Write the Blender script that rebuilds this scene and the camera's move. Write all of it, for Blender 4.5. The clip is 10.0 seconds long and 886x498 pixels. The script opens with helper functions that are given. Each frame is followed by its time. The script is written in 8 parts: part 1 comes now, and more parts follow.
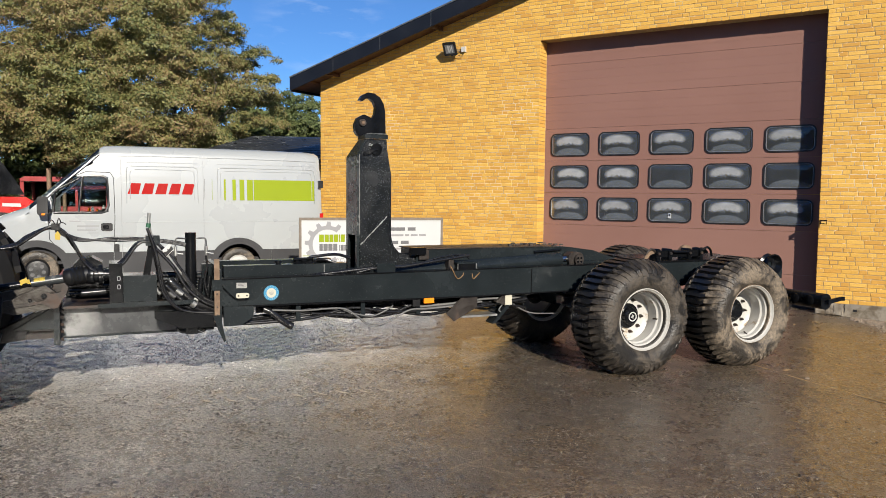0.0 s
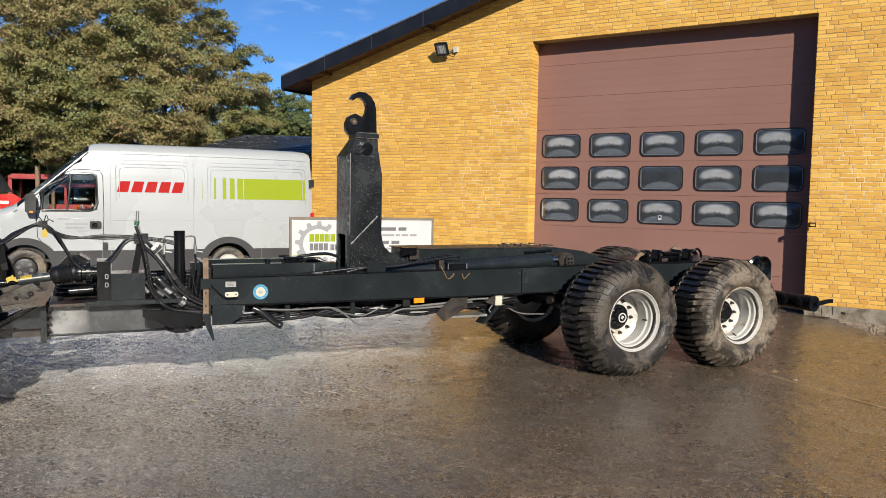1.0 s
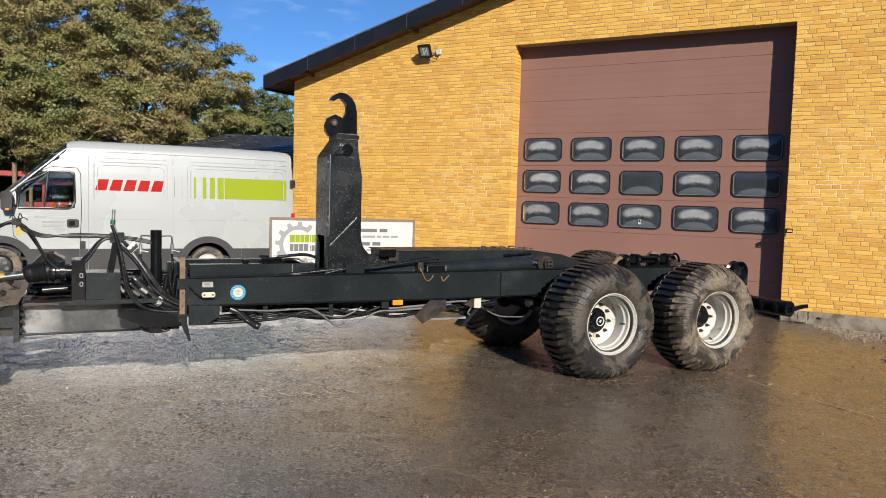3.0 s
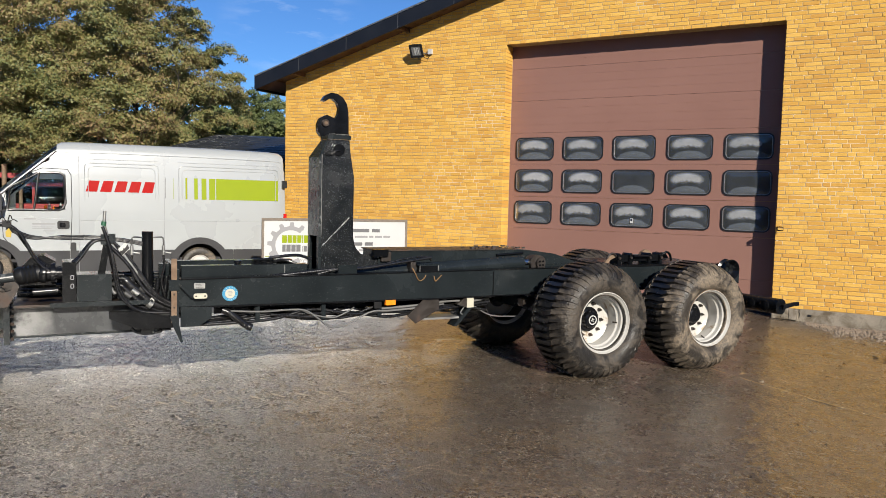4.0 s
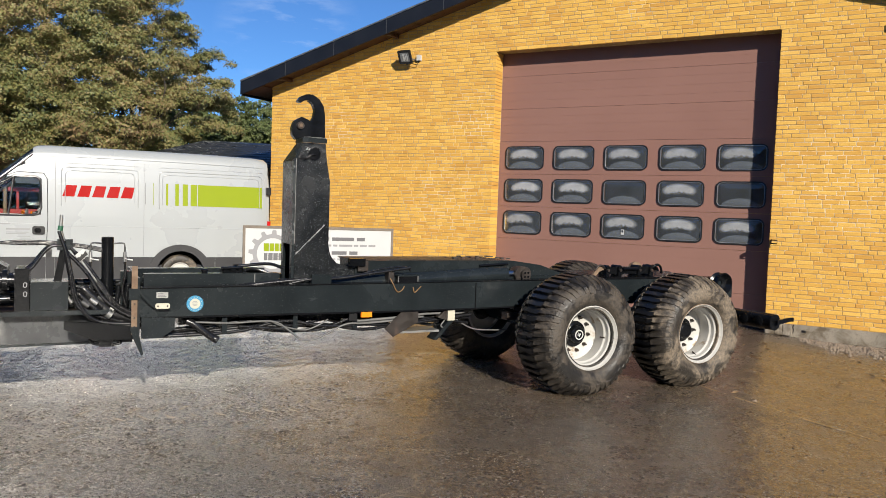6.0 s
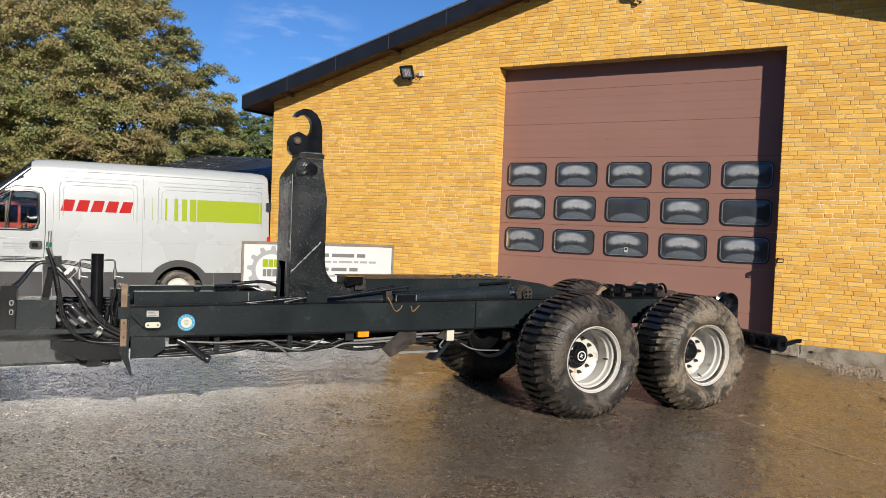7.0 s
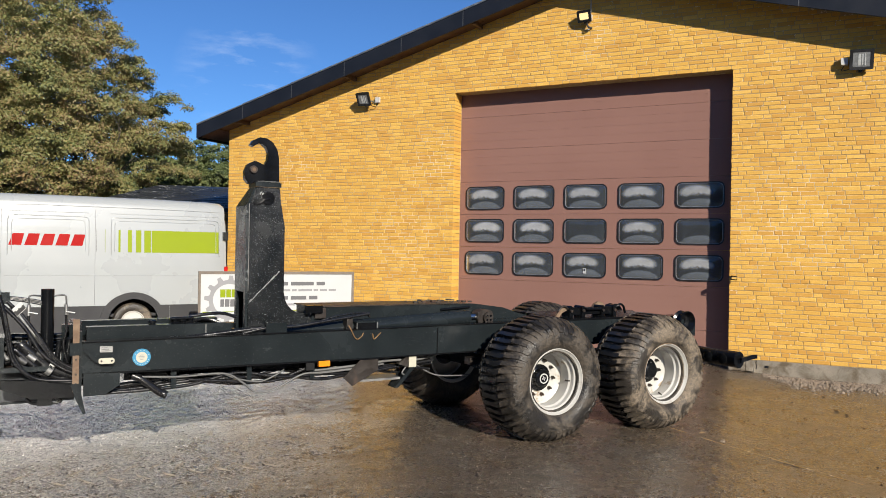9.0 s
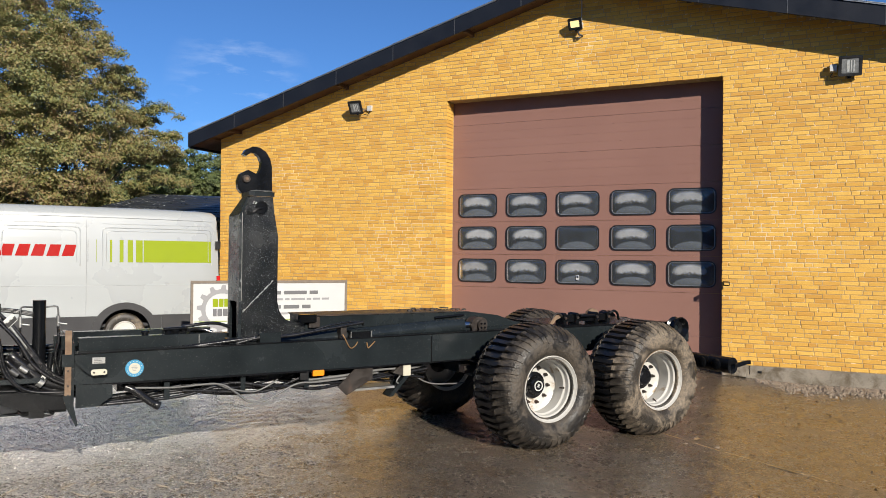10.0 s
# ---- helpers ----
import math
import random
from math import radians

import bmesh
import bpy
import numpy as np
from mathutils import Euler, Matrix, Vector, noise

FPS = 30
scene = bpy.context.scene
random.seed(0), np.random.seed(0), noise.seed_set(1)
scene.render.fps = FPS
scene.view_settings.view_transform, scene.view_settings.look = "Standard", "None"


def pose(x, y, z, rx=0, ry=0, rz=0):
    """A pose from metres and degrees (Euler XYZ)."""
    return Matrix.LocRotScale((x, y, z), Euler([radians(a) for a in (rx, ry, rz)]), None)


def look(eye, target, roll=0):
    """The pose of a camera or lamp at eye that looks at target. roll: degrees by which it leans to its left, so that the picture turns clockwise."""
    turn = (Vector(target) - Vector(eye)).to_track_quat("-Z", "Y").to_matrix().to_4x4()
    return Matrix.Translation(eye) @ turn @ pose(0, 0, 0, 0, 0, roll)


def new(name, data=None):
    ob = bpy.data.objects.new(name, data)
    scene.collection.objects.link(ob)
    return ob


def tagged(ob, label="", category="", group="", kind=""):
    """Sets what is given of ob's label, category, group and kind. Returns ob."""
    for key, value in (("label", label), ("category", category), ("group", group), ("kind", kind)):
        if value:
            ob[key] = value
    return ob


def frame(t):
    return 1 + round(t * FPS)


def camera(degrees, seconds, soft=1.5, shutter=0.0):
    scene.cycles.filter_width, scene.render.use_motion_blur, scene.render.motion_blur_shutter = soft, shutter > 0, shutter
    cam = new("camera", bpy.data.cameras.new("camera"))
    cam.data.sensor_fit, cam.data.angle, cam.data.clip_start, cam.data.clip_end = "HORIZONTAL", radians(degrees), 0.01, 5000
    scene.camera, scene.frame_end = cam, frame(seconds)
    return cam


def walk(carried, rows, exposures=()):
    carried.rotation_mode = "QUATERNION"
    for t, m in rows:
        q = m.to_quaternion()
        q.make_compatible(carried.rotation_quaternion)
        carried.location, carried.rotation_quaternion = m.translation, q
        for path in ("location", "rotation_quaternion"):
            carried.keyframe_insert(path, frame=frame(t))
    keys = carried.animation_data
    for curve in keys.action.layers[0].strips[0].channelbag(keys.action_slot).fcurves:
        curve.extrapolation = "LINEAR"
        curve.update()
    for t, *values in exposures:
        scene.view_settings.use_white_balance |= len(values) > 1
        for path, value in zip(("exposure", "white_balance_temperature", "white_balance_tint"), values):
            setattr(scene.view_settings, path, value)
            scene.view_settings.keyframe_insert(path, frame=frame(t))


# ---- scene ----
cam = camera(61.3, 10.0, soft=0.4)
PATH = [
    (0, (6.058, -13.085, 1.749), (5.001, -11.393, 1.606), 0.6),
    (0.5, (6.056, -13.097, 1.75), (5.01, -11.399, 1.607), 0.9),
    (1, (6.058, -13.073, 1.742), (5.021, -11.368, 1.601), 1.0),
    (1.5, (6.074, -13.062, 1.744), (5.05, -11.351, 1.605), 1.2),
    (2, (6.074, -13.055, 1.739), (5.061, -11.336, 1.603), 1.4),
    (2.5, (6.085, -13.057, 1.743), (5.08, -11.333, 1.608), 1.6),
    (4, (6.089, -13.058, 1.747), (5.109, -11.32, 1.612), 1.4),
    (4.5, (6.098, -13.043, 1.745), (5.128, -11.299, 1.611), 1.2),
    (5, (6.115, -12.981, 1.735), (5.155, -11.231, 1.605), 1.3),
    (6.5, (6.0, -12.589, 1.724), (5.028, -10.843, 1.636), 2.3),
    (7, (5.992, -12.547, 1.744), (5.015, -10.803, 1.678), 2.3),
    (7.5, (5.984, -12.552, 1.748), (5.017, -10.801, 1.706), 1.9),
    (8, (5.992, -12.554, 1.751), (5.049, -10.79, 1.729), 1.5),
    (8.5, (5.992, -12.546, 1.749), (5.083, -10.764, 1.743), 1.2),
    (9, (5.993, -12.545, 1.757), (5.108, -10.751, 1.759), 1.0),
    (9.5, (5.985, -12.543, 1.756), (5.113, -10.743, 1.768), 0.8),
    (10, (5.981, -12.548, 1.763), (5.114, -10.745, 1.785), 0.6),
]
walk(cam, [(t, look(eye, target, roll)) for t, eye, target, roll in PATH])

# ---- light ----
SUN = Vector((0.35, -0.303, 0.203)).normalized()
world = bpy.data.worlds.new("sky")
scene.world = world
world.use_nodes = True
wn = world.node_tree
sky = wn.nodes.new("ShaderNodeTexSky")
sky.sky_type, sky.sun_disc = "NISHITA", False
sky.sun_elevation, sky.sun_rotation = math.asin(SUN.z), math.atan2(SUN.x, SUN.y)
sky.air_density, sky.dust_density, sky.ozone_density = 0.85, 0.1, 9.5
wn.nodes["Background"].inputs["Strength"].default_value = 0.090
# a few thin wisps of high cloud low in the north-west
wco = wn.nodes.new("ShaderNodeTexCoord")
wmap = wn.nodes.new("ShaderNodeMapping")
wmap.inputs["Rotation"].default_value = (0, 0, radians(43))
wmap.inputs["Scale"].default_value = (2.2, 2.2, 9.0)
wn.links.new(wco.outputs["Generated"], wmap.inputs["Vector"])
wno = wn.nodes.new("ShaderNodeTexNoise")
wno.inputs["Scale"].default_value, wno.inputs["Detail"].default_value, wno.inputs["Roughness"].default_value = 4.0, 7, 0.6
wn.links.new(wmap.outputs["Vector"], wno.inputs["Vector"])
wra = wn.nodes.new("ShaderNodeMapRange")
for k_, v_ in zip(("From Min", "From Max", "To Min", "To Max"), (0.49, 0.74, 0.0, 0.5)):
    wra.inputs[k_].default_value = v_
wn.links.new(wno.outputs["Fac"], wra.inputs["Value"])
wdi = wn.nodes.new("ShaderNodeVectorMath")
wdi.operation = "DISTANCE"
wdi.inputs[1].default_value = (-0.640, 0.737, 0.212)
wn.links.new(wco.outputs["Generated"], wdi.inputs[0])
wfa = wn.nodes.new("ShaderNodeMapRange")
for k_, v_ in zip(("From Min", "From Max", "To Min", "To Max"), (0.095, 0.01, 0.0, 1.0)):
    wfa.inputs[k_].default_value = v_
wn.links.new(wdi.outputs["Value"], wfa.inputs["Value"])
wmu = wn.nodes.new("ShaderNodeMath")
wmu.operation = "MULTIPLY"
wn.links.new(wra.outputs["Result"], wmu.inputs[0])
wn.links.new(wfa.outputs["Result"], wmu.inputs[1])
wmx = wn.nodes.new("ShaderNodeMix")
wmx.data_type = "RGBA"
wn.links.new(wmu.outputs[0], wmx.inputs[0])
wn.links.new(sky.outputs["Color"], wmx.inputs[6])
wmx.inputs[7].default_value = (7.6, 8.4, 9.6, 1)
wn.links.new(wmx.outputs[2], wn.nodes["Background"].inputs["Color"])
sun = new("sun", bpy.data.lights.new("sun", "SUN"))
sun.data.energy, sun.data.angle, sun.data.color = 5.0, radians(0.55), (1.0, 0.925, 0.805)
sun.matrix_world = look(SUN * 60, (0, 0, 0))
scene.view_settings.exposure = 0.46


# ---- materials ----
def link(nt, a, b):
    nt.links.new(a, b)


def mix_col(nt, fac, a, b, mode="MIX"):
    n = nt.nodes.new("ShaderNodeMix")
    n.data_type, n.blend_type = "RGBA", mode
    for sock, val in ((n.inputs[0], fac), (n.inputs[6], a), (n.inputs[7], b)):
        if hasattr(val, "is_linked"):
            nt.links.new(val, sock)
        elif isinstance(val, (int, float)):
            sock.default_value = val
        else:
            sock.default_value = (*val[:3], 1)
    return n.outputs[2]


def noise_tex(nt, vec, scale, detail=4, rough=0.55, dist=0.0):
    n = nt.nodes.new("ShaderNodeTexNoise")
    n.inputs["Scale"].default_value, n.inputs["Detail"].default_value = scale, detail
    n.inputs["Roughness"].default_value, n.inputs["Distortion"].default_value = rough, dist
    nt.links.new(vec, n.inputs["Vector"])
    return n.outputs["Fac"]


def ramp(nt, fac, lo, hi, a=0.0, b=1.0):
    n = nt.nodes.new("ShaderNodeMapRange")
    n.clamp = True
    for k, v in zip(("From Min", "From Max", "To Min", "To Max"), (lo, hi, a, b)):
        n.inputs[k].default_value = v
    nt.links.new(fac, n.inputs["Value"])
    return n.outputs["Result"]


def calc(nt, op, a, b):
    n = nt.nodes.new("ShaderNodeMath")
    n.operation = op
    for sock, val in zip(n.inputs, (a, b)):
        if hasattr(val, "is_linked"):
            nt.links.new(val, sock)
        else:
            sock.default_value = val
    return n.outputs[0]


def shade(c, k):
    return tuple(max(0.0, min(1.0, v * k)) for v in c[:3])


def material(name, base, rough=0.5, metal=0.0, var=0.15, scale=3.0, grain=60.0, bump=0.1, dirt=None, dirt_amount=0.5,
             dirt_scale=4.0, coat=0.0, spec=0.5, rvar=0.12):
    """A surface with large patches, fine grain, optional dirt in patches of its own, and fine relief."""
    m = bpy.data.materials.new(name)
    m.use_nodes = True
    nt = m.node_tree
    p = nt.nodes["Principled BSDF"]
    co = nt.nodes.new("ShaderNodeTexCoord").outputs["Object"]
    big, fine = noise_tex(nt, co, scale, 5), noise_tex(nt, co, grain, 3)
    col = mix_col(nt, ramp(nt, big, 0.3, 0.7), shade(base, 1 - var), shade(base, 1 + var))
    col = mix_col(nt, ramp(nt, fine, 0.3, 0.7, 0, 0.6), col, shade(base, 1 - 0.7 * var))
    r = ramp(nt, big, 0.3, 0.7, max(0.02, rough - rvar), min(1, rough + rvar))
    if dirt:
        d = noise_tex(nt, co, dirt_scale, 9, 0.68, 0.4)
        mask = ramp(nt, d, 0.64 - 0.3 * dirt_amount, 0.70 - 0.12 * dirt_amount)
        col = mix_col(nt, mask, col, dirt)
        r = calc(nt, "MAXIMUM", r, ramp(nt, mask, 0, 1, 0, 0.85))
    link(nt, col, p.inputs["Base Color"])
    link(nt, r, p.inputs["Roughness"])
    p.inputs["Metallic"].default_value = metal
    p.inputs["Specular IOR Level"].default_value = spec
    p.inputs["Coat Weight"].default_value = coat
    if bump:
        b = nt.nodes.new("ShaderNodeBump")
        b.inputs["Strength"].default_value, b.inputs["Distance"].default_value = bump, 0.01
        link(nt, calc(nt, "ADD", fine, calc(nt, "MULTIPLY", big, 0.5)), b.inputs["Height"])
        link(nt, b.outputs["Normal"], p.inputs["Normal"])
    return m


def glass(name, tint=(0.9, 0.95, 0.95), rough=0.02, ior=1.45):
    m = bpy.data.materials.new(name)
    m.use_nodes = True
    p = m.node_tree.nodes["Principled BSDF"]
    p.inputs["Base Color"].default_value = (*tint, 1)
    p.inputs["Roughness"].default_value = rough
    p.inputs["Transmission Weight"].default_value = 1.0
    p.inputs["IOR"].default_value = ior
    return m


def brick_material(name, per_object):
    m = bpy.data.materials.new(name)
    m.use_nodes = True
    nt = m.node_tree
    p = nt.nodes["Principled BSDF"]
    if per_object:
        rnd = nt.nodes.new("ShaderNodeObjectInfo").outputs["Random"]
    else:
        rnd = nt.nodes.new("ShaderNodeNewGeometry").outputs["Random Per Island"]
    geo = nt.nodes.new("ShaderNodeNewGeometry").outputs["Position"]
    cr = nt.nodes.new("ShaderNodeValToRGB")
    els = cr.color_ramp.elements
    els[0].position, els[0].color = 0.0, (0.54, 0.285, 0.050, 1)
    els[1].position, els[1].color = 1.0, (0.73, 0.445, 0.095, 1)
    for pos, c in ((0.10, (0.58, 0.31, 0.055, 1)), (0.3, (0.62, 0.35, 0.062, 1)), (0.7, (0.67, 0.395, 0.074, 1))):
        e = els.new(pos)
        e.color = c
    link(nt, rnd, cr.inputs["Fac"])
    fine, big = noise_tex(nt, geo, 45, 5), noise_tex(nt, geo, 0.9, 5)
    col = mix_col(nt, ramp(nt, fine, 0.35, 0.75, 0, 0.35), cr.outputs["Color"], (0.36, 0.17, 0.035))
    col = mix_col(nt, ramp(nt, big, 0.5, 0.75, 0, 0.22), col, (0.45, 0.25, 0.07))
    pits, zone = noise_tex(nt, geo, 17, 6, 0.7), noise_tex(nt, geo, 0.42, 3)
    lime = calc(nt, "MULTIPLY", ramp(nt, pits, 0.60, 0.68), ramp(nt, zone, 0.46, 0.62, 0.03, 0.20))
    col = mix_col(nt, lime, col, (0.72, 0.58, 0.36))
    blot = noise_tex(nt, geo, 11, 5, 0.65, 0.4)
    col = mix_col(nt, ramp(nt, blot, 0.52, 0.70, 0, 0.26), col, (0.42, 0.215, 0.035))
    link(nt, col, p.inputs["Base Color"])
    p.inputs["Roughness"].default_value = 0.85
    b = nt.nodes.new("ShaderNodeBump")
    b.inputs["Strength"].default_value, b.inputs["Distance"].default_value = 0.35, 0.006
    link(nt, fine, b.inputs["Height"])
    link(nt, b.outputs["Normal"], p.inputs["Normal"])
    return m


def mortar_material():
    """Ochre mortar, grey-brown in places, with pale lime bloom in patches beside the door and flecks at the right."""
    m = material("mortar", (0.42, 0.285, 0.12), 0.9, var=0.25, scale=3, grain=90, bump=0.3)
    nt = m.node_tree
    p = nt.nodes["Principled BSDF"]
    geo = nt.nodes.new("ShaderNodeNewGeometry").outputs["Position"]
    old = p.inputs["Base Color"].links[0].from_socket
    col = mix_col(nt, ramp(nt, noise_tex(nt, geo, 1.7, 5, 0.65), 0.50, 0.62, 0, 0.5), old, (0.29, 0.185, 0.085))
    flecks = ramp(nt, noise_tex(nt, geo, 13, 4, 0.65), 0.585, 0.63)
    xyz = nt.nodes.new("ShaderNodeSeparateXYZ")
    link(nt, geo, xyz.inputs[0])
    col = mix_col(nt, calc(nt, "MULTIPLY", flecks, ramp(nt, xyz.outputs["X"], -1.4, 4.9, 0.15, 0.8)), col, (0.72, 0.60, 0.42))
    for cx, cz, rad in ((-1.0, 1.95, 1.15), (-0.35, 3.4, 0.8), (5.7, 2.3, 1.2), (-3.6, 3.3, 0.7), (2.58, 5.42, 0.5)):
        vd = nt.nodes.new("ShaderNodeVectorMath")
        vd.operation = "DISTANCE"
        link(nt, geo, vd.inputs[0])
        vd.inputs[1].default_value = (cx, 0, cz)
        spot = calc(nt, "MULTIPLY", ramp(nt, vd.outputs["Value"], rad, rad * 0.3), ramp(nt, noise_tex(nt, geo, 4.5, 4, 0.7), 0.44, 0.52))
        col = mix_col(nt, calc(nt, "MULTIPLY", spot, 0.6), col, (0.80, 0.68, 0.47))
    link(nt, col, p.inputs["Base Color"])
    return m


def ground_material():
    """Asphalt: a wet, dark, brownish part towards the door and a drier, gritty part under the trailer's front, its
    paleness partly painted reflection.
    """
    m = bpy.data.materials.new("wet asphalt")
    m.use_nodes = True
    nt = m.node_tree
    p = nt.nodes["Principled BSDF"]
    geo = nt.nodes.new("ShaderNodeNewGeometry").outputs["Position"]
    xyz = nt.nodes.new("ShaderNodeSeparateXYZ")
    link(nt, geo, xyz.inputs[0])

    def clear(scale, detail=5, rough=0.6, dist=0.0, lo=0.36, hi=0.64):
        return ramp(nt, noise_tex(nt, geo, scale, detail, rough, dist), lo, hi)

    grain, stones, lumps = clear(80, 2), clear(32, 3, 0.6), clear(9, 5, 0.7, 0.3)
    film, soil, patch = clear(2.4, 6, 0.65), clear(0.8, 7, 0.62, 0.5), clear(0.4, 5, 0.6, 0.3)
    crumbs = clear(15, 4, 0.7, 0.5, 0.555, 0.60)
    pits = clear(5.5, 6, 0.72, 0.6, 0.60, 0.66)
    # drier part left of a ragged line across the yard, reflected brightness included in its pale colour
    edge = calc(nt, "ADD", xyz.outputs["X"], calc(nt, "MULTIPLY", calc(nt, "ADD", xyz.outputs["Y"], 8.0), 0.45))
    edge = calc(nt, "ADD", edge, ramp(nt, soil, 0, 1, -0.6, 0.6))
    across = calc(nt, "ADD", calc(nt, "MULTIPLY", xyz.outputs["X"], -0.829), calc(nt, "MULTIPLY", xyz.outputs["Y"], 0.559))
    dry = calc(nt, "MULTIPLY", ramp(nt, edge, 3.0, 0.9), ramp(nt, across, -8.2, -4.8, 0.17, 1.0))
    # pale grit on the far side of the trailer, with painted reflection of van and sky
    grit_sheen = calc(nt, "MULTIPLY", ramp(nt, calc(nt, "ADD", across, ramp(nt, film, 0, 1, -0.35, 0.35)), -5.4, -4.1), dry)
    wet = ramp(nt, dry, 0.55, 0.05)
    col = mix_col(nt, patch, (0.062, 0.0445, 0.0265), (0.110, 0.080, 0.049))
    col = mix_col(nt, calc(nt, "MULTIPLY", soil, 0.55), col, (0.17, 0.108, 0.050))
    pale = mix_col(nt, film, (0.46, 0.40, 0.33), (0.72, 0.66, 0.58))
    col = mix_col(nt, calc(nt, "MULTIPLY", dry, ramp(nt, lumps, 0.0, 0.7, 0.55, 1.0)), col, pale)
    # near-white base colour stands in for the white van mirrored in wet ground
    col = mix_col(nt, calc(nt, "MULTIPLY", grit_sheen, ramp(nt, lumps, 0, 0.6, 0.8, 1.0)), col, (0.93, 0.92, 0.91))
    col = mix_col(nt, calc(nt, "MULTIPLY", ramp(nt, stones, 0.62, 1.0, 0, 0.75), ramp(nt, dry, 0.0, 0.4, 0.22, 1.0)), col, (0.62, 0.55, 0.46))
    col = mix_col(nt, calc(nt, "MULTIPLY", ramp(nt, grain, 0.72, 1.0, 0, 0.7), ramp(nt, dry, 0.0, 0.5, 0.15, 1.0)), col, (0.75, 0.69, 0.60))
    col = mix_col(nt, ramp(nt, noise_tex(nt, geo, 27, 1), 0.745, 0.775), col, (0.34, 0.31, 0.25))
    col = mix_col(nt, calc(nt, "MULTIPLY", ramp(nt, stones, 0.36, 0.0, 0, 0.85), ramp(nt, grit_sheen, 0, 1, 1.0, 0.6)), col, (0.024, 0.019, 0.014))
    col = mix_col(nt, ramp(nt, grain, 0.40, 0.05, 0, 0.7), col, (0.035, 0.028, 0.02))
    col = mix_col(nt, calc(nt, "MULTIPLY", pits, ramp(nt, grit_sheen, 0, 1, 0.6, 0.3)), col, (0.020, 0.016, 0.013))
    col = mix_col(nt, calc(nt, "MULTIPLY", ramp(nt, lumps, 0.45, 0.05, 0, 0.35), grit_sheen), col, (0.07, 0.06, 0.055))
    col = mix_col(nt, calc(nt, "MULTIPLY", crumbs, ramp(nt, grit_sheen, 0, 1, 0.3, 0.55)), col, (0.014, 0.012, 0.012))
    # fine pale cracks in the crust beside the wheels
    vor = nt.nodes.new("ShaderNodeTexVoronoi")
    vor.feature = "DISTANCE_TO_EDGE"
    vor.inputs["Scale"].default_value = 2.6
    bent = nt.nodes.new("ShaderNodeTexNoise")
    bent.inputs["Scale"].default_value, bent.inputs["Detail"].default_value = 2.2, 6
    link(nt, geo, bent.inputs["Vector"])
    vm = nt.nodes.new("ShaderNodeVectorMath")
    vm.operation = "MULTIPLY_ADD"
    vm.inputs[1].default_value = (0.9, 0.9, 0)
    link(nt, bent.outputs["Color"], vm.inputs[0])
    link(nt, geo, vm.inputs[2])
    link(nt, vm.outputs[0], vor.inputs["Vector"])
    crack = calc(nt, "MULTIPLY", ramp(nt, vor.outputs["Distance"], 0.014, 0.004), ramp(nt, clear(0.7, 4, 0.6, 0.4, 0.48, 0.58), 0, 1, 0, 0.75))
    crack = calc(nt, "MULTIPLY", crack, ramp(nt, edge, 0.2, 1.4))
    col = mix_col(nt, crack, col, (0.34, 0.26, 0.16))
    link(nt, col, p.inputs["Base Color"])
    r = calc(nt, "ADD", ramp(nt, film, 0, 1, 0.10, 0.24), calc(nt, "MULTIPLY", stones, 0.12))
    r = calc(nt, "ADD", r, calc(nt, "MULTIPLY", dry, 0.08))
    slick = calc(nt, "MULTIPLY", ramp(nt, xyz.outputs["X"], 4.9, 5.8), ramp(nt, soil, 0.3, 0.7))
    r = calc(nt, "MULTIPLY", r, ramp(nt, slick, 0, 1, 1.0, 0.8))
    r = calc(nt, "ADD", r, calc(nt, "MULTIPLY", clear(0.55, 5, 0.65, 0.6), calc(nt, "MULTIPLY", wet, 0.10)))
    r = calc(nt, "ADD", r, ramp(nt, grit_sheen, 0, 1, 0.0, 0.25))
    link(nt, ramp(nt, grit_sheen, 0, 1, 0.42, 1.0), p.inputs["Coat Weight"])
    p.inputs["Coat Roughness"].default_value = 0.20
    cb = nt.nodes.new("ShaderNodeBump")
    cb.inputs["Strength"].default_value, cb.inputs["Distance"].default_value = 0.22, 0.0025
    link(nt, calc(nt, "ADD", stones, calc(nt, "MULTIPLY", lumps, 1.5)), cb.inputs["Height"])
    link(nt, cb.outputs["Normal"], p.inputs["Coat Normal"])
    p.inputs["Coat IOR"].default_value = 1.9
    link(nt, r, p.inputs["Roughness"])
    link(nt, ramp(nt, clear(0.9, 5, 0.65, 0.5), 0, 1, 1.0, 0.65), p.inputs["Specular IOR Level"])
    b = nt.nodes.new("ShaderNodeBump")
    b.inputs["Distance"].default_value = 0.016
    link(nt, ramp(nt, wet, 0, 1, 1.0, 0.85), b.inputs["Strength"])
    link(nt, calc(nt, "ADD", calc(nt, "SUBTRACT", stones, calc(nt, "MULTIPLY", pits, 0.8)), calc(nt, "MULTIPLY", grain, 0.8)), b.inputs["Height"])
    b2 = nt.nodes.new("ShaderNodeBump")
    b2.inputs["Distance"].default_value = 0.010
    link(nt, ramp(nt, wet, 0, 1, 0.9, 0.45), b2.inputs["Strength"])
    link(nt, calc(nt, "ADD", lumps, film), b2.inputs["Height"])
    link(nt, b2.outputs["Normal"], b.inputs["Normal"])
    link(nt, b.outputs["Normal"], p.inputs["Normal"])
    return m


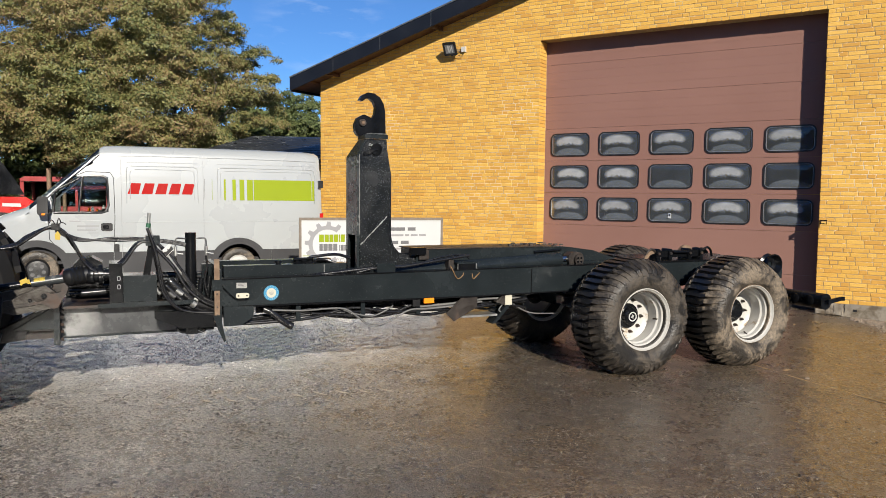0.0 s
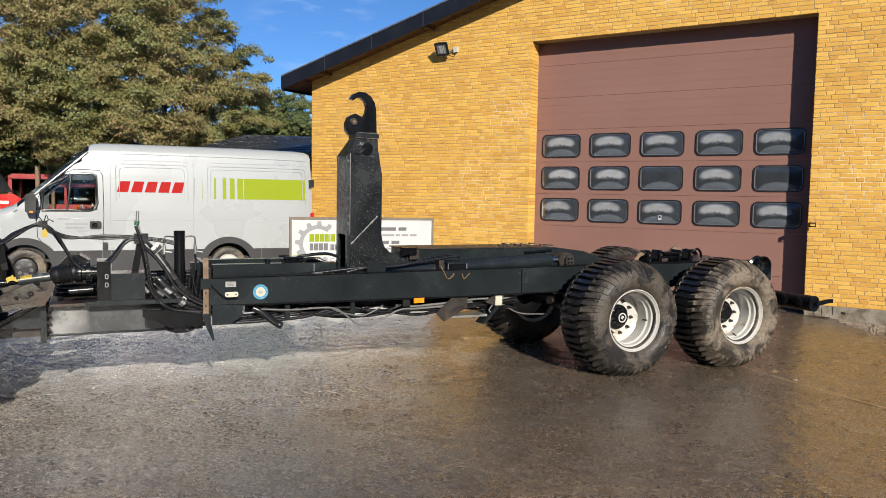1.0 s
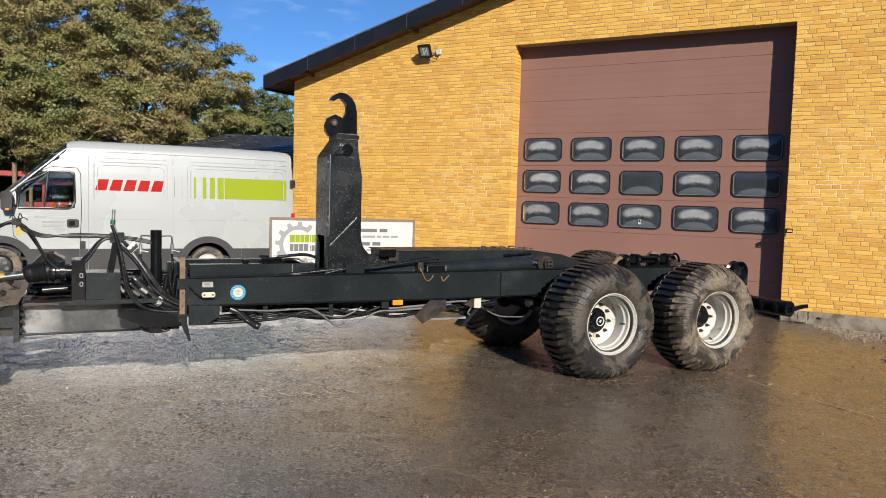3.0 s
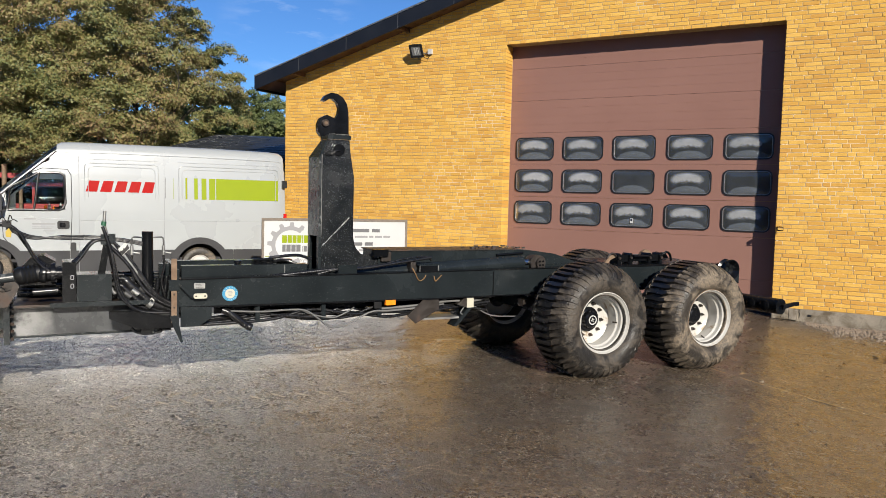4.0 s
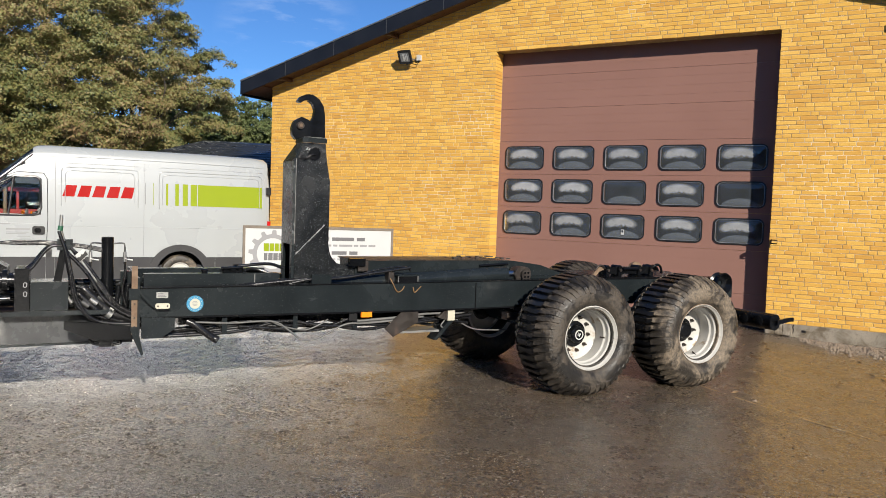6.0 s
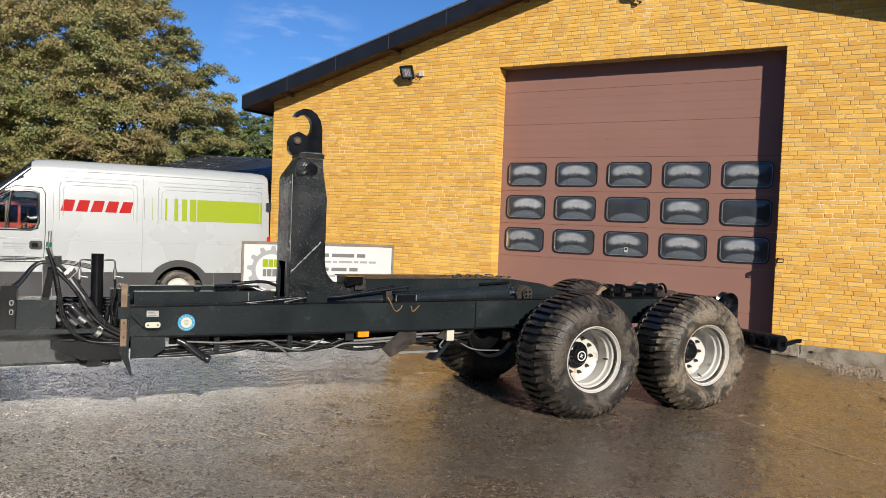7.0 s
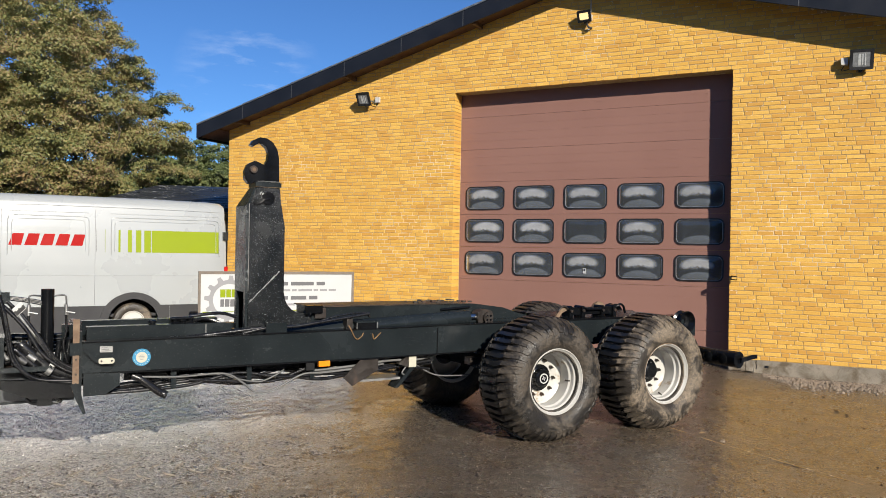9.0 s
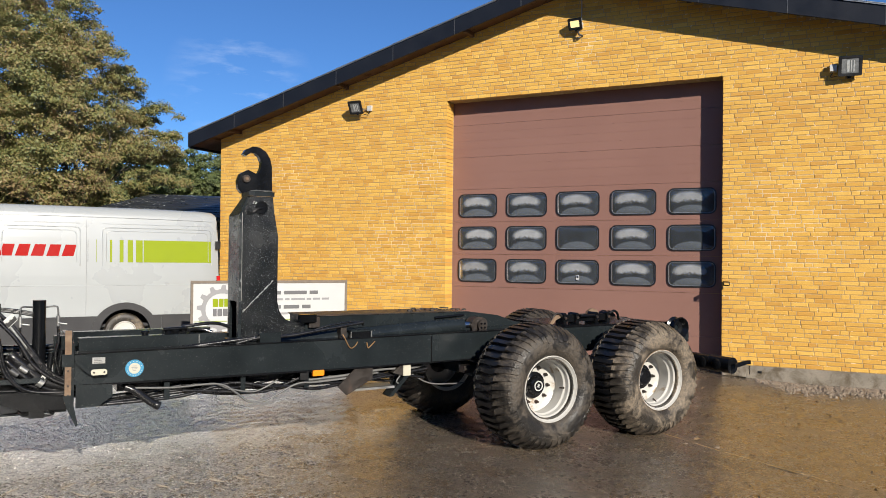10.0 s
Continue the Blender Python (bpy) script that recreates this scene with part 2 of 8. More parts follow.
def tyre_material(name, rubber, mud, amount, bump):
    """Rubber with a thin uneven film of dried mud, thicker in patches, wet and black where it is worn off."""
    m = material(name, rubber, 0.32, var=0.4, scale=7, grain=55, bump=bump, spec=0.42)
    nt = m.node_tree
    p = nt.nodes["Principled BSDF"]
    co = nt.nodes.new("ShaderNodeTexCoord").outputs["Object"]
    film = ramp(nt, noise_tex(nt, co, 4.4, 6, 0.68, 0.6), 0.44, 0.57, 0.10, 1.0)
    fine = ramp(nt, noise_tex(nt, co, 38, 6, 0.75, 0.5), 0.36, 0.66, 0.25, 1.0)
    mask = calc(nt, "MULTIPLY", calc(nt, "MULTIPLY", film, fine), amount)
    old, oldr = p.inputs["Base Color"].links[0].from_socket, p.inputs["Roughness"].links[0].from_socket
    link(nt, mix_col(nt, mask, old, mud), p.inputs["Base Color"])
    link(nt, calc(nt, "MAXIMUM", oldr, ramp(nt, mask, 0, 0.6, 0.3, 0.8)), p.inputs["Roughness"])
    return m


def leaf_material(name, cols):
    m = bpy.data.materials.new(name)
    m.use_nodes = True
    nt = m.node_tree
    p = nt.nodes["Principled BSDF"]
    g = nt.nodes.new("ShaderNodeNewGeometry")
    cr = nt.nodes.new("ShaderNodeValToRGB")
    els = cr.color_ramp.elements
    els[0].color, els[1].color = (*cols[0], 1), (*cols[-1], 1)
    for k, c in enumerate(cols[1:-1], 1):
        e = els.new(k / (len(cols) - 1))
        e.color = (*c, 1)
    patch = noise_tex(nt, g.outputs["Position"], 0.55, 3)
    f = calc(nt, "ADD", calc(nt, "MULTIPLY", g.outputs["Random Per Island"], 0.6), ramp(nt, patch, 0.3, 0.7, -0.05, 0.45))
    link(nt, f, cr.inputs["Fac"])
    link(nt, cr.outputs["Color"], p.inputs["Base Color"])
    p.inputs["Roughness"].default_value = 0.55
    tr = nt.nodes.new("ShaderNodeBsdfTranslucent")
    link(nt, cr.outputs["Color"], tr.inputs["Color"])
    ms = nt.nodes.new("ShaderNodeMixShader")
    ms.inputs[0].default_value = 0.15
    link(nt, p.outputs[0], ms.inputs[1])
    link(nt, tr.outputs[0], ms.inputs[2])
    link(nt, ms.outputs[0], nt.nodes["Material Output"].inputs["Surface"])
    return m


M_BRICK_P, M_BRICK_S = brick_material("yellow brick piece", True), brick_material("yellow brick", False)
M_MORTAR = mortar_material()
M_PLINTH = material("concrete plinth", (0.25, 0.22, 0.175), 0.85, var=0.25, bump=0.4, dirt=(0.11, 0.085, 0.055), dirt_amount=0.6)
M_GROUND = ground_material()
M_GRAVEL = material("gravel stone", (0.25, 0.20, 0.15), 0.85, var=0.35, scale=14, bump=0.3)
M_FASCIA = material("blue-black fascia board", (0.010, 0.0125, 0.019), 0.5, var=0.2, spec=0.2)
M_SOFFIT = material("brown stained timber", (0.075, 0.036, 0.018), 0.6, var=0.3, scale=5, dirt=(0.05, 0.025, 0.015))
M_ROOF = material("grey corrugated roof", (0.22, 0.22, 0.22), 0.8, var=0.25)
M_DOORPANEL = material("brown coated steel panel", (0.225, 0.122, 0.098), 0.48, var=0.05, scale=0.7, grain=260, bump=0.05, spec=0.2)
M_RUBBER = material("black rubber gasket", (0.012, 0.012, 0.013), 0.42, var=0.2)


def pane_material(name, sky_oval):
    """Blown double acrylic with a bluish hump of painted reflection; some also carry a painted oval of reflected sky
    and mist with a ragged lower edge.
    """
    m = bpy.data.materials.new(name)
    m.use_nodes = True
    nt = m.node_tree
    clear, shine = nt.nodes.new("ShaderNodeBsdfTransparent"), nt.nodes.new("ShaderNodeBsdfGlossy")
    clear.inputs["Color"].default_value = (0.50, 0.55, 0.57, 1)
    shine.inputs["Roughness"].default_value = 0.02
    fres = nt.nodes.new("ShaderNodeFresnel")
    fres.inputs["IOR"].default_value = 1.75
    sheet = nt.nodes.new("ShaderNodeMixShader")
    link(nt, fres.outputs[0], sheet.inputs[0])
    link(nt, clear.outputs[0], sheet.inputs[1])
    link(nt, shine.outputs[0], sheet.inputs[2])
    co = nt.nodes.new("ShaderNodeTexCoord").outputs["Object"]
    xyz = nt.nodes.new("ShaderNodeSeparateXYZ")
    link(nt, co, xyz.inputs[0])
    x, z = xyz.outputs["X"], xyz.outputs["Z"]
    rnd = nt.nodes.new("ShaderNodeObjectInfo").outputs["Random"]

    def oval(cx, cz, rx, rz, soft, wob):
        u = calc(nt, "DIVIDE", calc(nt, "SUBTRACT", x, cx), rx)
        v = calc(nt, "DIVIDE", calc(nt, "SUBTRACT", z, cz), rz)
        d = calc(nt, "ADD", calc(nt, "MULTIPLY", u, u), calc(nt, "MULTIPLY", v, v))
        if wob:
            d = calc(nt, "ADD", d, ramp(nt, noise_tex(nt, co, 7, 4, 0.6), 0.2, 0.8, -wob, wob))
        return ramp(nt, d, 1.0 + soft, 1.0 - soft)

    # reflected sky and mist painted as one pale oval, its lower edge treelike
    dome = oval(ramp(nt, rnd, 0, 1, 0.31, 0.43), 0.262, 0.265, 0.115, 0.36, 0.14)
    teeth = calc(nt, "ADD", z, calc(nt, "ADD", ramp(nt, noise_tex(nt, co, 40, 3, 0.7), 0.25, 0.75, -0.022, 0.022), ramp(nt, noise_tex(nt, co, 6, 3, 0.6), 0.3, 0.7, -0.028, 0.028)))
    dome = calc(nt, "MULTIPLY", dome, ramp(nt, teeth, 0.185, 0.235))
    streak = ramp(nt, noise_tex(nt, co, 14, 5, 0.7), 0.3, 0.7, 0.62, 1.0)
    dome = calc(nt, "MULTIPLY", calc(nt, "MULTIPLY", dome, streak), ramp(nt, rnd, 0, 1, 0.32, 0.50) if sky_oval else 0.0)
    # reflection along the bottom of the pane, painted as a bluish hump
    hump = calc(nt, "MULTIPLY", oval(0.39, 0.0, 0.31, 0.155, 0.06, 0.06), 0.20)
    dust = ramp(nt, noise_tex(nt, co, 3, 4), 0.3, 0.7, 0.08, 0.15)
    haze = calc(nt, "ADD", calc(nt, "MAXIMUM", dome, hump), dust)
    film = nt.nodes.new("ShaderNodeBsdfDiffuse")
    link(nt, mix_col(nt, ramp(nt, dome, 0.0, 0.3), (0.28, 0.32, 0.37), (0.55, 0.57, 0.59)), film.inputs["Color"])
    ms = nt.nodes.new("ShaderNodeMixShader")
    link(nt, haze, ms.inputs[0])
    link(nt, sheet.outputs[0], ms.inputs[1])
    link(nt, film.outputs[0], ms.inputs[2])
    link(nt, ms.outputs[0], nt.nodes["Material Output"].inputs["Surface"])
    return m


M_PANE = pane_material("acrylic pane with painted sky oval", True)
M_PANE_CLEAR = pane_material("clear acrylic pane", False)
M_GLASS = glass("vehicle glass", (0.80, 0.90, 0.88), 0.01)
M_DARK = material("dark interior", (0.03, 0.03, 0.032), 0.85)
M_STEEL = material("black painted steel", (0.0130, 0.0170, 0.0190), 0.24, var=0.35, scale=2.2, grain=90, bump=0.06, rvar=0.1,
                   dirt=(0.07, 0.07, 0.068), dirt_amount=0.12, dirt_scale=70, spec=0.34)
M_ARM = material("flaking black paint", (0.0065, 0.008, 0.0095), 0.24, var=0.4, scale=3, grain=140, bump=0.25, rvar=0.12, dirt=(0.20, 0.21, 0.21), dirt_amount=0.17, dirt_scale=95, spec=0.5)
M_STEEL_B = material("glossy black paint", (0.005, 0.0055, 0.0065), 0.20, var=0.3, scale=4, bump=0.12, rvar=0.08, spec=0.32)
M_GREASE = material("greasy rusted steel", (0.022, 0.017, 0.014), 0.45, var=0.4, scale=14, bump=0.18, dirt=(0.06, 0.034, 0.022))
M_RUST = material("worn rusty bar", (0.20, 0.135, 0.085), 0.75, var=0.35, scale=16, bump=0.5, dirt=(0.10, 0.055, 0.03))
M_TYRE = tyre_material("muddy tyre rubber", (0.013, 0.0125, 0.012), (0.130, 0.105, 0.079), 0.68, 0.7)
M_TYRE_MUD = tyre_material("mud-caked tyre rubber", (0.017, 0.0155, 0.014), (0.250, 0.200, 0.145), 0.98, 0.85)
M_SHEEN = material("scuffed paint in sheen grey", (0.028, 0.032, 0.034), 0.27, var=0.3, scale=5, bump=0.08, dirt=(0.16, 0.17, 0.17), dirt_amount=0.3, dirt_scale=14)
M_WORN = material("worn grey-brown casting", (0.056, 0.050, 0.042), 0.5, 0.2, var=0.5, scale=9, bump=0.5, dirt=(0.016, 0.011, 0.008), dirt_amount=0.75, dirt_scale=8)
M_GOLD = material("bright rusted weld", (0.22, 0.125, 0.05), 0.5, 0.3, var=0.3, scale=30, bump=0.2)
M_TYRE_W = material("wet tyre rubber", (0.012, 0.012, 0.0125), 0.33, var=0.3, scale=6, bump=0.15, dirt=(0.05, 0.042, 0.034), dirt_amount=0.3, dirt_scale=8)
M_RIM = material("white painted rim", (0.47, 0.46, 0.43), 0.35, var=0.06, bump=0.04, dirt=(0.30, 0.24, 0.17), dirt_amount=0.2, dirt_scale=7)
M_VAN = material("white van paint", (0.315, 0.332, 0.334), 0.28, var=0.02, scale=1, bump=0.0, coat=0.6, rvar=0.04)
M_GREYPLASTIC = material("grey plastic cladding", (0.016, 0.016, 0.018), 0.6, var=0.15, bump=0.08)
M_BLACKPLASTIC = material("black plastic", (0.007, 0.007, 0.0075), 0.36, var=0.2)
M_LIME = material("lime green vinyl", (0.205, 0.262, 0.004), 0.5, var=0.03, bump=0, spec=0.15)
M_RED = material("red vinyl", (0.30, 0.004, 0.003), 0.5, var=0.03, bump=0, spec=0.1)
M_REDPAINT = material("red machine paint", (0.27, 0.013, 0.012), 0.4, var=0.15, dirt=(0.16, 0.05, 0.035), dirt_amount=0.2)
M_SIGN = material("white sign board", (0.45, 0.455, 0.45), 0.45, var=0.03, bump=0.02)
M_SIGNGREY = material("grey sign print", (0.10, 0.10, 0.105), 0.5, var=0.03, bump=0)
M_SIGNLIGHT = material("light grey sign print", (0.22, 0.22, 0.225), 0.5, var=0.03, bump=0)
M_TIMBER = material("weathered timber frame", (0.17, 0.14, 0.11), 0.8, var=0.3, scale=8, bump=0.3)
M_HOSE = material("black rubber hose", (0.010, 0.010, 0.011), 0.28, var=0.3, scale=12, bump=0.1, rvar=0.08)
M_CHROME = material("bright steel", (0.55, 0.55, 0.54), 0.22, 1.0, var=0.1, bump=0.02)
M_DULL = material("dull grey steel", (0.10, 0.10, 0.10), 0.4, 0.6, var=0.3, scale=10)
M_GALV = material("galvanised steel", (0.36, 0.36, 0.35), 0.42, 0.8, var=0.2, scale=10)
M_CABLE = material("grey cable", (0.13, 0.13, 0.127), 0.45, var=0.3)
M_CREAM = material("cream plastic box", (0.46, 0.44, 0.35), 0.45, var=0.08, dirt=(0.3, 0.26, 0.18), dirt_amount=0.15)
M_AMBER = material("amber lens", (0.85, 0.23, 0.01), 0.25, var=0.1, bump=0)
M_YELLOW = material("yellow plastic tag", (0.42, 0.30, 0.035), 0.4, var=0.1)
M_BLUE = material("blue sticker", (0.035, 0.22, 0.38), 0.4, var=0.05, bump=0)
M_WHITEP = material("white plastic", (0.48, 0.48, 0.46), 0.45, var=0.05, bump=0)
M_LAMPGLASS = material("floodlight reflector glass", (0.16, 0.165, 0.165), 0.12, var=0.3, scale=25, bump=0.0)
M_TAIL = material("red tail lamp", (0.42, 0.01, 0.01), 0.25, var=0.1, bump=0)
M_BARK = material("bark", (0.085, 0.068, 0.05), 0.9, var=0.4, scale=6, bump=0.6)
M_DARKROOF = material("dark slate roof", (0.020, 0.023, 0.028), 0.35, var=0.3, scale=3, dirt=(0.5, 0.5, 0.48), dirt_amount=0.02, dirt_scale=5)
M_LEAF = leaf_material("autumn maple leaf", [(0.062, 0.088, 0.034), (0.142, 0.162, 0.052), (0.222, 0.210, 0.068), (0.262, 0.194, 0.082), (0.250, 0.146, 0.080)])
M_LEAF2 = leaf_material("green leaf", [(0.045, 0.068, 0.022), (0.11, 0.14, 0.045), (0.18, 0.19, 0.07)])
M_DULLGREEN = material("dull green cap", (0.02, 0.10, 0.05), 0.5)
M_WELD = material("grey weld metal", (0.17, 0.17, 0.165), 0.45, 0.5, var=0.5, scale=40, bump=0.3)
M_REDBRIGHT = material("bright red machine paint", (0.46, 0.014, 0.010), 0.3, var=0.12)
M_SOIL = material("black soil crumbs", (0.020, 0.016, 0.013), 0.95, var=0.3, bump=0.2, spec=0.1)
M_PALEGRIT = material("pale grit", (0.36, 0.32, 0.26), 0.7, var=0.3)
M_TRACTYRE = material("clean black tyre rubber", (0.007, 0.007, 0.0075), 0.6, var=0.3, bump=0.1, spec=0.2)
M_GREEN = material("green machine paint", (0.06, 0.36, 0.03), 0.35, var=0.1)


def scuffed_drawbar():
    """Black paint worn grey along the near face, with a chalky patch at the front end."""
    m = material("scuffed drawbar paint", (0.050, 0.053, 0.056), 0.24, var=0.4, scale=6, bump=0.06)
    nt = m.node_tree
    p = nt.nodes["Principled BSDF"]
    co = nt.nodes.new("ShaderNodeTexCoord").outputs["Object"]
    xyz = nt.nodes.new("ShaderNodeSeparateXYZ")
    link(nt, co, xyz.inputs[0])
    x = calc(nt, "ADD", xyz.outputs["X"], ramp(nt, noise_tex(nt, co, 6, 5, 0.6), 0.3, 0.7, -0.08, 0.08))
    chalk = calc(nt, "MULTIPLY", ramp(nt, x, -4.98, -4.92), ramp(nt, x, -4.70, -4.86))
    old = p.inputs["Base Color"].links[0].from_socket
    link(nt, mix_col(nt, calc(nt, "MULTIPLY", chalk, 0.36), old, (0.55, 0.55, 0.54)), p.inputs["Base Color"])
    return m


M_DRAWBAR = scuffed_drawbar()


# ---- mesh helpers ----
def part(name, bm, mat, parent=None, label="", bevel=0.0, sharp=35):
    """Links a bmesh as one mesh object under a thing or a part."""
    if bevel:
        edges = [e for e in bm.edges if len(e.link_faces) == 2 and e.calc_face_angle(0) > 0.5]
        bmesh.ops.bevel(bm, geom=edges, offset=bevel, segments=2, profile=0.5, affect="EDGES", clamp_overlap=True)
    bmesh.ops.recalc_face_normals(bm, faces=bm.faces)
    me = bpy.data.meshes.new(name)
    bm.to_mesh(me)
    bm.free()
    me.materials.append(mat)
    me.shade_smooth()
    me.set_sharp_from_angle(angle=radians(sharp))
    ob = new(name, me)
    ob.parent = parent
    if label:
        tagged(ob, label)
    return ob


def raw_part(name, verts, faces, mat, parent=None, label="", smooth=False):
    me = bpy.data.meshes.new(name)
    me.from_pydata(verts, [], faces)
    me.materials.append(mat)
    if smooth:
        me.shade_smooth()
    ob = new(name, me)
    ob.parent = parent
    if label:
        tagged(ob, label)
    return ob


def thing(name, label, category, m=None, group="", kind=""):
    ob = new(name)
    ob.empty_display_size = 0.2
    if m is not None:
        ob.matrix_world = m
    return tagged(ob, label, category, group, kind)


def B():
    return bmesh.new()


def box(bm, x0, x1, y0, y1, z0, z1):
    v = [bm.verts.new((x, y, z)) for x in (x0, x1) for y in (y0, y1) for z in (z0, z1)]
    for f in ((0, 1, 3, 2), (4, 6, 7, 5), (0, 4, 5, 1), (2, 3, 7, 6), (0, 2, 6, 4), (1, 5, 7, 3)):
        bm.faces.new([v[i] for i in f])
    return bm


def slab(bm, corners, axis, a, b):
    """A flat outline in two axes, drawn out along the third: axis 'y' takes (x, z), 'z' takes (x, y), 'x' takes (y, z)."""
    def at(p, d):
        return {"y": (p[0], d, p[1]), "z": (p[0], p[1], d), "x": (d, p[0], p[1])}[axis]
    lo, hi = [bm.verts.new(at(p, a)) for p in corners], [bm.verts.new(at(p, b)) for p in corners]
    n = len(corners)
    bm.faces.new(lo)
    bm.faces.new(hi[::-1])
    for i in range(n):
        bm.faces.new((lo[i], lo[(i + 1) % n], hi[(i + 1) % n], hi[i]))
    return bm


def tube(bm, pts, r, n=8, cap=True):
    """A round bar or hose along points; r may be one radius or one a point."""
    pts = [Vector(p) for p in pts]
    rs = r if isinstance(r, (list, tuple)) else [r] * len(pts)
    up, rings = None, []
    for i, p in enumerate(pts):
        d = (pts[min(i + 1, len(pts) - 1)] - pts[max(i - 1, 0)]).normalized()
        if up is None:
            up = d.orthogonal().normalized()
        up = (up - d * up.dot(d)).normalized()
        side = d.cross(up)
        rings.append([bm.verts.new(p + (up * math.cos(a) + side * math.sin(a)) * rs[i]) for a in [2 * math.pi * k / n for k in range(n)]])
    for a, b in zip(rings, rings[1:]):
        for k in range(n):
            bm.faces.new((a[k], a[(k + 1) % n], b[(k + 1) % n], b[k]))
    if cap:
        bm.faces.new(rings[0][::-1])
        bm.faces.new(rings[-1])
    return bm


def spline(ctrl, per=8):
    """Points along a smooth curve through the control points."""
    p = [Vector(c) for c in ctrl]
    p = [p[0] * 2 - p[1]] + p + [p[-1] * 2 - p[-2]]
    out = []
    for i in range(1, len(p) - 2):
        for k in range(per):
            t = k / per
            a, b, c, d = p[i - 1], p[i], p[i + 1], p[i + 2]
            out.append(0.5 * (2 * b + (c - a) * t + (2 * a - 5 * b + 4 * c - d) * t * t + (3 * b - a - 3 * c + d) * t ** 3))
    return out + [p[-2]]


def lathe(bm, outline, c, n=48, axis="y", closed=False):
    """Turns an outline of (radius, along) about an axis through c."""
    rings = []
    for r, a in outline:
        ring = []
        for k in range(n):
            t = 2 * math.pi * k / n
            u, v = r * math.cos(t), r * math.sin(t)
            ring.append(bm.verts.new(Vector(c) + Vector({"y": (u, a, v), "x": (a, u, v), "z": (u, v, a)}[axis])))
        rings.append(ring)
    pairs = list(zip(rings, rings[1:])) + ([(rings[-1], rings[0])] if closed else [])
    for a, b in pairs:
        for k in range(n):
            bm.faces.new((a[k], a[(k + 1) % n], b[(k + 1) % n], b[k]))
    if not closed:
        for ring in (rings[0], rings[-1]):
            bm.faces.new(ring)
    return bm


def rounded(x0, x1, z0, z1, r, n=5):
    """The corners of a rectangle with rounded corners."""
    out = []
    for cx, cz, a0 in ((x1 - r, z1 - r, 0), (x0 + r, z1 - r, 90), (x0 + r, z0 + r, 180), (x1 - r, z0 + r, 270)):
        for k in range(n + 1):
            a = radians(a0 + 90 * k / n)
            out.append((cx + r * math.cos(a), cz + r * math.sin(a)))
    return out


def ring_frame(bm, outer, inner, y0, y1):
    """A frame between two outlines of equal count, in x and z, with depth along y."""
    n = len(outer)
    q = [[bm.verts.new((p[0], y, p[1])) for p in o] for o, y in ((outer, y0), (inner, y0), (inner, y1), (outer, y1))]
    for a, b in zip(q, q[1:] + q[:1]):
        for k in range(n):
            bm.faces.new((a[k], a[(k + 1) % n], b[(k + 1) % n], b[k]))
    return bm


def words(name, text, size, m, mat, parent, shear=0.0, label=""):
    cu = bpy.data.curves.new(name, "FONT")
    cu.body, cu.size, cu.extrude, cu.shear = text, size, 0.001, shear
    tmp = bpy.data.objects.new(name, cu)
    scene.collection.objects.link(tmp)
    bpy.context.view_layer.update()
    me = bpy.data.meshes.new_from_object(tmp.evaluated_get(bpy.context.evaluated_depsgraph_get()))
    bpy.data.objects.remove(tmp)
    me.materials.clear()
    me.materials.append(mat)
    ob = new(name, me)
    ob.parent, ob.matrix_basis = parent, m
    return tagged(ob, label) if label else ob


# The yard's machines stand along one line: x towards the trailer's rear, y away from its near side.
YARD = Matrix.Translation((3.843, -6.027, 0)) @ pose(0, 0, 0, 0, 0, 56)

# ---- ground ----
def value_noise(rng, x, y, step):
    """Smooth random heights between -1 and 1 on a lattice of the given step."""
    u, v = (x - x.min()) / step, (y - y.min()) / step
    i, j = u.astype(int), v.astype(int)
    lat = rng.uniform(-1, 1, (i.max() + 2, j.max() + 2))
    fu, fv = u - i, v - j
    fu, fv = fu * fu * (3 - 2 * fu), fv * fv * (3 - 2 * fv)
    return (lat[i, j] * (1 - fu) + lat[i + 1, j] * fu) * (1 - fv) + (lat[i, j + 1] * (1 - fu) + lat[i + 1, j + 1] * fu) * fv


def ground_drop(x, y):
    """How far the yard falls away towards the corner right of the door."""
    return np.clip(0.040 * (x - 3.8), 0, 0.085) * np.clip((y + 8.5) / 2.5, 0, 1) * np.clip((14 - x) / 4, 0, 1)


far = 2500
gx = np.concatenate([[-far, -300, -60, -30, -14], np.arange(-6.0, -3.5, 0.03), np.arange(-3.5, 7.0, 0.018), np.arange(7.0, 8.6, 0.03), [9, 14, 30, 60, 300, far]])
gy = np.concatenate([[-far, -300, -60, -30, -18], np.arange(-11.6, -10.2, 0.03), np.arange(-10.2, -6.4, 0.018), np.arange(-6.4, -1.0, 0.032), [-0.7, -0.3, 3, 30, 60, 300, far]])
GX_, GY_ = np.meshgrid(gx, gy, indexing="ij")
cx_, cy_ = np.clip(GX_, -6.2, 8.8), np.clip(GY_, -11.8, -0.7)
grng = np.random.default_rng(31)
fade = np.clip(np.minimum.reduce([GX_ + 6.0, 8.4 - GX_, GY_ + 11.6, -1.1 - GY_]) / 0.4, 0, 1)
crust = np.clip((5.2 - (cx_ - 0.12 * cy_)) / 2.4, 0.42, 1.0) * np.clip(1.0 - ((-0.829 * cx_ + 0.559 * cy_) + 5.6) / 1.6, 0.5, 1.0)
rough_spots = 0.55 + 0.45 * value_noise(grng, cx_, cy_, 1.1)
hgt = 0.0058 * value_noise(grng, cx_, cy_, 0.037) + 0.0065 * value_noise(grng, cx_, cy_, 0.07) + 0.0085 * value_noise(grng, cx_, cy_, 0.16) * rough_spots + 0.006 * value_noise(grng, cx_, cy_, 0.55)
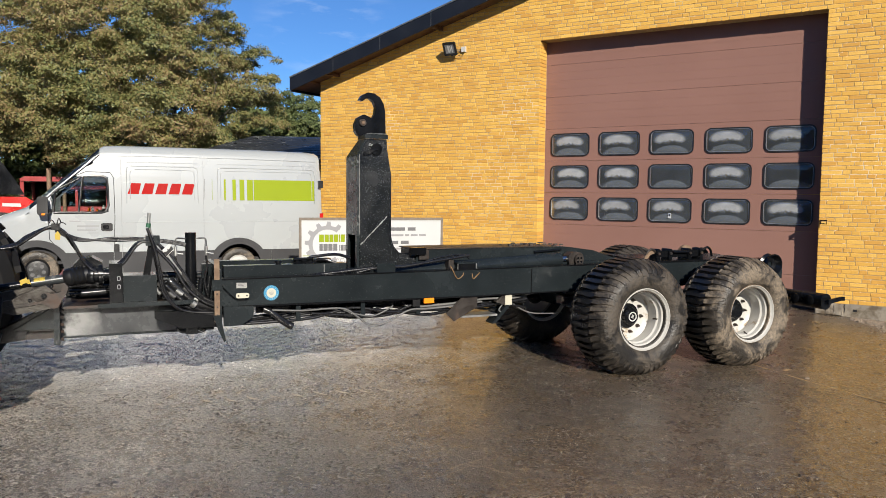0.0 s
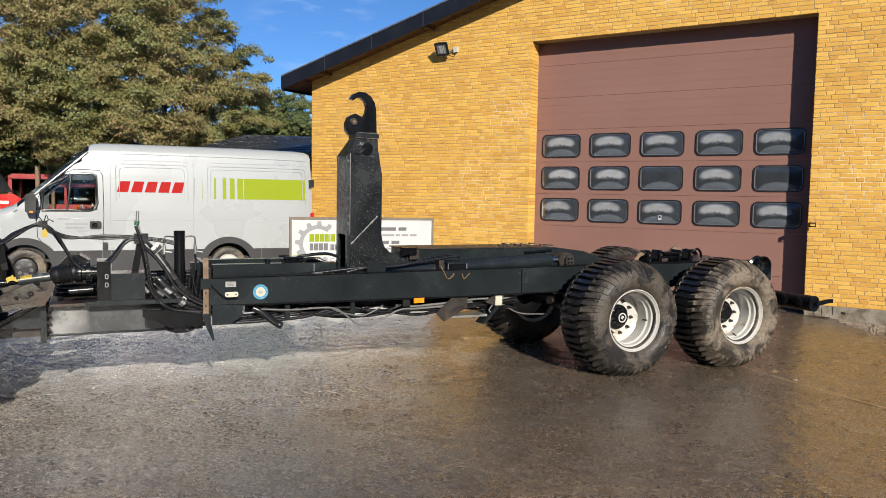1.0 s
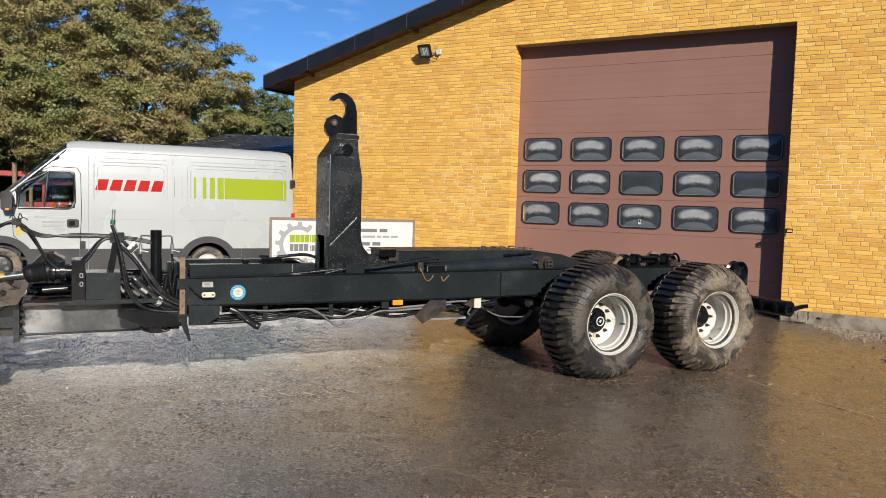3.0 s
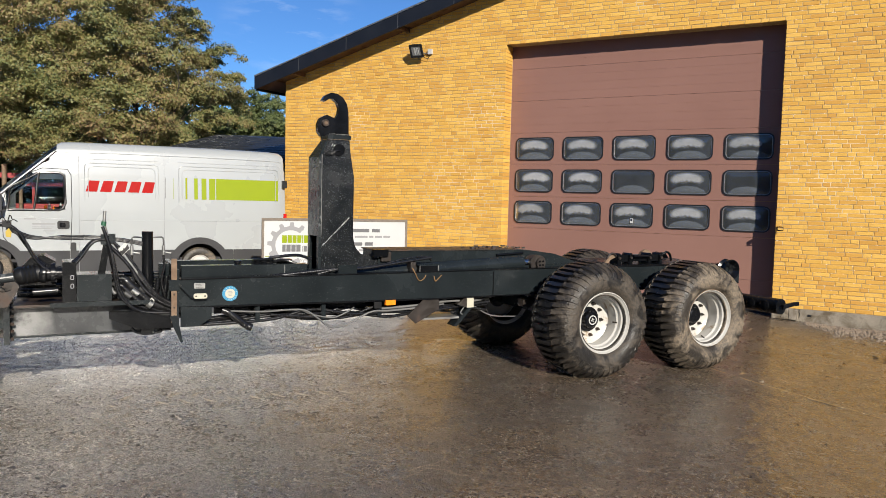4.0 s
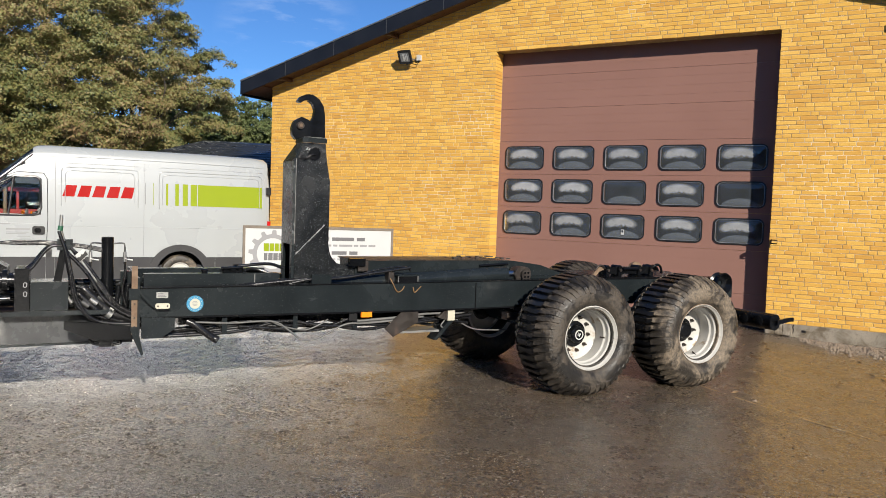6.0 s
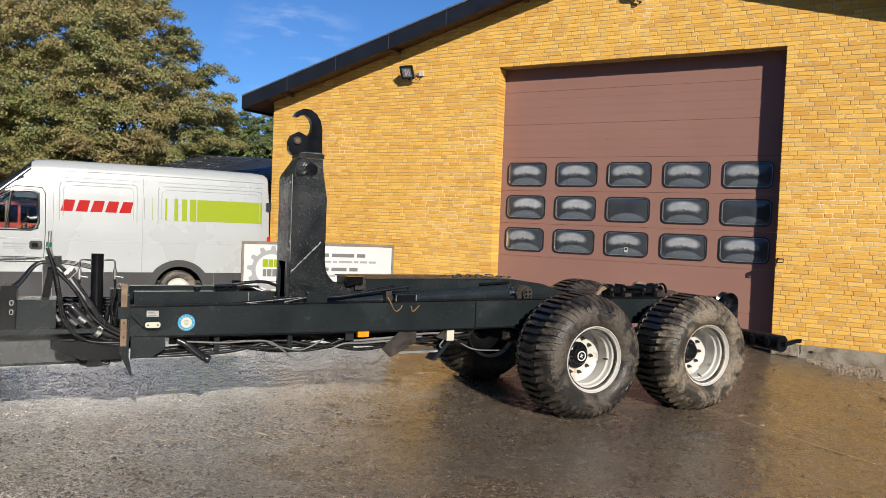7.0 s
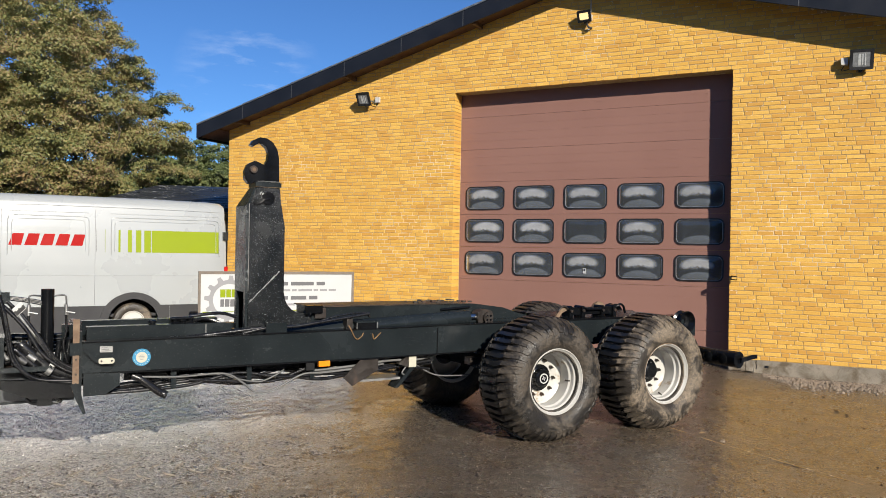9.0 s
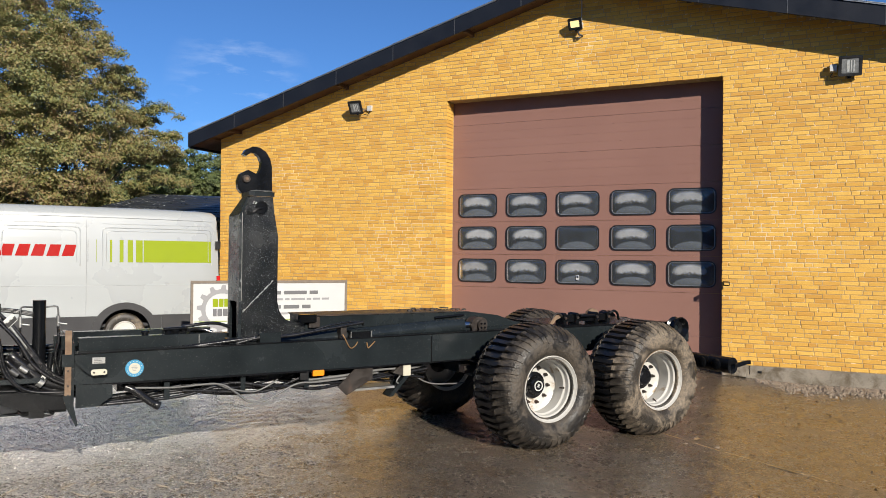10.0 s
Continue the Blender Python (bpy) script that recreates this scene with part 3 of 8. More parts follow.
ridge = np.abs(value_noise(grng, cx_ + cy_ * 0.4, cy_, 0.34) + 0.35 * value_noise(grng, cx_, cy_, 0.13))
hgt += 0.010 * np.clip(0.16 - ridge, 0, 1) / 0.16 * rough_spots
gouge = value_noise(grng, cx_ * 0.7 + cy_ * 0.5, cy_, 0.30) + 0.5 * value_noise(grng, cx_, cy_, 0.10)
hgt -= 0.015 * np.clip(gouge - 0.86, 0, 0.3) / 0.3
scar = np.abs(value_noise(grng, cx_ * 0.45 - cy_ * 0.3, cy_ + 0.25 * cx_, 0.42) + 0.4 * value_noise(grng, cx_, cy_, 0.12))
scar_zone = np.clip(value_noise(grng, cx_, cy_, 1.3) * 2.0 - 0.3, 0, 1)
hgt -= 0.012 * np.clip(0.10 - scar, 0, 1) / 0.10 * scar_zone
hgt *= fade * crust
hgt -= ground_drop(GX_, GY_)
gv = np.stack([GX_, GY_, hgt], -1).reshape(-1, 3)
ni, nj = len(gx), len(gy)
gi = np.arange(ni * nj).reshape(ni, nj)
gf = np.stack([gi[:-1, :-1], gi[1:, :-1], gi[1:, 1:], gi[:-1, 1:]], -1).reshape(-1, 4)
gm = bpy.data.meshes.new("ground")
gm.vertices.add(len(gv))
gm.vertices.foreach_set("co", gv.ravel())
gm.loops.add(gf.size)
gm.loops.foreach_set("vertex_index", gf.ravel())
gm.polygons.add(len(gf))
gm.polygons.foreach_set("loop_start", np.arange(0, gf.size, 4))
gm.update(calc_edges=True)
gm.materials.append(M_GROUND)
gm.shade_smooth()
tagged(new("ground", gm), "wet dark asphalt yard with grit and brown soil stains", "asphalt", kind="structure")

# ---- brick workshop ----
WX0, WX1, PEAKX = -5.44, 10.28, 2.42
DX0, DX1, DZ = 0.0, 4.836, 4.675
SLOPE = 0.267
BASE = 0.133
REVEAL = 0.325
COURSE = 0.0667


def roofline(x):
    """Height of the soffit over the front wall."""
    return 6.345 - SLOPE * abs(x - PEAKX)


wb = B()
MY = 0.0036
slab(wb, [(WX0 + 0.01, BASE), (DX0 - 0.01, BASE), (DX0 - 0.01, roofline(DX0) + 0.148), (WX0 + 0.01, roofline(WX0) + 0.148)], "y", MY, 0.35)
slab(wb, [(DX1 + 0.01, BASE), (WX1 - 0.01, BASE), (WX1 - 0.01, roofline(WX1) + 0.148), (DX1 + 0.01, roofline(DX1) + 0.148)], "y", MY, 0.35)
slab(wb, [(DX0 - 0.01, DZ + 0.01), (DX1 + 0.01, DZ + 0.01), (DX1 + 0.01, roofline(DX1) + 0.148), (PEAKX, roofline(PEAKX) + 0.148), (DX0 - 0.01, roofline(DX0) + 0.148)], "y", MY, 0.35)
wall_front = tagged(part("wall_front", wb, M_MORTAR), "yellow brick gable wall with a wide door opening", "wall", kind="structure")
pb = B()
box(pb, WX0 - 0.01, DX0, -0.02, 0.35, -0.3, BASE)
box(pb, DX1, WX1 + 0.01, -0.02, 0.35, -0.3, BASE)
plinth = part("plinth", pb, M_PLINTH, wall_front, "grey weathered concrete plinth", bevel=0.008)
pr = random.Random(6)
for x0, w_, h_ in ((4.85, 0.135, 0.118), (4.995, 0.10, 0.132), (5.102, 0.13, 0.112)):
    cb_ = B()
    box(cb_, x0, x0 + w_, -0.062, -0.018, -0.04, h_)
    bmesh.ops.subdivide_edges(cb_, edges=cb_.edges[:], cuts=4, use_grid_fill=True)
    for v_ in cb_.verts:
        n_ = noise.noise_vector(v_.co * 22) * 0.009 + noise.noise_vector(v_.co * 60) * 0.004
        v_.co += Vector((n_.x, n_.y - pr.uniform(0.0, 0.003), n_.z))
    part("broken_lump", cb_, M_PLINTH, plinth, bevel=0.004, sharp=15)
part("crack", tube(B(), [(5.252, -0.021, 0.132), (5.244, -0.021, 0.09), (5.256, -0.021, 0.05), (5.248, -0.021, 0.0)], 0.006, 6), M_RUBBER, plinth, "dark vertical crack")
cb_ = B()
box(cb_, 5.37, 5.425, -0.026, -0.018, 0.025, 0.058)
part("vent_hole", cb_, M_RUBBER, plinth, bevel=0.004)
sb = B()
box(sb, WX0, WX0 + 0.3, 0.352, 18, -0.3, roofline(WX0))
tagged(part("wall_west", sb, M_BRICK_S), "yellow brick side wall of the workshop", "wall", kind="structure")
sb = B()
box(sb, WX1 - 0.3, WX1, 0.352, 18, -0.3, roofline(WX1))
tagged(part("wall_east", sb, M_BRICK_S), "yellow brick side wall of the workshop", "wall", kind="structure")
sb = B()
slab(sb, [(WX0, -0.3), (WX1, -0.3), (WX1, roofline(WX1)), (PEAKX, roofline(PEAKX)), (WX0, roofline(WX0))], "y", 18.002, 18.3)
tagged(part("wall_back", sb, M_BRICK_S), "yellow brick rear gable of the workshop", "wall", kind="structure")
sb = B()
box(sb, WX0 + 0.3, WX1 - 0.3, 0.352, 18, 0.004, 0.02)
tagged(part("floor", sb, M_PLINTH), "grey concrete workshop floor", "floor", kind="structure")

# roof: two slopes with fascia boards, soffit and tiled edge
OH = 0.40
roof = thing("roof", "low-pitched roof with blue-black fascia boards and brown soffit", "roof", kind="structure")
EX = 0.53
for side, UP in ((-1, 0.03), (1, 0.14)):
    xe = (WX0 - EX) if side < 0 else (WX1 + EX)
    zp, ze = roofline(PEAKX), roofline(xe)
    b = B()
    slab(b, [(PEAKX, zp + 0.19), (xe, ze + 0.19), (xe, ze + 0.235), (PEAKX, zp + 0.235)], "y", -OH - 0.03, 18.6)
    part("roof_sheet", b, M_ROOF, roof)
    b = B()
    slab(b, [(PEAKX, zp + UP), (xe, ze + UP), (xe, ze + UP + 0.02), (PEAKX, zp + UP + 0.02)], "y", -OH, 18.5)
    part("soffit", b, M_SOFFIT, roof)
    xi = WX0 if side < 0 else WX1
    b = B()
    slab(b, [(xe - side * 0.035, ze + 0.002), (xi + side * 0.002, roofline(xi) + 0.002), (xi + side * 0.002, roofline(xi) + 0.022), (xe - side * 0.035, ze + 0.022)], "y", -OH + 0.002, 18.4)
    part("eave_soffit", b, M_SOFFIT, roof)
    joints = [0.0] + [abs(xe - PEAKX) - 1.26 * k for k in range(6, -1, -1)]
    for ja, jb_ in zip(joints, joints[1:]):
        xa, xb = PEAKX + side * ja, PEAKX + side * jb_ - side * 0.006
        b = B()
        slab(b, [(xb - 0.007, roofline(xb) - 0.028), (xb + 0.007, roofline(xb) - 0.028), (xb + 0.007, roofline(xb) + 0.25), (xb - 0.007, roofline(xb) + 0.25)], "y", -OH - 0.036, -OH - 0.0325)
        part("joint_strip", b, M_DULL if jb_ < joints[-1] - 0.1 else M_FASCIA, roof)
        b = B()
        slab(b, [(xa, roofline(xa) + 0.269), (xb, roofline(xb) + 0.269), (xb, roofline(xb) + 0.281), (xa, roofline(xa) + 0.273)], "y", -OH - 0.055, -OH + 0.14)
        part("edge_cap", b, M_GALV, roof)
        b = B()
        slab(b, [(xa, roofline(xa) - 0.03), (xb, roofline(xb) - 0.03), (xb, roofline(xb) + 0.25), (xa, roofline(xa) + 0.25)], "y", -OH - 0.032, -OH - 0.004)
        part("fascia_board", b, M_FASCIA, roof, bevel=0.003)
    b = B()
    slab(b, [(PEAKX, zp + 0.252), (xe, ze + 0.252), (xe, ze + 0.268), (PEAKX, zp + 0.268)], "y", -OH - 0.05, -OH + 0.14)
    part("roof_edge", b, M_GALV, roof, "pale metal verge strip")
    # eave board on the side
    b = B()
    box(b, min(xe, xe - side * 0.03), max(xe, xe - side * 0.03), -OH, 18.5, ze - 0.05, ze + 0.2)
    part("eave_board", b, M_FASCIA, roof)
    for k in range(3):
        xr = PEAKX + side * (1.9 + 2.7 * k)
        b = B()
        box(b, xr - 0.035, xr + 0.035, -OH + 0.02, -0.03, roofline(xr) + UP - 0.075, roofline(xr) + UP - 0.002)
        part("rafter_end", b, M_SOFFIT, roof)

# ---- sectional door ----
DY = REVEAL
door = thing("door_1", "closed brown sectional workshop door with three rows of windows", "door", kind="structure")
ROWS_Z = (1.31, 1.91, 2.515)
COLS_X = (0.118, 1.075, 2.026, 2.990, 3.945)
WW, WH = 0.775, 0.435


def rib_panel(z0, z1, holes):
    """One door section: its skin with a shallow groove in the middle, cut round the windows."""
    b = B()
    xs_ = [DX0 - 0.12] + [x for c in COLS_X for x in (c + 0.03, c + WW - 0.03)] + [DX1 + 0.12]
    zs_ = [z0 + 0.002, holes + 0.03, holes + WH - 0.03, z1 - 0.002] if holes else [z0 + 0.002] + [z0 + (z1 - z0) * k / 4 + d for k in (1, 2, 3) for d in (-0.004, 0.004)] + [z1 - 0.002]
    for i in range(len(xs_) - 1):
        for j in range(len(zs_) - 1):
            if holes and j == 1 and i % 2 == 1:
                continue
            box(b, xs_[i], xs_[i + 1], DY + (0.0018 if (not holes and j % 2 == 1) else 0), DY + 0.04, zs_[j], zs_[j + 1])
    bmesh.ops.remove_doubles(b, verts=b.verts, dist=0.0005)
    return b


edges = [0.02, 0.51, 1.22, 1.826, 2.43, 3.04, 3.646, 4.25, 4.80]
for z0, z1 in zip(edges, edges[1:]):
    hole = next((h for h in ROWS_Z if z0 < h < z1), None)
    part("door_panel", rib_panel(z0, z1, hole), M_DOORPANEL, door)
b = B()
box(b, DX0 - 0.12, DX1 + 0.12, DY + 0.005, DY + 0.05, -0.10, 0.022)
part("bottom_seal", b, M_RUBBER, door)
pane_rng = random.Random(4)
for zr in ROWS_Z:
    for col_no, xc in enumerate(COLS_X):
        win = new("window")
        win.parent, win.location = door, (xc, DY, zr)
        b = ring_frame(B(), rounded(0, WW, 0, WH, 0.10), rounded(0.022, WW - 0.022, 0.022, WH - 0.022, 0.080), -0.018, 0.042)
        part("window_frame", b, M_RUBBER, win, bevel=0.006)
        part("window_bead", ring_frame(B(), rounded(0.0222, WW - 0.0222, 0.0222, WH - 0.0222, 0.080), rounded(0.031, WW - 0.031, 0.031, WH - 0.031, 0.073), -0.014, 0.0), M_GALV, win)
        # a blown acrylic pane, bulging outwards
        b = B()
        nx, nz, deep = 20, 12, 0.014 + 0.008 * pane_rng.random()
        tilt = pane_rng.uniform(-0.006, 0.006)
        g = []
        for j in range(nz + 1):
            row = []
            for i in range(nx + 1):
                u, v = i / nx * 2 - 1, j / nz * 2 - 1
                h = (1 - u ** 4) * (1 - v ** 4)
                row.append(b.verts.new((WW / 2 + u * (WW / 2 - 0.028), -0.004 - deep * h ** 0.7 + tilt * u, WH / 2 + v * (WH / 2 - 0.028))))
            g.append(row)
        for j in range(nz):
            for i in range(nx):
                b.faces.new((g[j][i], g[j][i + 1], g[j + 1][i + 1], g[j + 1][i]))
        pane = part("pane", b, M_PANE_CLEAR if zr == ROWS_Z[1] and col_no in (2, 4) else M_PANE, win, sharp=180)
        pane.visible_shadow = False


b = B()
box(b, 2.40, 2.455, DY - 0.030, DY - 0.027, 1.385, 1.475)
notice = part("notice", b, M_WHITEP, door, "small white notice stuck on a window")
b = B()
box(b, 2.412, 2.443, DY - 0.0325, DY - 0.0302, 1.425, 1.465)
part("notice_print", b, M_BLACKPLASTIC, notice)

latch = thing("wall_bracket", "small rusty iron bracket on the brick beside the door", "bracket")
b = B()
box(b, 4.862, 4.875, -0.10, 0.012, 1.365, 1.430)
part("arm", b, M_STEEL_B, latch, bevel=0.002)
b = B()
tube(b, [(4.868, -0.095, 1.425), (4.955, -0.095, 1.422), (4.955, -0.095, 1.368), (4.868, -0.095, 1.370)], 0.009, 8)
part("keeper", b, M_STEEL_B, latch)

# ---- floodlights on the wall ----
def floodlight(m, label, lit=False, w=0.24, h=0.21):
    t = thing("floodlight", label, "lamp", m, "floodlights on the gable wall")
    b = B()
    slab(b, [(-w * 0.36, 0.07), (w * 0.36, 0.07), (w / 2, 0.0), (-w / 2, 0.0)], "z", -h / 2, h / 2)
    part("housing", b, M_BLACKPLASTIC, t, bevel=0.012)
    part("bezel", ring_frame(B(), rounded(-w / 2 - 0.012, w / 2 + 0.012, -h / 2 - 0.012, h / 2 + 0.012, 0.02), rounded(-w / 2 + 0.03, w / 2 - 0.03, -h / 2 + 0.03, h / 2 - 0.03, 0.012), -0.014, 0.012), M_BLACKPLASTIC, t, bevel=0.003)
    b = B()
    box(b, -w / 2 + 0.02, w / 2 - 0.02, -0.008, 0.006, -h / 2 + 0.02, h / 2 - 0.02)
    part("lens", b, M_LIT if lit else M_LAMPGLASS, t)
    if not lit:
        for dx in (-0.045, 0.005, 0.04):
            b = B()
            box(b, dx, dx + (0.035 if dx < 0 else 0.016), -0.0115, -0.0085, -h / 2 + 0.05, h / 2 - 0.055)
            part("reflector", b, M_REFLECT, t)
    b = B()
    slab(b, [(-0.03, -0.02), (0.03, -0.02), (0.02, -0.06), (-0.02, -0.06)], "y", 0.02, 0.10)
    part("yoke", b, M_BLACKPLASTIC, t).location.z = -h / 2 + 0.02
    return t


M_REFLECT = material("pale lamp reflector", (0.36, 0.37, 0.36), 0.3, var=0.2, scale=30, bump=0)
M_LIT = bpy.data.materials.new("lit lamp glass")
M_LIT.use_nodes = True
p_lit = M_LIT.node_tree.nodes["Principled BSDF"]
p_lit.inputs["Base Color"].default_value = (0.42, 0.34, 0.16, 1)
p_lit.inputs["Emission Color"].default_value = (1.0, 0.74, 0.34, 1)
p_lit.inputs["Emission Strength"].default_value = 0.75


def wall_lamp(x, z, yaw, pitch, label, lit=False, box_dx=0.22, w=0.26, h=0.24, out=0.2, box_out=0.055):
    m = Matrix.Translation((x, -out, z)) @ pose(0, 0, 0, pitch, 0, yaw) @ pose(0, 0, 0, 0, 0, 0)
    t = floodlight(m, label, lit, w, h)
    inv = m.inverted()
    b = B()
    tube(b, [inv @ Vector(p) for p in ((x + box_dx * 0.55, -0.02, z - 0.03), (x + box_dx * 0.5, -out * 0.6, z - 0.03), (x + 0.02, -out + 0.06, z - 0.02))], 0.014, 8)
    part("arm", b, M_GALV, t)
    b = B()
    jb = [inv @ Vector((x + box_dx + dx, dy, z + dz)) for dx in (-0.045, 0.045) for dy in (-box_out, -0.002) for dz in (-0.05, 0.05)]
    v = [b.verts.new(q) for q in jb]
    for f in ((0, 1, 3, 2), (4, 6, 7, 5), (0, 4, 5, 1), (2, 3, 7, 6), (0, 2, 6, 4), (1, 5, 7, 3)):
        b.faces.new([v[i] for i in f])
    part("junction_box", b, M_WHITEP, t, "small white junction box", bevel=0.006)
    b = B()
    tube(b, spline([inv @ Vector(p) for p in ((x + box_dx, -0.03, z - 0.05), (x + box_dx - 0.03, -0.06, z - 0.13), (x + box_dx * 0.4, -0.08, z - 0.1), (x + 0.03, -out + 0.06, z - 0.03))], 5), 0.006, 6)
    part("cable", b, M_BLACKPLASTIC, t)
    return t


wall_lamp(-1.88, 4.66, 4, 30, "black wall floodlight tilted down beside a white junction box")
wall_lamp(6.60, 4.63, 8, 10, "black wall floodlight facing the yard beside a white junction box", box_dx=-0.22, w=0.29, h=0.27, out=0.13, box_out=0.11)
wall_lamp(2.47, 5.76, -6, 22, "small lit floodlight high on the gable", lit=True, box_dx=0.06, w=0.22, h=0.17, out=0.15)
lit_lamp = bpy.data.objects["floodlight.002"]
b = B()
inv_ = lit_lamp.matrix_world.inverted()
tube(b, spline([inv_ @ Vector(q) for q in ((2.50, -0.10, 5.66), (2.52, -0.07, 5.60), (2.56, -0.03, 5.585), (2.56, 0.0, 5.58))], 4), 0.016, 8)
tube(b, spline([inv_ @ Vector(q) for q in ((2.44, -0.03, 5.56), (2.49, -0.06, 5.545), (2.54, -0.04, 5.56))], 4), 0.012, 8)
part("wall_bracket", b, M_DULL, lit_lamp)
t = thing("cable_conduit", "thin steel conduit running up the gable above a lamp", "conduit")
part("pipe", tube(B(), [(2.55, -0.02, 5.8), (2.55, -0.02, 6.2)], 0.009), M_GALV, t)


# ---- hooklift trailer ----
CY = 1.21
trailer = thing("hooklift_trailer", "black tandem-axle hooklift trailer with the hook arm standing upright", "trailer", YARD)


def solid(name, mat, *boxes, parent=None, bevel=0.005, label=""):
    b = B()
    for q in boxes:
        box(b, *q)
    return part(name, b, mat, parent or trailer, label, bevel=bevel)


def plate(name, outline, y0, y1, mat=None, parent=None, bevel=0.004, label="", axis="y"):
    return part(name, slab(B(), outline, axis, y0, y1), mat or M_STEEL, parent or trailer, label, bevel=bevel)


def hose(pts, r=0.011, mat=None, parent=None, name="hose", per=7, n=8, label=""):
    return part(name, tube(B(), spline(pts, per), r, n), mat or M_HOSE, parent or trailer, label, sharp=60)


def bar(name, p0, p1, r, mat=None, parent=None, n=20, label="", bevel=0.0):
    return part(name, tube(B(), [p0, p1], r, n), mat or M_STEEL, parent or trailer, label, bevel=bevel, sharp=40)


BEAM = [(-3.76, 0.79), (-3.76, 1.012), (-0.3, 1.035), (2.55, 1.035), (2.75, 0.95), (2.75, 0.80), (-0.2, 0.775), (-1.5, 0.775)]
beam = plate("side_beam", BEAM, 0.73, 0.87, label="long black box beam with small paint chips", bevel=0.008)
plate("beam_lip", [(-3.755, 0.776), (-3.755, 0.789), (-1.5, 0.774), (2.70, 0.799), (2.70, 0.787), (-1.5, 0.762)], 0.718, 0.80, M_STEEL_B, beam, 0.003)
plate("beam_lip", [(-3.755, 1.013), (-3.755, 1.022), (-0.3, 1.045), (2.5, 1.045), (2.5, 1.036), (-0.3, 1.036)], 0.722, 0.86, M_STEEL_B, beam, 0.003)
plate("side_beam", BEAM, 2 * CY - 0.87, 2 * CY - 0.73, bevel=0.008)
for y0, y1 in ((0.90, 1.0), (2 * CY - 1.0, 2 * CY - 0.90)):
    solid("upper_rail", M_STEEL, (-3.72, -2.62, y0, y1, 1.0, 1.115), (-2.60, 0.4, y0, y1, 0.98, 1.06))
for s in (-3.70, -2.9, -1.2, 0.4, 2.5):
    solid("cross_member", M_STEEL, (s - 0.06, s + 0.06, 0.86, 2 * CY - 0.86, 0.74, 0.95))
solid("front_plate", M_STEEL, (-3.80, -3.762, 0.72, 2 * CY - 0.72, 0.62, 1.10))
plate("front_gusset", [(-3.75, 0.62), (-3.75, 0.79), (-3.50, 0.78), (-3.50, 0.69), (-3.60, 0.622)], 0.712, 0.729)
plate("stop_bar", [(-3.825, 0.66), (-3.825, 1.195), (-3.782, 1.195), (-3.782, 0.66)], 0.70, 0.722, M_RUST, label="worn rusty flat bar with drilled holes")
for zz in (0.72, 0.79, 0.9):
    bar("bolt", (-3.803, 0.692, zz), (-3.803, 0.702, zz), 0.008, M_GREASE, n=8)
solid("bar_clamp", M_STEEL, (-3.845, -3.765, 0.695, 0.735, 0.93, 1.02))
plate("foot_plate", [(-3.84, 0.72), (-3.78, 0.72), (-3.735, 0.50), (-3.75, 0.49), (-3.80, 0.60)], 0.69, 0.71)
plate("support_wing", [(-4.295, 0.768), (-4.07, 0.755), (-3.765, 0.690), (-3.765, 0.612), (-4.085, 0.622), (-4.295, 0.712)], 0.74, 0.80, M_STEEL_B)
plate("support_wing", [(-4.295, 0.768), (-4.07, 0.755), (-3.765, 0.690), (-3.765, 0.612), (-4.085, 0.622), (-4.295, 0.712)], 2 * CY - 0.80, 2 * CY - 0.74)

# marks on the near beam
plate("type_plate", [(-3.64, 0.94), (-3.552, 0.938), (-3.552, 0.984), (-3.64, 0.986)], 0.726, 0.7295, M_GALV, beam, 0, "small silver type plate")
for k in range(3):
    plate("plate_print", [(-3.63, 0.948 + 0.012 * k), (-3.565 - 0.012 * k, 0.947 + 0.012 * k), (-3.565 - 0.012 * k, 0.951 + 0.012 * k), (-3.63, 0.952 + 0.012 * k)], 0.7245, 0.7255, M_SIGNGREY, beam, 0)
plate("side_reflector", rounded(-3.655, -3.545, 0.862, 0.905, 0.018), 0.655, 0.668, M_CREAM, beam, 0.003, "dirty white oval side reflector")
for dx in (-0.035, 0.035):
    bar("bolt", (-3.60 + dx, 0.650, 0.883), (-3.60 + dx, 0.656, 0.883), 0.007, M_GREASE, beam, 8)
plate("reflector_arm", [(-3.76, 0.965), (-3.745, 0.975), (-3.66, 0.905), (-3.60, 0.90), (-3.60, 0.868), (-3.665, 0.868), (-3.70, 0.90)], 0.669, 0.678, M_STEEL, beam, 0.002)
bar("arm_foot", (-3.745, 0.674, 0.962), (-3.745, 0.735, 0.962), 0.012, M_STEEL, beam, 10)
b = B()
lathe(b, [(0.066, 0), (0.066, 0.003)], (-3.345, 0.7265, 0.887), 40)
st = part("sticker", b, M_BLUE, beam, "round blue inspection sticker with a white centre")
b = B()
lathe(b, [(0.042, 0), (0.042, 0.0015)], (-3.345, 0.7248, 0.887), 32)
part("sticker_centre", b, M_CREAM, st)
for k in range(14):
    a_ = radians(200 + k * 20) if k < 8 else radians(20 + (k - 8) * 26)
    c_, s_ = math.cos(a_), math.sin(a_)
    plate("ring_print", [(-3.345 + r_ * c_ - d_ * s_, 0.887 + r_ * s_ + d_ * c_) for r_, d_ in ((0.0515, -0.0035), (0.0565, -0.0035), (0.0565, 0.0035), (0.0515, 0.0035))], 0.7252, 0.7263, M_WHITEP, st, 0)
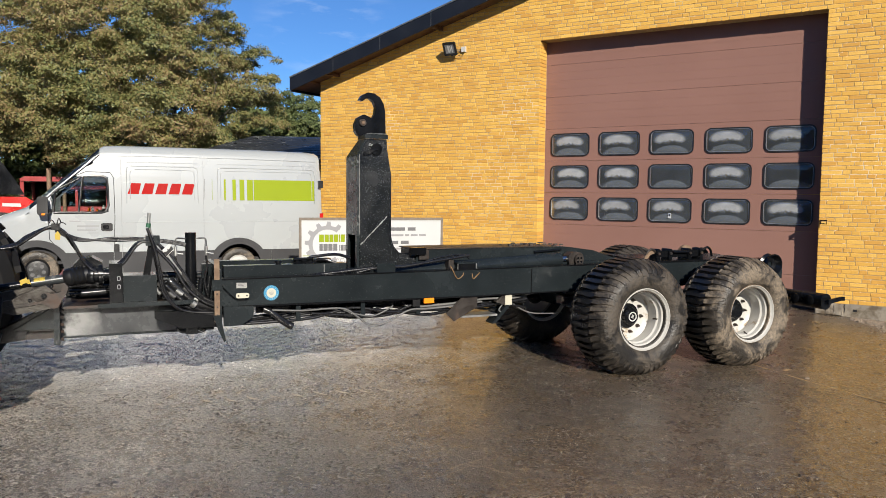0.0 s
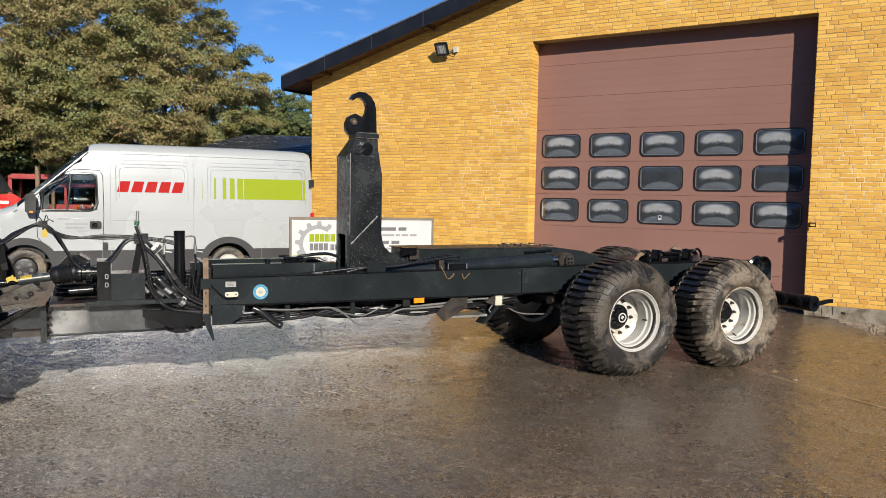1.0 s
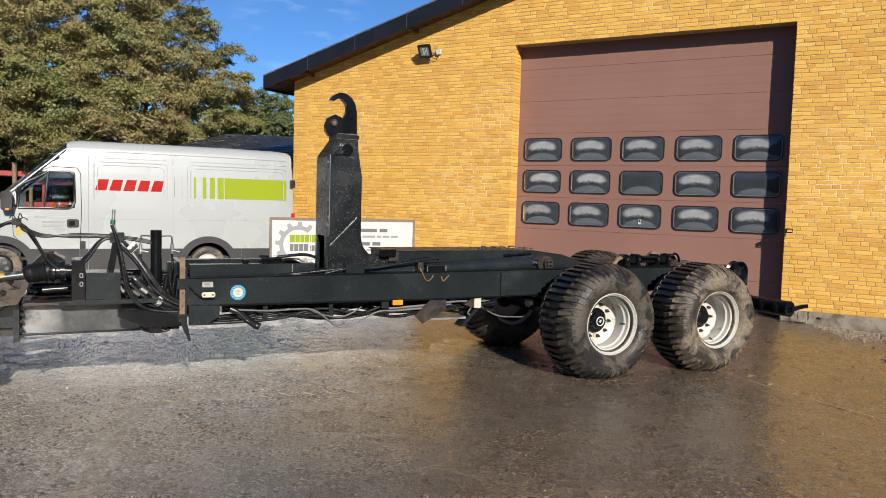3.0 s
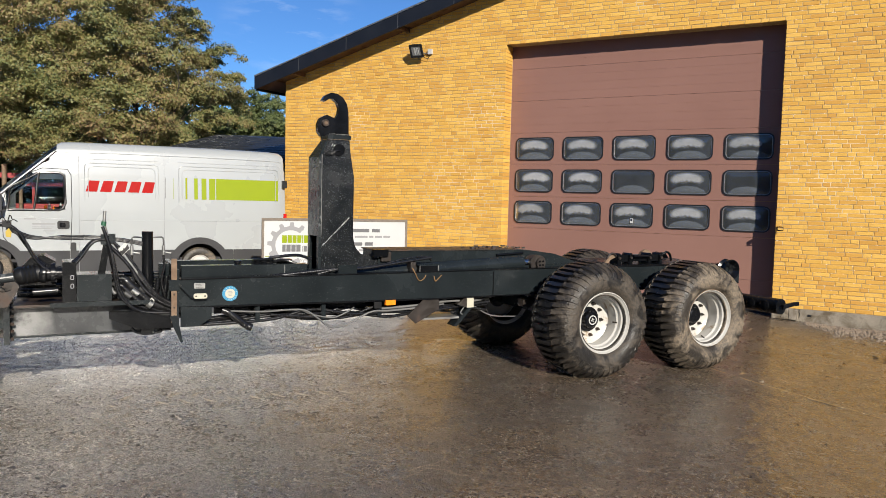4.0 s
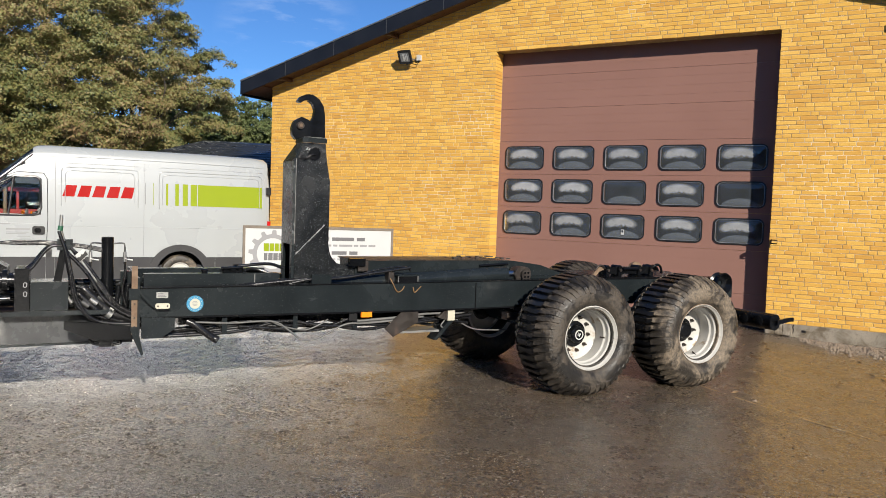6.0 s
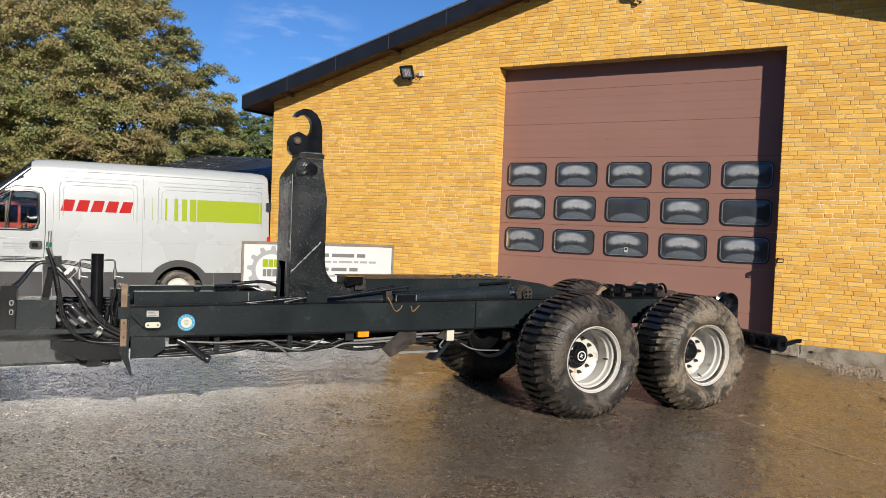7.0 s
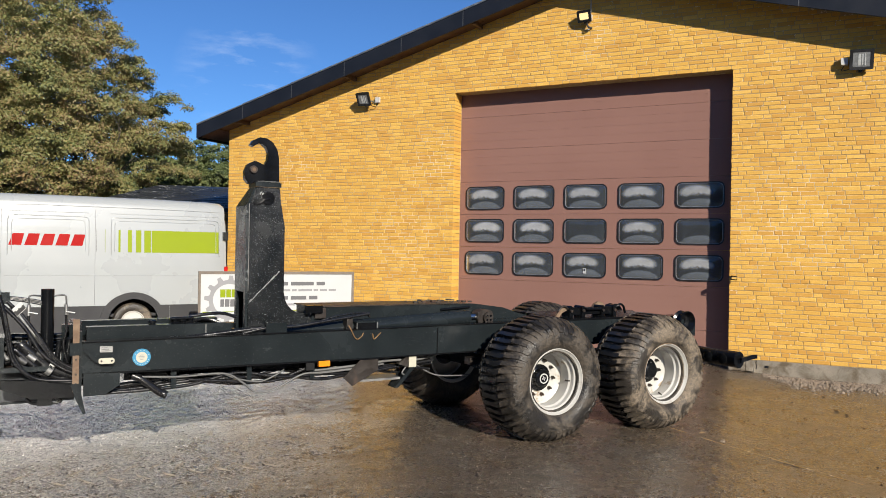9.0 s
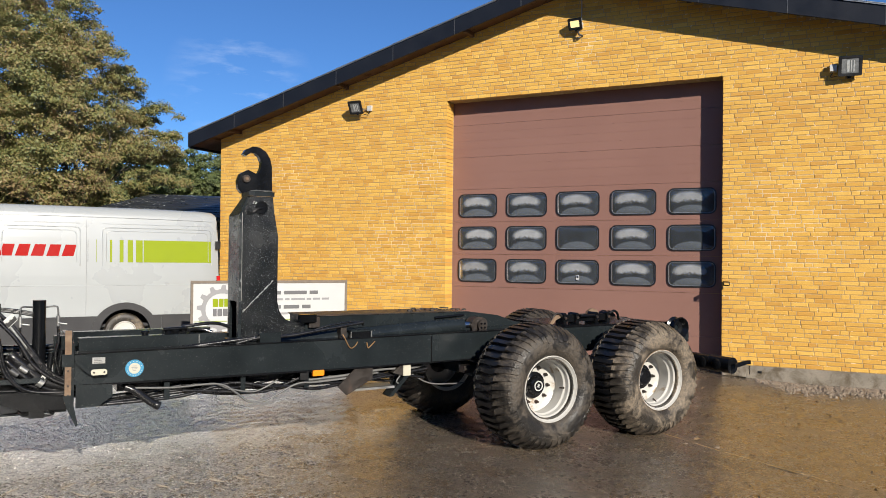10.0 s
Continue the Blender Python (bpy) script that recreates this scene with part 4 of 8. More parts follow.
for k, w_ in enumerate((0.030, 0.045, 0.038, 0.025)):
    plate("print_line", [(-3.345 - w_ / 2, 0.902 - k * 0.011), (-3.345 + w_ / 2, 0.902 - k * 0.011), (-3.345 + w_ / 2, 0.907 - k * 0.011), (-3.345 - w_ / 2, 0.907 - k * 0.011)], 0.7236, 0.7244, M_SIGNLIGHT, st, 0)
amber = solid("marker_lamp", M_AMBER, (-1.912, -1.81, 0.705, 0.735, 0.727, 0.775), bevel=0.014, label="orange side marker lamp")
solid("lamp_bracket", M_BLACKPLASTIC, (-2.02, -1.95, 0.72, 0.74, 0.70, 0.76))
solid("weld_seam", M_STEEL_B, (-0.735, -0.725, 0.7255, 0.7295, 0.775, 1.02), bevel=0)

# hook arm: L-shaped jib with its hook, main arm behind it, lift cylinders
JIB = [(-2.45, 0.96), (-2.45, 2.12), (-2.39, 2.275), (-2.185, 2.275), (-2.175, 2.16), (-2.135, 1.93), (-2.135, 1.36), (-2.115, 1.26), (-2.05, 1.19), (-1.72, 1.105), (-1.72, 0.94)]
arm = plate("hook_arm", [(-2.385, 0.96), (-2.385, 2.05), (-2.36, 2.12), (-2.18, 2.12), (-2.15, 1.93), (-2.15, 1.36), (-2.07, 1.2), (-1.74, 1.09), (-1.74, 0.95)], 1.045, 1.365, label="upright black hook arm with weld seams and flaking paint", mat=M_ARM)
plate("side_plate", JIB, 1.02, 1.044, M_ARM, parent=arm, bevel=0.004)
plate("side_plate", JIB[:2] + [(-2.42, 2.13), (-2.2, 2.13)] + JIB[5:], 1.366, 1.39, parent=arm, bevel=0.004)
b = B()
slab(b, [(1.025, 1.36), (1.385, 1.36), (1.385, 2.112), (1.025, 2.112)], "x", -2.475, -2.45)
# lighter grey than the arm: sky sheen on this face put into the colour
part("front_plate", b, M_SHEEN, arm, bevel=0.004)
b = B()
cv = [b.verts.new(q) for q in ((-2.475, 1.025, 2.114), (-2.475, 1.385, 2.114), (-2.40, 1.23, 2.276), (-2.40, 1.03, 2.276), (-2.44, 1.03, 2.10), (-2.44, 1.38, 2.10), (-2.37, 1.225, 2.27), (-2.37, 1.035, 2.27))]
for f in ((0, 1, 2, 3), (4, 7, 6, 5), (0, 4, 5, 1), (1, 5, 6, 2), (2, 6, 7, 3), (3, 7, 4, 0)):
    b.faces.new([cv[i] for i in f])
part("chamfer_plate", b, M_STEEL, arm)
solid("front_strip", M_STEEL, (-2.475, -2.452, 1.025, 1.09, 0.97, 1.358), parent=arm)
solid("front_strip", M_STEEL, (-2.475, -2.452, 1.32, 1.385, 0.97, 1.358), parent=arm)
solid("collar", M_STEEL, (-2.405, -2.178, 1.0, 1.235, 2.279, 2.318), parent=arm, bevel=0.006)
HOOK = [(-2.446, 2.640), (-2.418, 2.684), (-2.359, 2.714), (-2.297, 2.710), (-2.240, 2.676), (-2.202, 2.617), (-2.186, 2.543), (-2.180, 2.318), (-2.396, 2.318), (-2.450, 2.300), (-2.484, 2.342), (-2.489, 2.409),
        (-2.465, 2.469), (-2.430, 2.490), (-2.398, 2.507), (-2.336, 2.482), (-2.318, 2.470), (-2.289, 2.518), (-2.281, 2.577), (-2.302, 2.630), (-2.340, 2.659), (-2.377, 2.656), (-2.413, 2.630)]
hk = plate("hook", HOOK, 1.06, 1.125, M_STEEL_B, arm, 0.013, "worn black steel hook")
bar("hook_pin", (-2.414, 1.028, 2.427), (-2.414, 1.15, 2.427), 0.016, M_RUST, hk, bevel=0.004)
b = B()
lathe(b, [(0.018, 0.012), (0.022, 0.0), (0.030, 0.0), (0.034, 0.008), (0.034, 0.03)], (-2.414, 1.034, 2.427), 24)
part("pin_washer", b, M_GREASE, hk)
for cx, cz, r in ((-2.292, 2.180, 0.055), (-2.395, 2.145, 0.026)):
    b = B()
    lathe(b, [(r, 0), (r, 0.02), (r * 0.55, 0.024), (r * 0.5, 0.012)], (cx, 0.999, cz), 28)
    part("pin_boss", b, M_STEEL_B, arm, bevel=0.002)
hose([(-2.395, 1.003, 2.15), (-2.37, 0.998, 2.135), (-2.33, 0.996, 2.165), (-2.285, 0.996, 2.175)], 0.010, M_STEEL_B, arm, "weld_bead")
for k in range(4):
    hose([(-2.365 + 0.02 * k, 1.012, 2.21), (-2.352 + 0.02 * k, 1.008, 2.235 - 0.01 * k)], 0.006, M_GALV, arm, "weld_bead", per=3)
wr_ = random.Random(12)
part("weld_bead", tube(B(), [(-2.445 + 0.268 * k / 26, 1.018, 1.270 + 0.270 * k / 26 + wr_.uniform(-0.004, 0.004)) for k in range(27)], [wr_.uniform(0.0015, 0.0078) for k in range(27)], 6), M_WELD, arm, "grey diagonal weld bead")
part("weld_bead", tube(B(), [(-2.39 + 0.2 * k / 16, 1.0, 2.325 + wr_.uniform(-0.003, 0.003)) for k in range(17)], [wr_.uniform(0.002, 0.007) for k in range(17)], 6), M_WELD, arm)
part("weld_bead", tube(B(), [(-2.452, 1.022, 1.37), (-2.452, 1.022, 2.13)], 0.004, 6), M_WELD, arm)

MAIN = [(-1.88, 0.95), (-1.88, 1.215), (-0.15, 1.215), (0.20, 1.17), (0.72, 1.0), (0.85, 0.87), (0.5, 0.84), (-0.2, 0.9)]
main_arm = plate("main_arm", MAIN, 1.0, 1.42, bevel=0.01, label="long black box arm lying between the beams")
plate("wear_plate", [(-1.90, 1.217), (-1.90, 1.227), (-0.35, 1.227), (-0.35, 1.217)], 0.99, 1.43, M_GREASE, main_arm)
cr_ = random.Random(15)
b = B()
for k in range(26):
    x_, y_, s_ = cr_.uniform(-0.8, -0.15), cr_.uniform(1.05, 1.40), cr_.uniform(0.012, 0.035)
    slab(b, [(x_ + s_ * math.cos(a_) * cr_.uniform(0.7, 1.2), y_ + s_ * math.sin(a_)) for a_ in (0, 1.2, 2.4, 3.6, 4.9)], "z", 1.2275, 1.2275 + s_ * 0.5)
tagged(part("soil_crust", b, M_GREASE, main_arm), kind="stuff")
bar("grab_rod", (-0.55, 0.985, 1.165), (-0.22, 0.985, 1.185), 0.012, M_STEEL_B, main_arm)
for y in (0.92, 2 * CY - 0.92):
    cyl = bar("lift_cylinder", (-2.15, y, 0.995), (-0.28, y, 1.085), 0.078, M_STEEL, n=28, label="black hydraulic cylinder with chipped paint", bevel=0.006)
    bar("piston_rod", (-0.28, y, 1.085), (-0.16, y, 1.09), 0.035, M_CHROME, cyl)
    b = B()
    slab(b, rounded(-0.20, -0.01, 1.01, 1.165, 0.07), "y", y - 0.06, y + 0.06)
    part("rod_eye", b, M_GREASE, cyl, bevel=0.012)
    bar("pivot_pin", (-0.085, y - 0.09, 1.085), (-0.085, y + 0.12, 1.085), 0.055, M_GREASE, cyl, bevel=0.006)
    for k in range(4):
        a = math.pi / 4 + k * math.pi / 2
        px, pz = -0.085 + 0.028 * math.cos(a), 1.085 + 0.028 * math.sin(a)
        bar("bolt_head", (px, y - 0.10, pz), (px, y - 0.09, pz), 0.011, M_STEEL_B, cyl, 6)
solid("cylinder_saddle", M_STEEL_B, (-1.53, -1.345, 0.766, 0.87, 0.98, 1.085), bevel=0.008)
solid("saddle_lid", M_STEEL, (-1.535, -1.325, 0.765, 0.875, 1.086, 1.098), bevel=0.003)
for k in range(5):
    hose([(-1.50 + 0.03 * k, 0.774, 1.015), (-1.49 + 0.03 * k, 0.774, 1.035 - 0.004 * (k % 2))], 0.003, M_GALV, name="weld_bead", per=2)
solid("saddle_block", M_GREASE, (-1.63, -1.575, 0.775, 0.87, 1.01, 1.125), bevel=0.01)
hose([(-1.63, 0.735, 1.073), (-1.602, 0.722, 1.017), (-1.575, 0.720, 0.965), (-1.545, 0.720, 0.948), (-1.505, 0.722, 0.976), (-1.49, 0.73, 1.0)], 0.0055, M_GOLD, name="weld_bead", per=4, label="rusty gold weld runs")
hose([(-1.315, 0.735, 0.998), (-1.345, 0.722, 0.975), (-1.389, 0.720, 0.942), (-1.402, 0.722, 0.992)], 0.0055, M_GOLD, name="weld_bead", per=4)
hose([(-1.537, 0.762, 1.09), (-1.535, 0.762, 0.985), (-1.50, 0.762, 0.978), (-1.36, 0.762, 0.975), (-1.34, 0.762, 0.985), (-1.338, 0.762, 1.09)], 0.006, M_WELD, name="weld_bead", per=3)
solid("hinge_block", M_GREASE, (-1.86, -1.76, 0.96, 1.06, 1.12, 1.21), bevel=0.015)
solid("hinge_lug", M_STEEL_B, (-1.95, -1.80, 0.93, 1.0, 1.17, 1.24), bevel=0.012)
hose([(-2.55, 0.80, 1.03), (-2.35, 0.79, 1.07), (-2.1, 0.79, 1.075), (-1.9, 0.79, 1.10), (-1.6, 0.79, 1.14), (-1.4, 0.8, 1.165)], 0.014)
hose([(-1.95, 0.82, 1.09), (-1.7, 0.82, 1.15), (-1.45, 0.83, 1.17), (-1.38, 0.84, 1.13)], 0.008)
solid("hose_bracket", M_STEEL, (-2.36, -2.18, 0.77, 0.82, 1.02, 1.11))
hose([(-3.0, 0.84, 1.01), (-2.7, 0.82, 1.04), (-2.4, 0.80, 1.07)], 0.018)
for s, h in ((-3.06, 1.165), (-3.0, 1.15), (-2.94, 1.17)):
    b = B()
    lathe(b, [(0.026, 1.105), (0.026, 1.125), (0.020, 1.128), (0.020, h - 0.02), (0.030, h - 0.016), (0.030, h), (0.012, h + 0.004)], (s, 0.97, 0), 8, "z")
    part("valve", b, M_STEEL_B, trailer)
solid("valve_block", M_STEEL_B, (-3.09, -2.91, 0.98, 1.08, 1.10, 1.145), bevel=0.012)
bar("valve_spool", (-3.10, 0.955, 1.155), (-2.92, 0.955, 1.16), 0.013, M_STEEL_B, n=10)
for k in range(3):
    pts_ = spline([(-2.91, 0.95 + 0.03 * k, 1.135), (-2.85, 0.95 + 0.03 * k, 1.15 - 0.012 * k), (-2.78, 0.96 + 0.03 * k, 1.14 - 0.01 * k), (-2.70, 0.98 + 0.02 * k, 1.11)], 9)
    part("ribbed_hose", tube(B(), pts_, [0.017 if i % 2 else 0.012 for i in range(len(pts_))], 10), M_HOSE, trailer, sharp=20)
b = B()
lathe(b, [(0.030, 1.10), (0.030, 1.118), (0.021, 1.120), (0.021, 1.128), (0.032, 1.130), (0.032, 1.146), (0.024, 1.15)], (-3.237, 0.96, 0), 12, "z")
part("filler_cap", b, M_STEEL_B, trailer, "ribbed black filler cap")
solid("rail_seam", M_WELD, (-2.832, -2.824, 0.8985, 0.902, 1.02, 1.112), bevel=0)
hose([(-2.95, 0.98, 1.17), (-2.7, 0.98, 1.19), (-2.55, 1.0, 1.15)], 0.014)

# under the beam: hoses, cables, brackets
solid("hose_tray", M_STEEL_B, (-3.45, -0.9, 0.90, 1.12, 0.69, 0.765), bevel=0.01, label="dark tray carrying the hoses")
under = random.Random(3)
for k in range(9):
    y = 0.79 + 0.03 * k
    pts = [(-3.7, y, 0.62)]
    for i in range(1, 9):
        s = -3.7 + i * 0.37
        pts.append((s, y + under.uniform(-0.02, 0.02), 0.685 - 0.06 * under.random() - 0.03 * math.sin(i * 1.4 + k)))
    hose(pts, 0.011 + 0.005 * under.random())
hose([(-3.337, 0.75, 0.732), (-3.047, 0.75, 0.713), (-2.712, 0.75, 0.716), (-2.566, 0.75, 0.637), (-2.455, 0.75, 0.550), (-2.342, 0.75, 0.543), (-2.228, 0.75, 0.582), (-2.036, 0.75, 0.666), (-1.838, 0.75, 0.667), (-1.40, 0.75, 0.69)], 0.0085, M_CABLE, name="cable", label="pale sagging cable")
hose([(-2.709, 0.76, 0.711), (-2.599, 0.76, 0.664), (-2.414, 0.76, 0.627), (-2.273, 0.76, 0.674), (-2.20, 0.78, 0.71)], 0.007, M_CABLE, name="cable")
hose([(-2.98, 0.78, 0.68), (-2.6, 0.78, 0.64), (-2.3, 0.78, 0.62), (-2.0, 0.78, 0.71)], 0.012)
hose([(-1.95, 0.78, 0.685), (-1.6, 0.78, 0.70), (-1.2, 0.78, 0.73), (-0.9, 0.80, 0.72), (-0.6, 0.9, 0.75)], 0.012, M_CABLE, name="cable")
hose([(-1.95, 0.80, 0.66), (-1.6, 0.80, 0.675), (-1.25, 0.8, 0.70)], 0.010, M_CABLE, name="cable")
hose([(-3.40, 0.78, 0.74), (-3.34, 0.765, 0.712), (-3.27, 0.76, 0.655), (-3.21, 0.76, 0.605), (-3.155, 0.76, 0.575)], [0.030] * 25 + [0.034] * 4, label="thick black hose end")
hose([(-0.95, 0.85, 0.70), (-0.7, 0.85, 0.56), (-0.45, 0.85, 0.53), (-0.25, 0.9, 0.52)], 0.007, M_CABLE, name="cable")
for s in (-3.1, -2.5, -1.95):
    solid("hose_clip", M_STEEL, (s - 0.02, s + 0.02, 0.76, 0.80, 0.62, 0.76))
plate("mudguard_bracket", [(-1.67, 0.61), (-1.585, 0.53), (-1.335, 0.66), (-1.335, 0.785), (-1.48, 0.785)], 0.735, 0.745, M_GREASE, label="angled dirty steel bracket")
solid("step_plate", M_GALV, (-1.50, -1.10, 0.76, 0.98, 0.555, 0.575), label="grey galvanised step")
plate("mudguard_bracket", [(-1.16, 0.48), (-1.12, 0.48), (-0.95, 0.66), (-0.95, 0.78), (-0.98, 0.78), (-0.99, 0.67)], 0.75, 0.90, M_STEEL)
solid("cable_box", M_CREAM, (-1.022, -0.946, 0.735, 0.80, 0.662, 0.788), bevel=0.008, label="cream plastic junction box")
# left side of the cream box, its shade painted as grey-brown
plate("box_shade_side", [(-1.127, 0.697), (-1.024, 0.664), (-1.024, 0.786), (-1.06, 0.75)], 0.742, 0.80, M_WORN)
hose([(-1.04, 0.765, 0.665), (-1.08, 0.76, 0.61), (-1.02, 0.76, 0.59), (-0.99, 0.765, 0.665)], 0.007, M_CABLE, name="cable")

# rear: lock, roller and lamp bar
lock = solid("lock_beam", M_STEEL_B, (1.04, 1.62, 0.92, 1.02, 1.075, 1.15), bevel=0.012, label="black container lock with bolted cheeks")
solid("lock_plate", M_STEEL_B, (0.9, 2.3, 0.74, 1.68, 1.036, 1.052))
for s in (1.00, 1.17, 1.45, 1.62):
    plate("lock_cheek", [(s, 1.04), (s + 0.045, 1.04), (s + 0.045, 1.155), (s + 0.03, 1.172), (s + 0.012, 1.172), (s, 1.155)], 0.895, 1.03, M_STEEL_B, lock, 0.006)
    bar("bolt", (s + 0.022, 0.880, 1.118), (s + 0.022, 0.896, 1.118), 0.017, M_GREASE, lock, 6)
plate("lock_lever", [(0.80, 1.045), (0.85, 1.045), (0.90, 1.10), (0.965, 1.125), (0.97, 1.15), (0.915, 1.158), (0.855, 1.115)], 0.90, 0.93, M_RUST, lock, 0.008, "rusty locking lever")
hose([(0.84, 0.89, 1.12), (0.88, 0.885, 1.165), (0.93, 0.885, 1.17), (0.97, 0.89, 1.14)], 0.010, M_GREASE, lock, "lever_spring", per=4)
bar("lock_rod", (1.22, 0.885, 1.135), (1.44, 0.885, 1.135), 0.014, M_STEEL_B, lock, 12)
hose([(1.66, 0.90, 1.15), (1.72, 0.89, 1.18), (1.78, 0.90, 1.15), (1.82, 0.92, 1.08)], 0.014, M_STEEL_B, lock, "chain_end", per=4)
bar("lock_disc", (1.60, 1.10, 1.10), (1.60, 1.14, 1.10), 0.095, M_RUST, n=28)
for y0 in (0.56, 2 * CY - 0.68):
    b = B()
    lathe(b, [(0.108, 0), (0.120, 0.0), (0.124, 0.012), (0.092, 0.03), (0.092, 0.09), (0.124, 0.108), (0.118, 0.12), (0.03, 0.12), (0.03, 0.07), (0.075, 0.055)], (2.44, y0, 0.985), 36, closed=True)
    part("rear_roller", b, M_STEEL_B, trailer, "black flanged steel roller")
bar("roller_axle", (2.44, 0.64, 0.985), (2.44, 2 * CY - 0.64, 0.985), 0.03)
lb = part("lamp_bar", slab(B(), rounded(2.71, 2.87, 0.50, 0.68, 0.075), "y", 0.14, 2 * CY - 0.14), M_STEEL_B, trailer, "black rounded rear lamp bar", bevel=0.006)
for y in (0.30, 0.50, 2 * CY - 0.3, 2 * CY - 0.5):
    b = B()
    lathe(b, [(0.062, 0), (0.062, 0.012), (0.05, 0.016), (0.02, 0.022)], (2.712, y, 0.59), 28, "x")
    ob = part("lamp_cup", b, M_STEEL_B, lb)
    ob.matrix_basis = Matrix.Translation((2.712, y, 0.59)) @ pose(0, 0, 0, 0, 0, 180) @ Matrix.Translation((-2.712, -y, -0.59))
plate("bar_bracket", [(2.76, 0.57), (2.95, 0.60), (3.02, 0.60), (3.02, 0.645), (2.93, 0.645), (2.76, 0.62)], 0.08, 0.10, M_STEEL_B)
plate("bar_hanger", [(2.55, 0.80), (2.7, 0.80), (2.82, 0.56), (2.74, 0.56)], 0.80, 0.83)
plate("bar_hanger", [(2.55, 0.80), (2.7, 0.80), (2.82, 0.56), (2.74, 0.56)], 2 * CY - 0.83, 2 * CY - 0.80)

# axles and suspension
for s in (0.11, 1.495):
    solid("axle", M_STEEL, (s - 0.06, s + 0.06, 0.34, 2 * CY - 0.34, 0.515, 0.635))
for y in (0.80, 2 * CY - 0.80):
    solid("spring_pack", M_GREASE, (-0.35, 0.60, y - 0.05, y + 0.05, 0.64, 0.71), (1.0, 2.0, y - 0.05, y + 0.05, 0.64, 0.71))
    plate("rocker", [(0.6, 0.66), (1.0, 0.66), (0.9, 0.80), (0.7, 0.80)], y - 0.06, y + 0.06)


# wheels
def lug(b, t0, t1, y0, y1, r0, r1, skew=0.0):
    v = []
    for t, y, r in ((t0, y0, r0), (t1, y0, r0), (t1 + skew, y1, r0), (t0 + skew, y1, r0), (t0, y0, r1), (t1, y0, r1), (t1 + skew, y1, r1), (t0 + skew, y1, r1)):
        v.append(b.verts.new((r * math.cos(t), y, r * math.sin(t))))
    for f in ((0, 3, 2, 1), (4, 5, 6, 7), (0, 1, 5, 4), (1, 2, 6, 5), (2, 3, 7, 6), (3, 0, 4, 7)):
        b.faces.new([v[i] for i in f])


def strip(b, path, width, proud):
    """A low ridge along points (angle, radius, y), with a flat top and sloping flanks."""
    rows = []
    for i, (t, r, y) in enumerate(path):
        n = Vector((0, 0, 0))
        ends = proud * (0.25 if i == len(path) - 1 else 1.0)
        lean = min(1.0, i / (len(path) - 1))
        up, out = ends * (1 - lean), math.copysign(ends * lean, y)
        row = []
        for k, (f, lift) in enumerate(((-0.5, -0.006), (-0.36, 1), (0.36, 1), (0.5, -0.006))):
            rr, yy = (r + up, y + out) if lift == 1 else (r - 0.006, y)
            row.append(b.verts.new((rr * math.cos(t + f * width), yy, rr * math.sin(t + f * width))))
        rows.append(row)
    for ra, rb in zip(rows, rows[1:]):
        for k in range(3):
            b.faces.new((ra[k], ra[k + 1], rb[k + 1], rb[k]))
    b.faces.new(rows[0])
    b.faces.new(rows[-1][::-1])


def bar_block(b, t, width, stations):
    """One tread bar across half the tyre: stations of (shift, y, lower radius, upper radius, width share)."""
    rows = []
    for dt, y, r0, r1, f in stations:
        h = width * f / 2
        rows.append([b.verts.new((r * math.cos(a), y, r * math.sin(a))) for r, a in ((r0, t + dt - h), (r1, t + dt - h * 0.84), (r1, t + dt + h * 0.84), (r0, t + dt + h))])
    for ra, rb in zip(rows, rows[1:]):
        for k in range(3):
            b.faces.new((ra[k], ra[k + 1], rb[k + 1], rb[k]))
    b.faces.new(rows[0])
    b.faces.new(rows[-1][::-1])


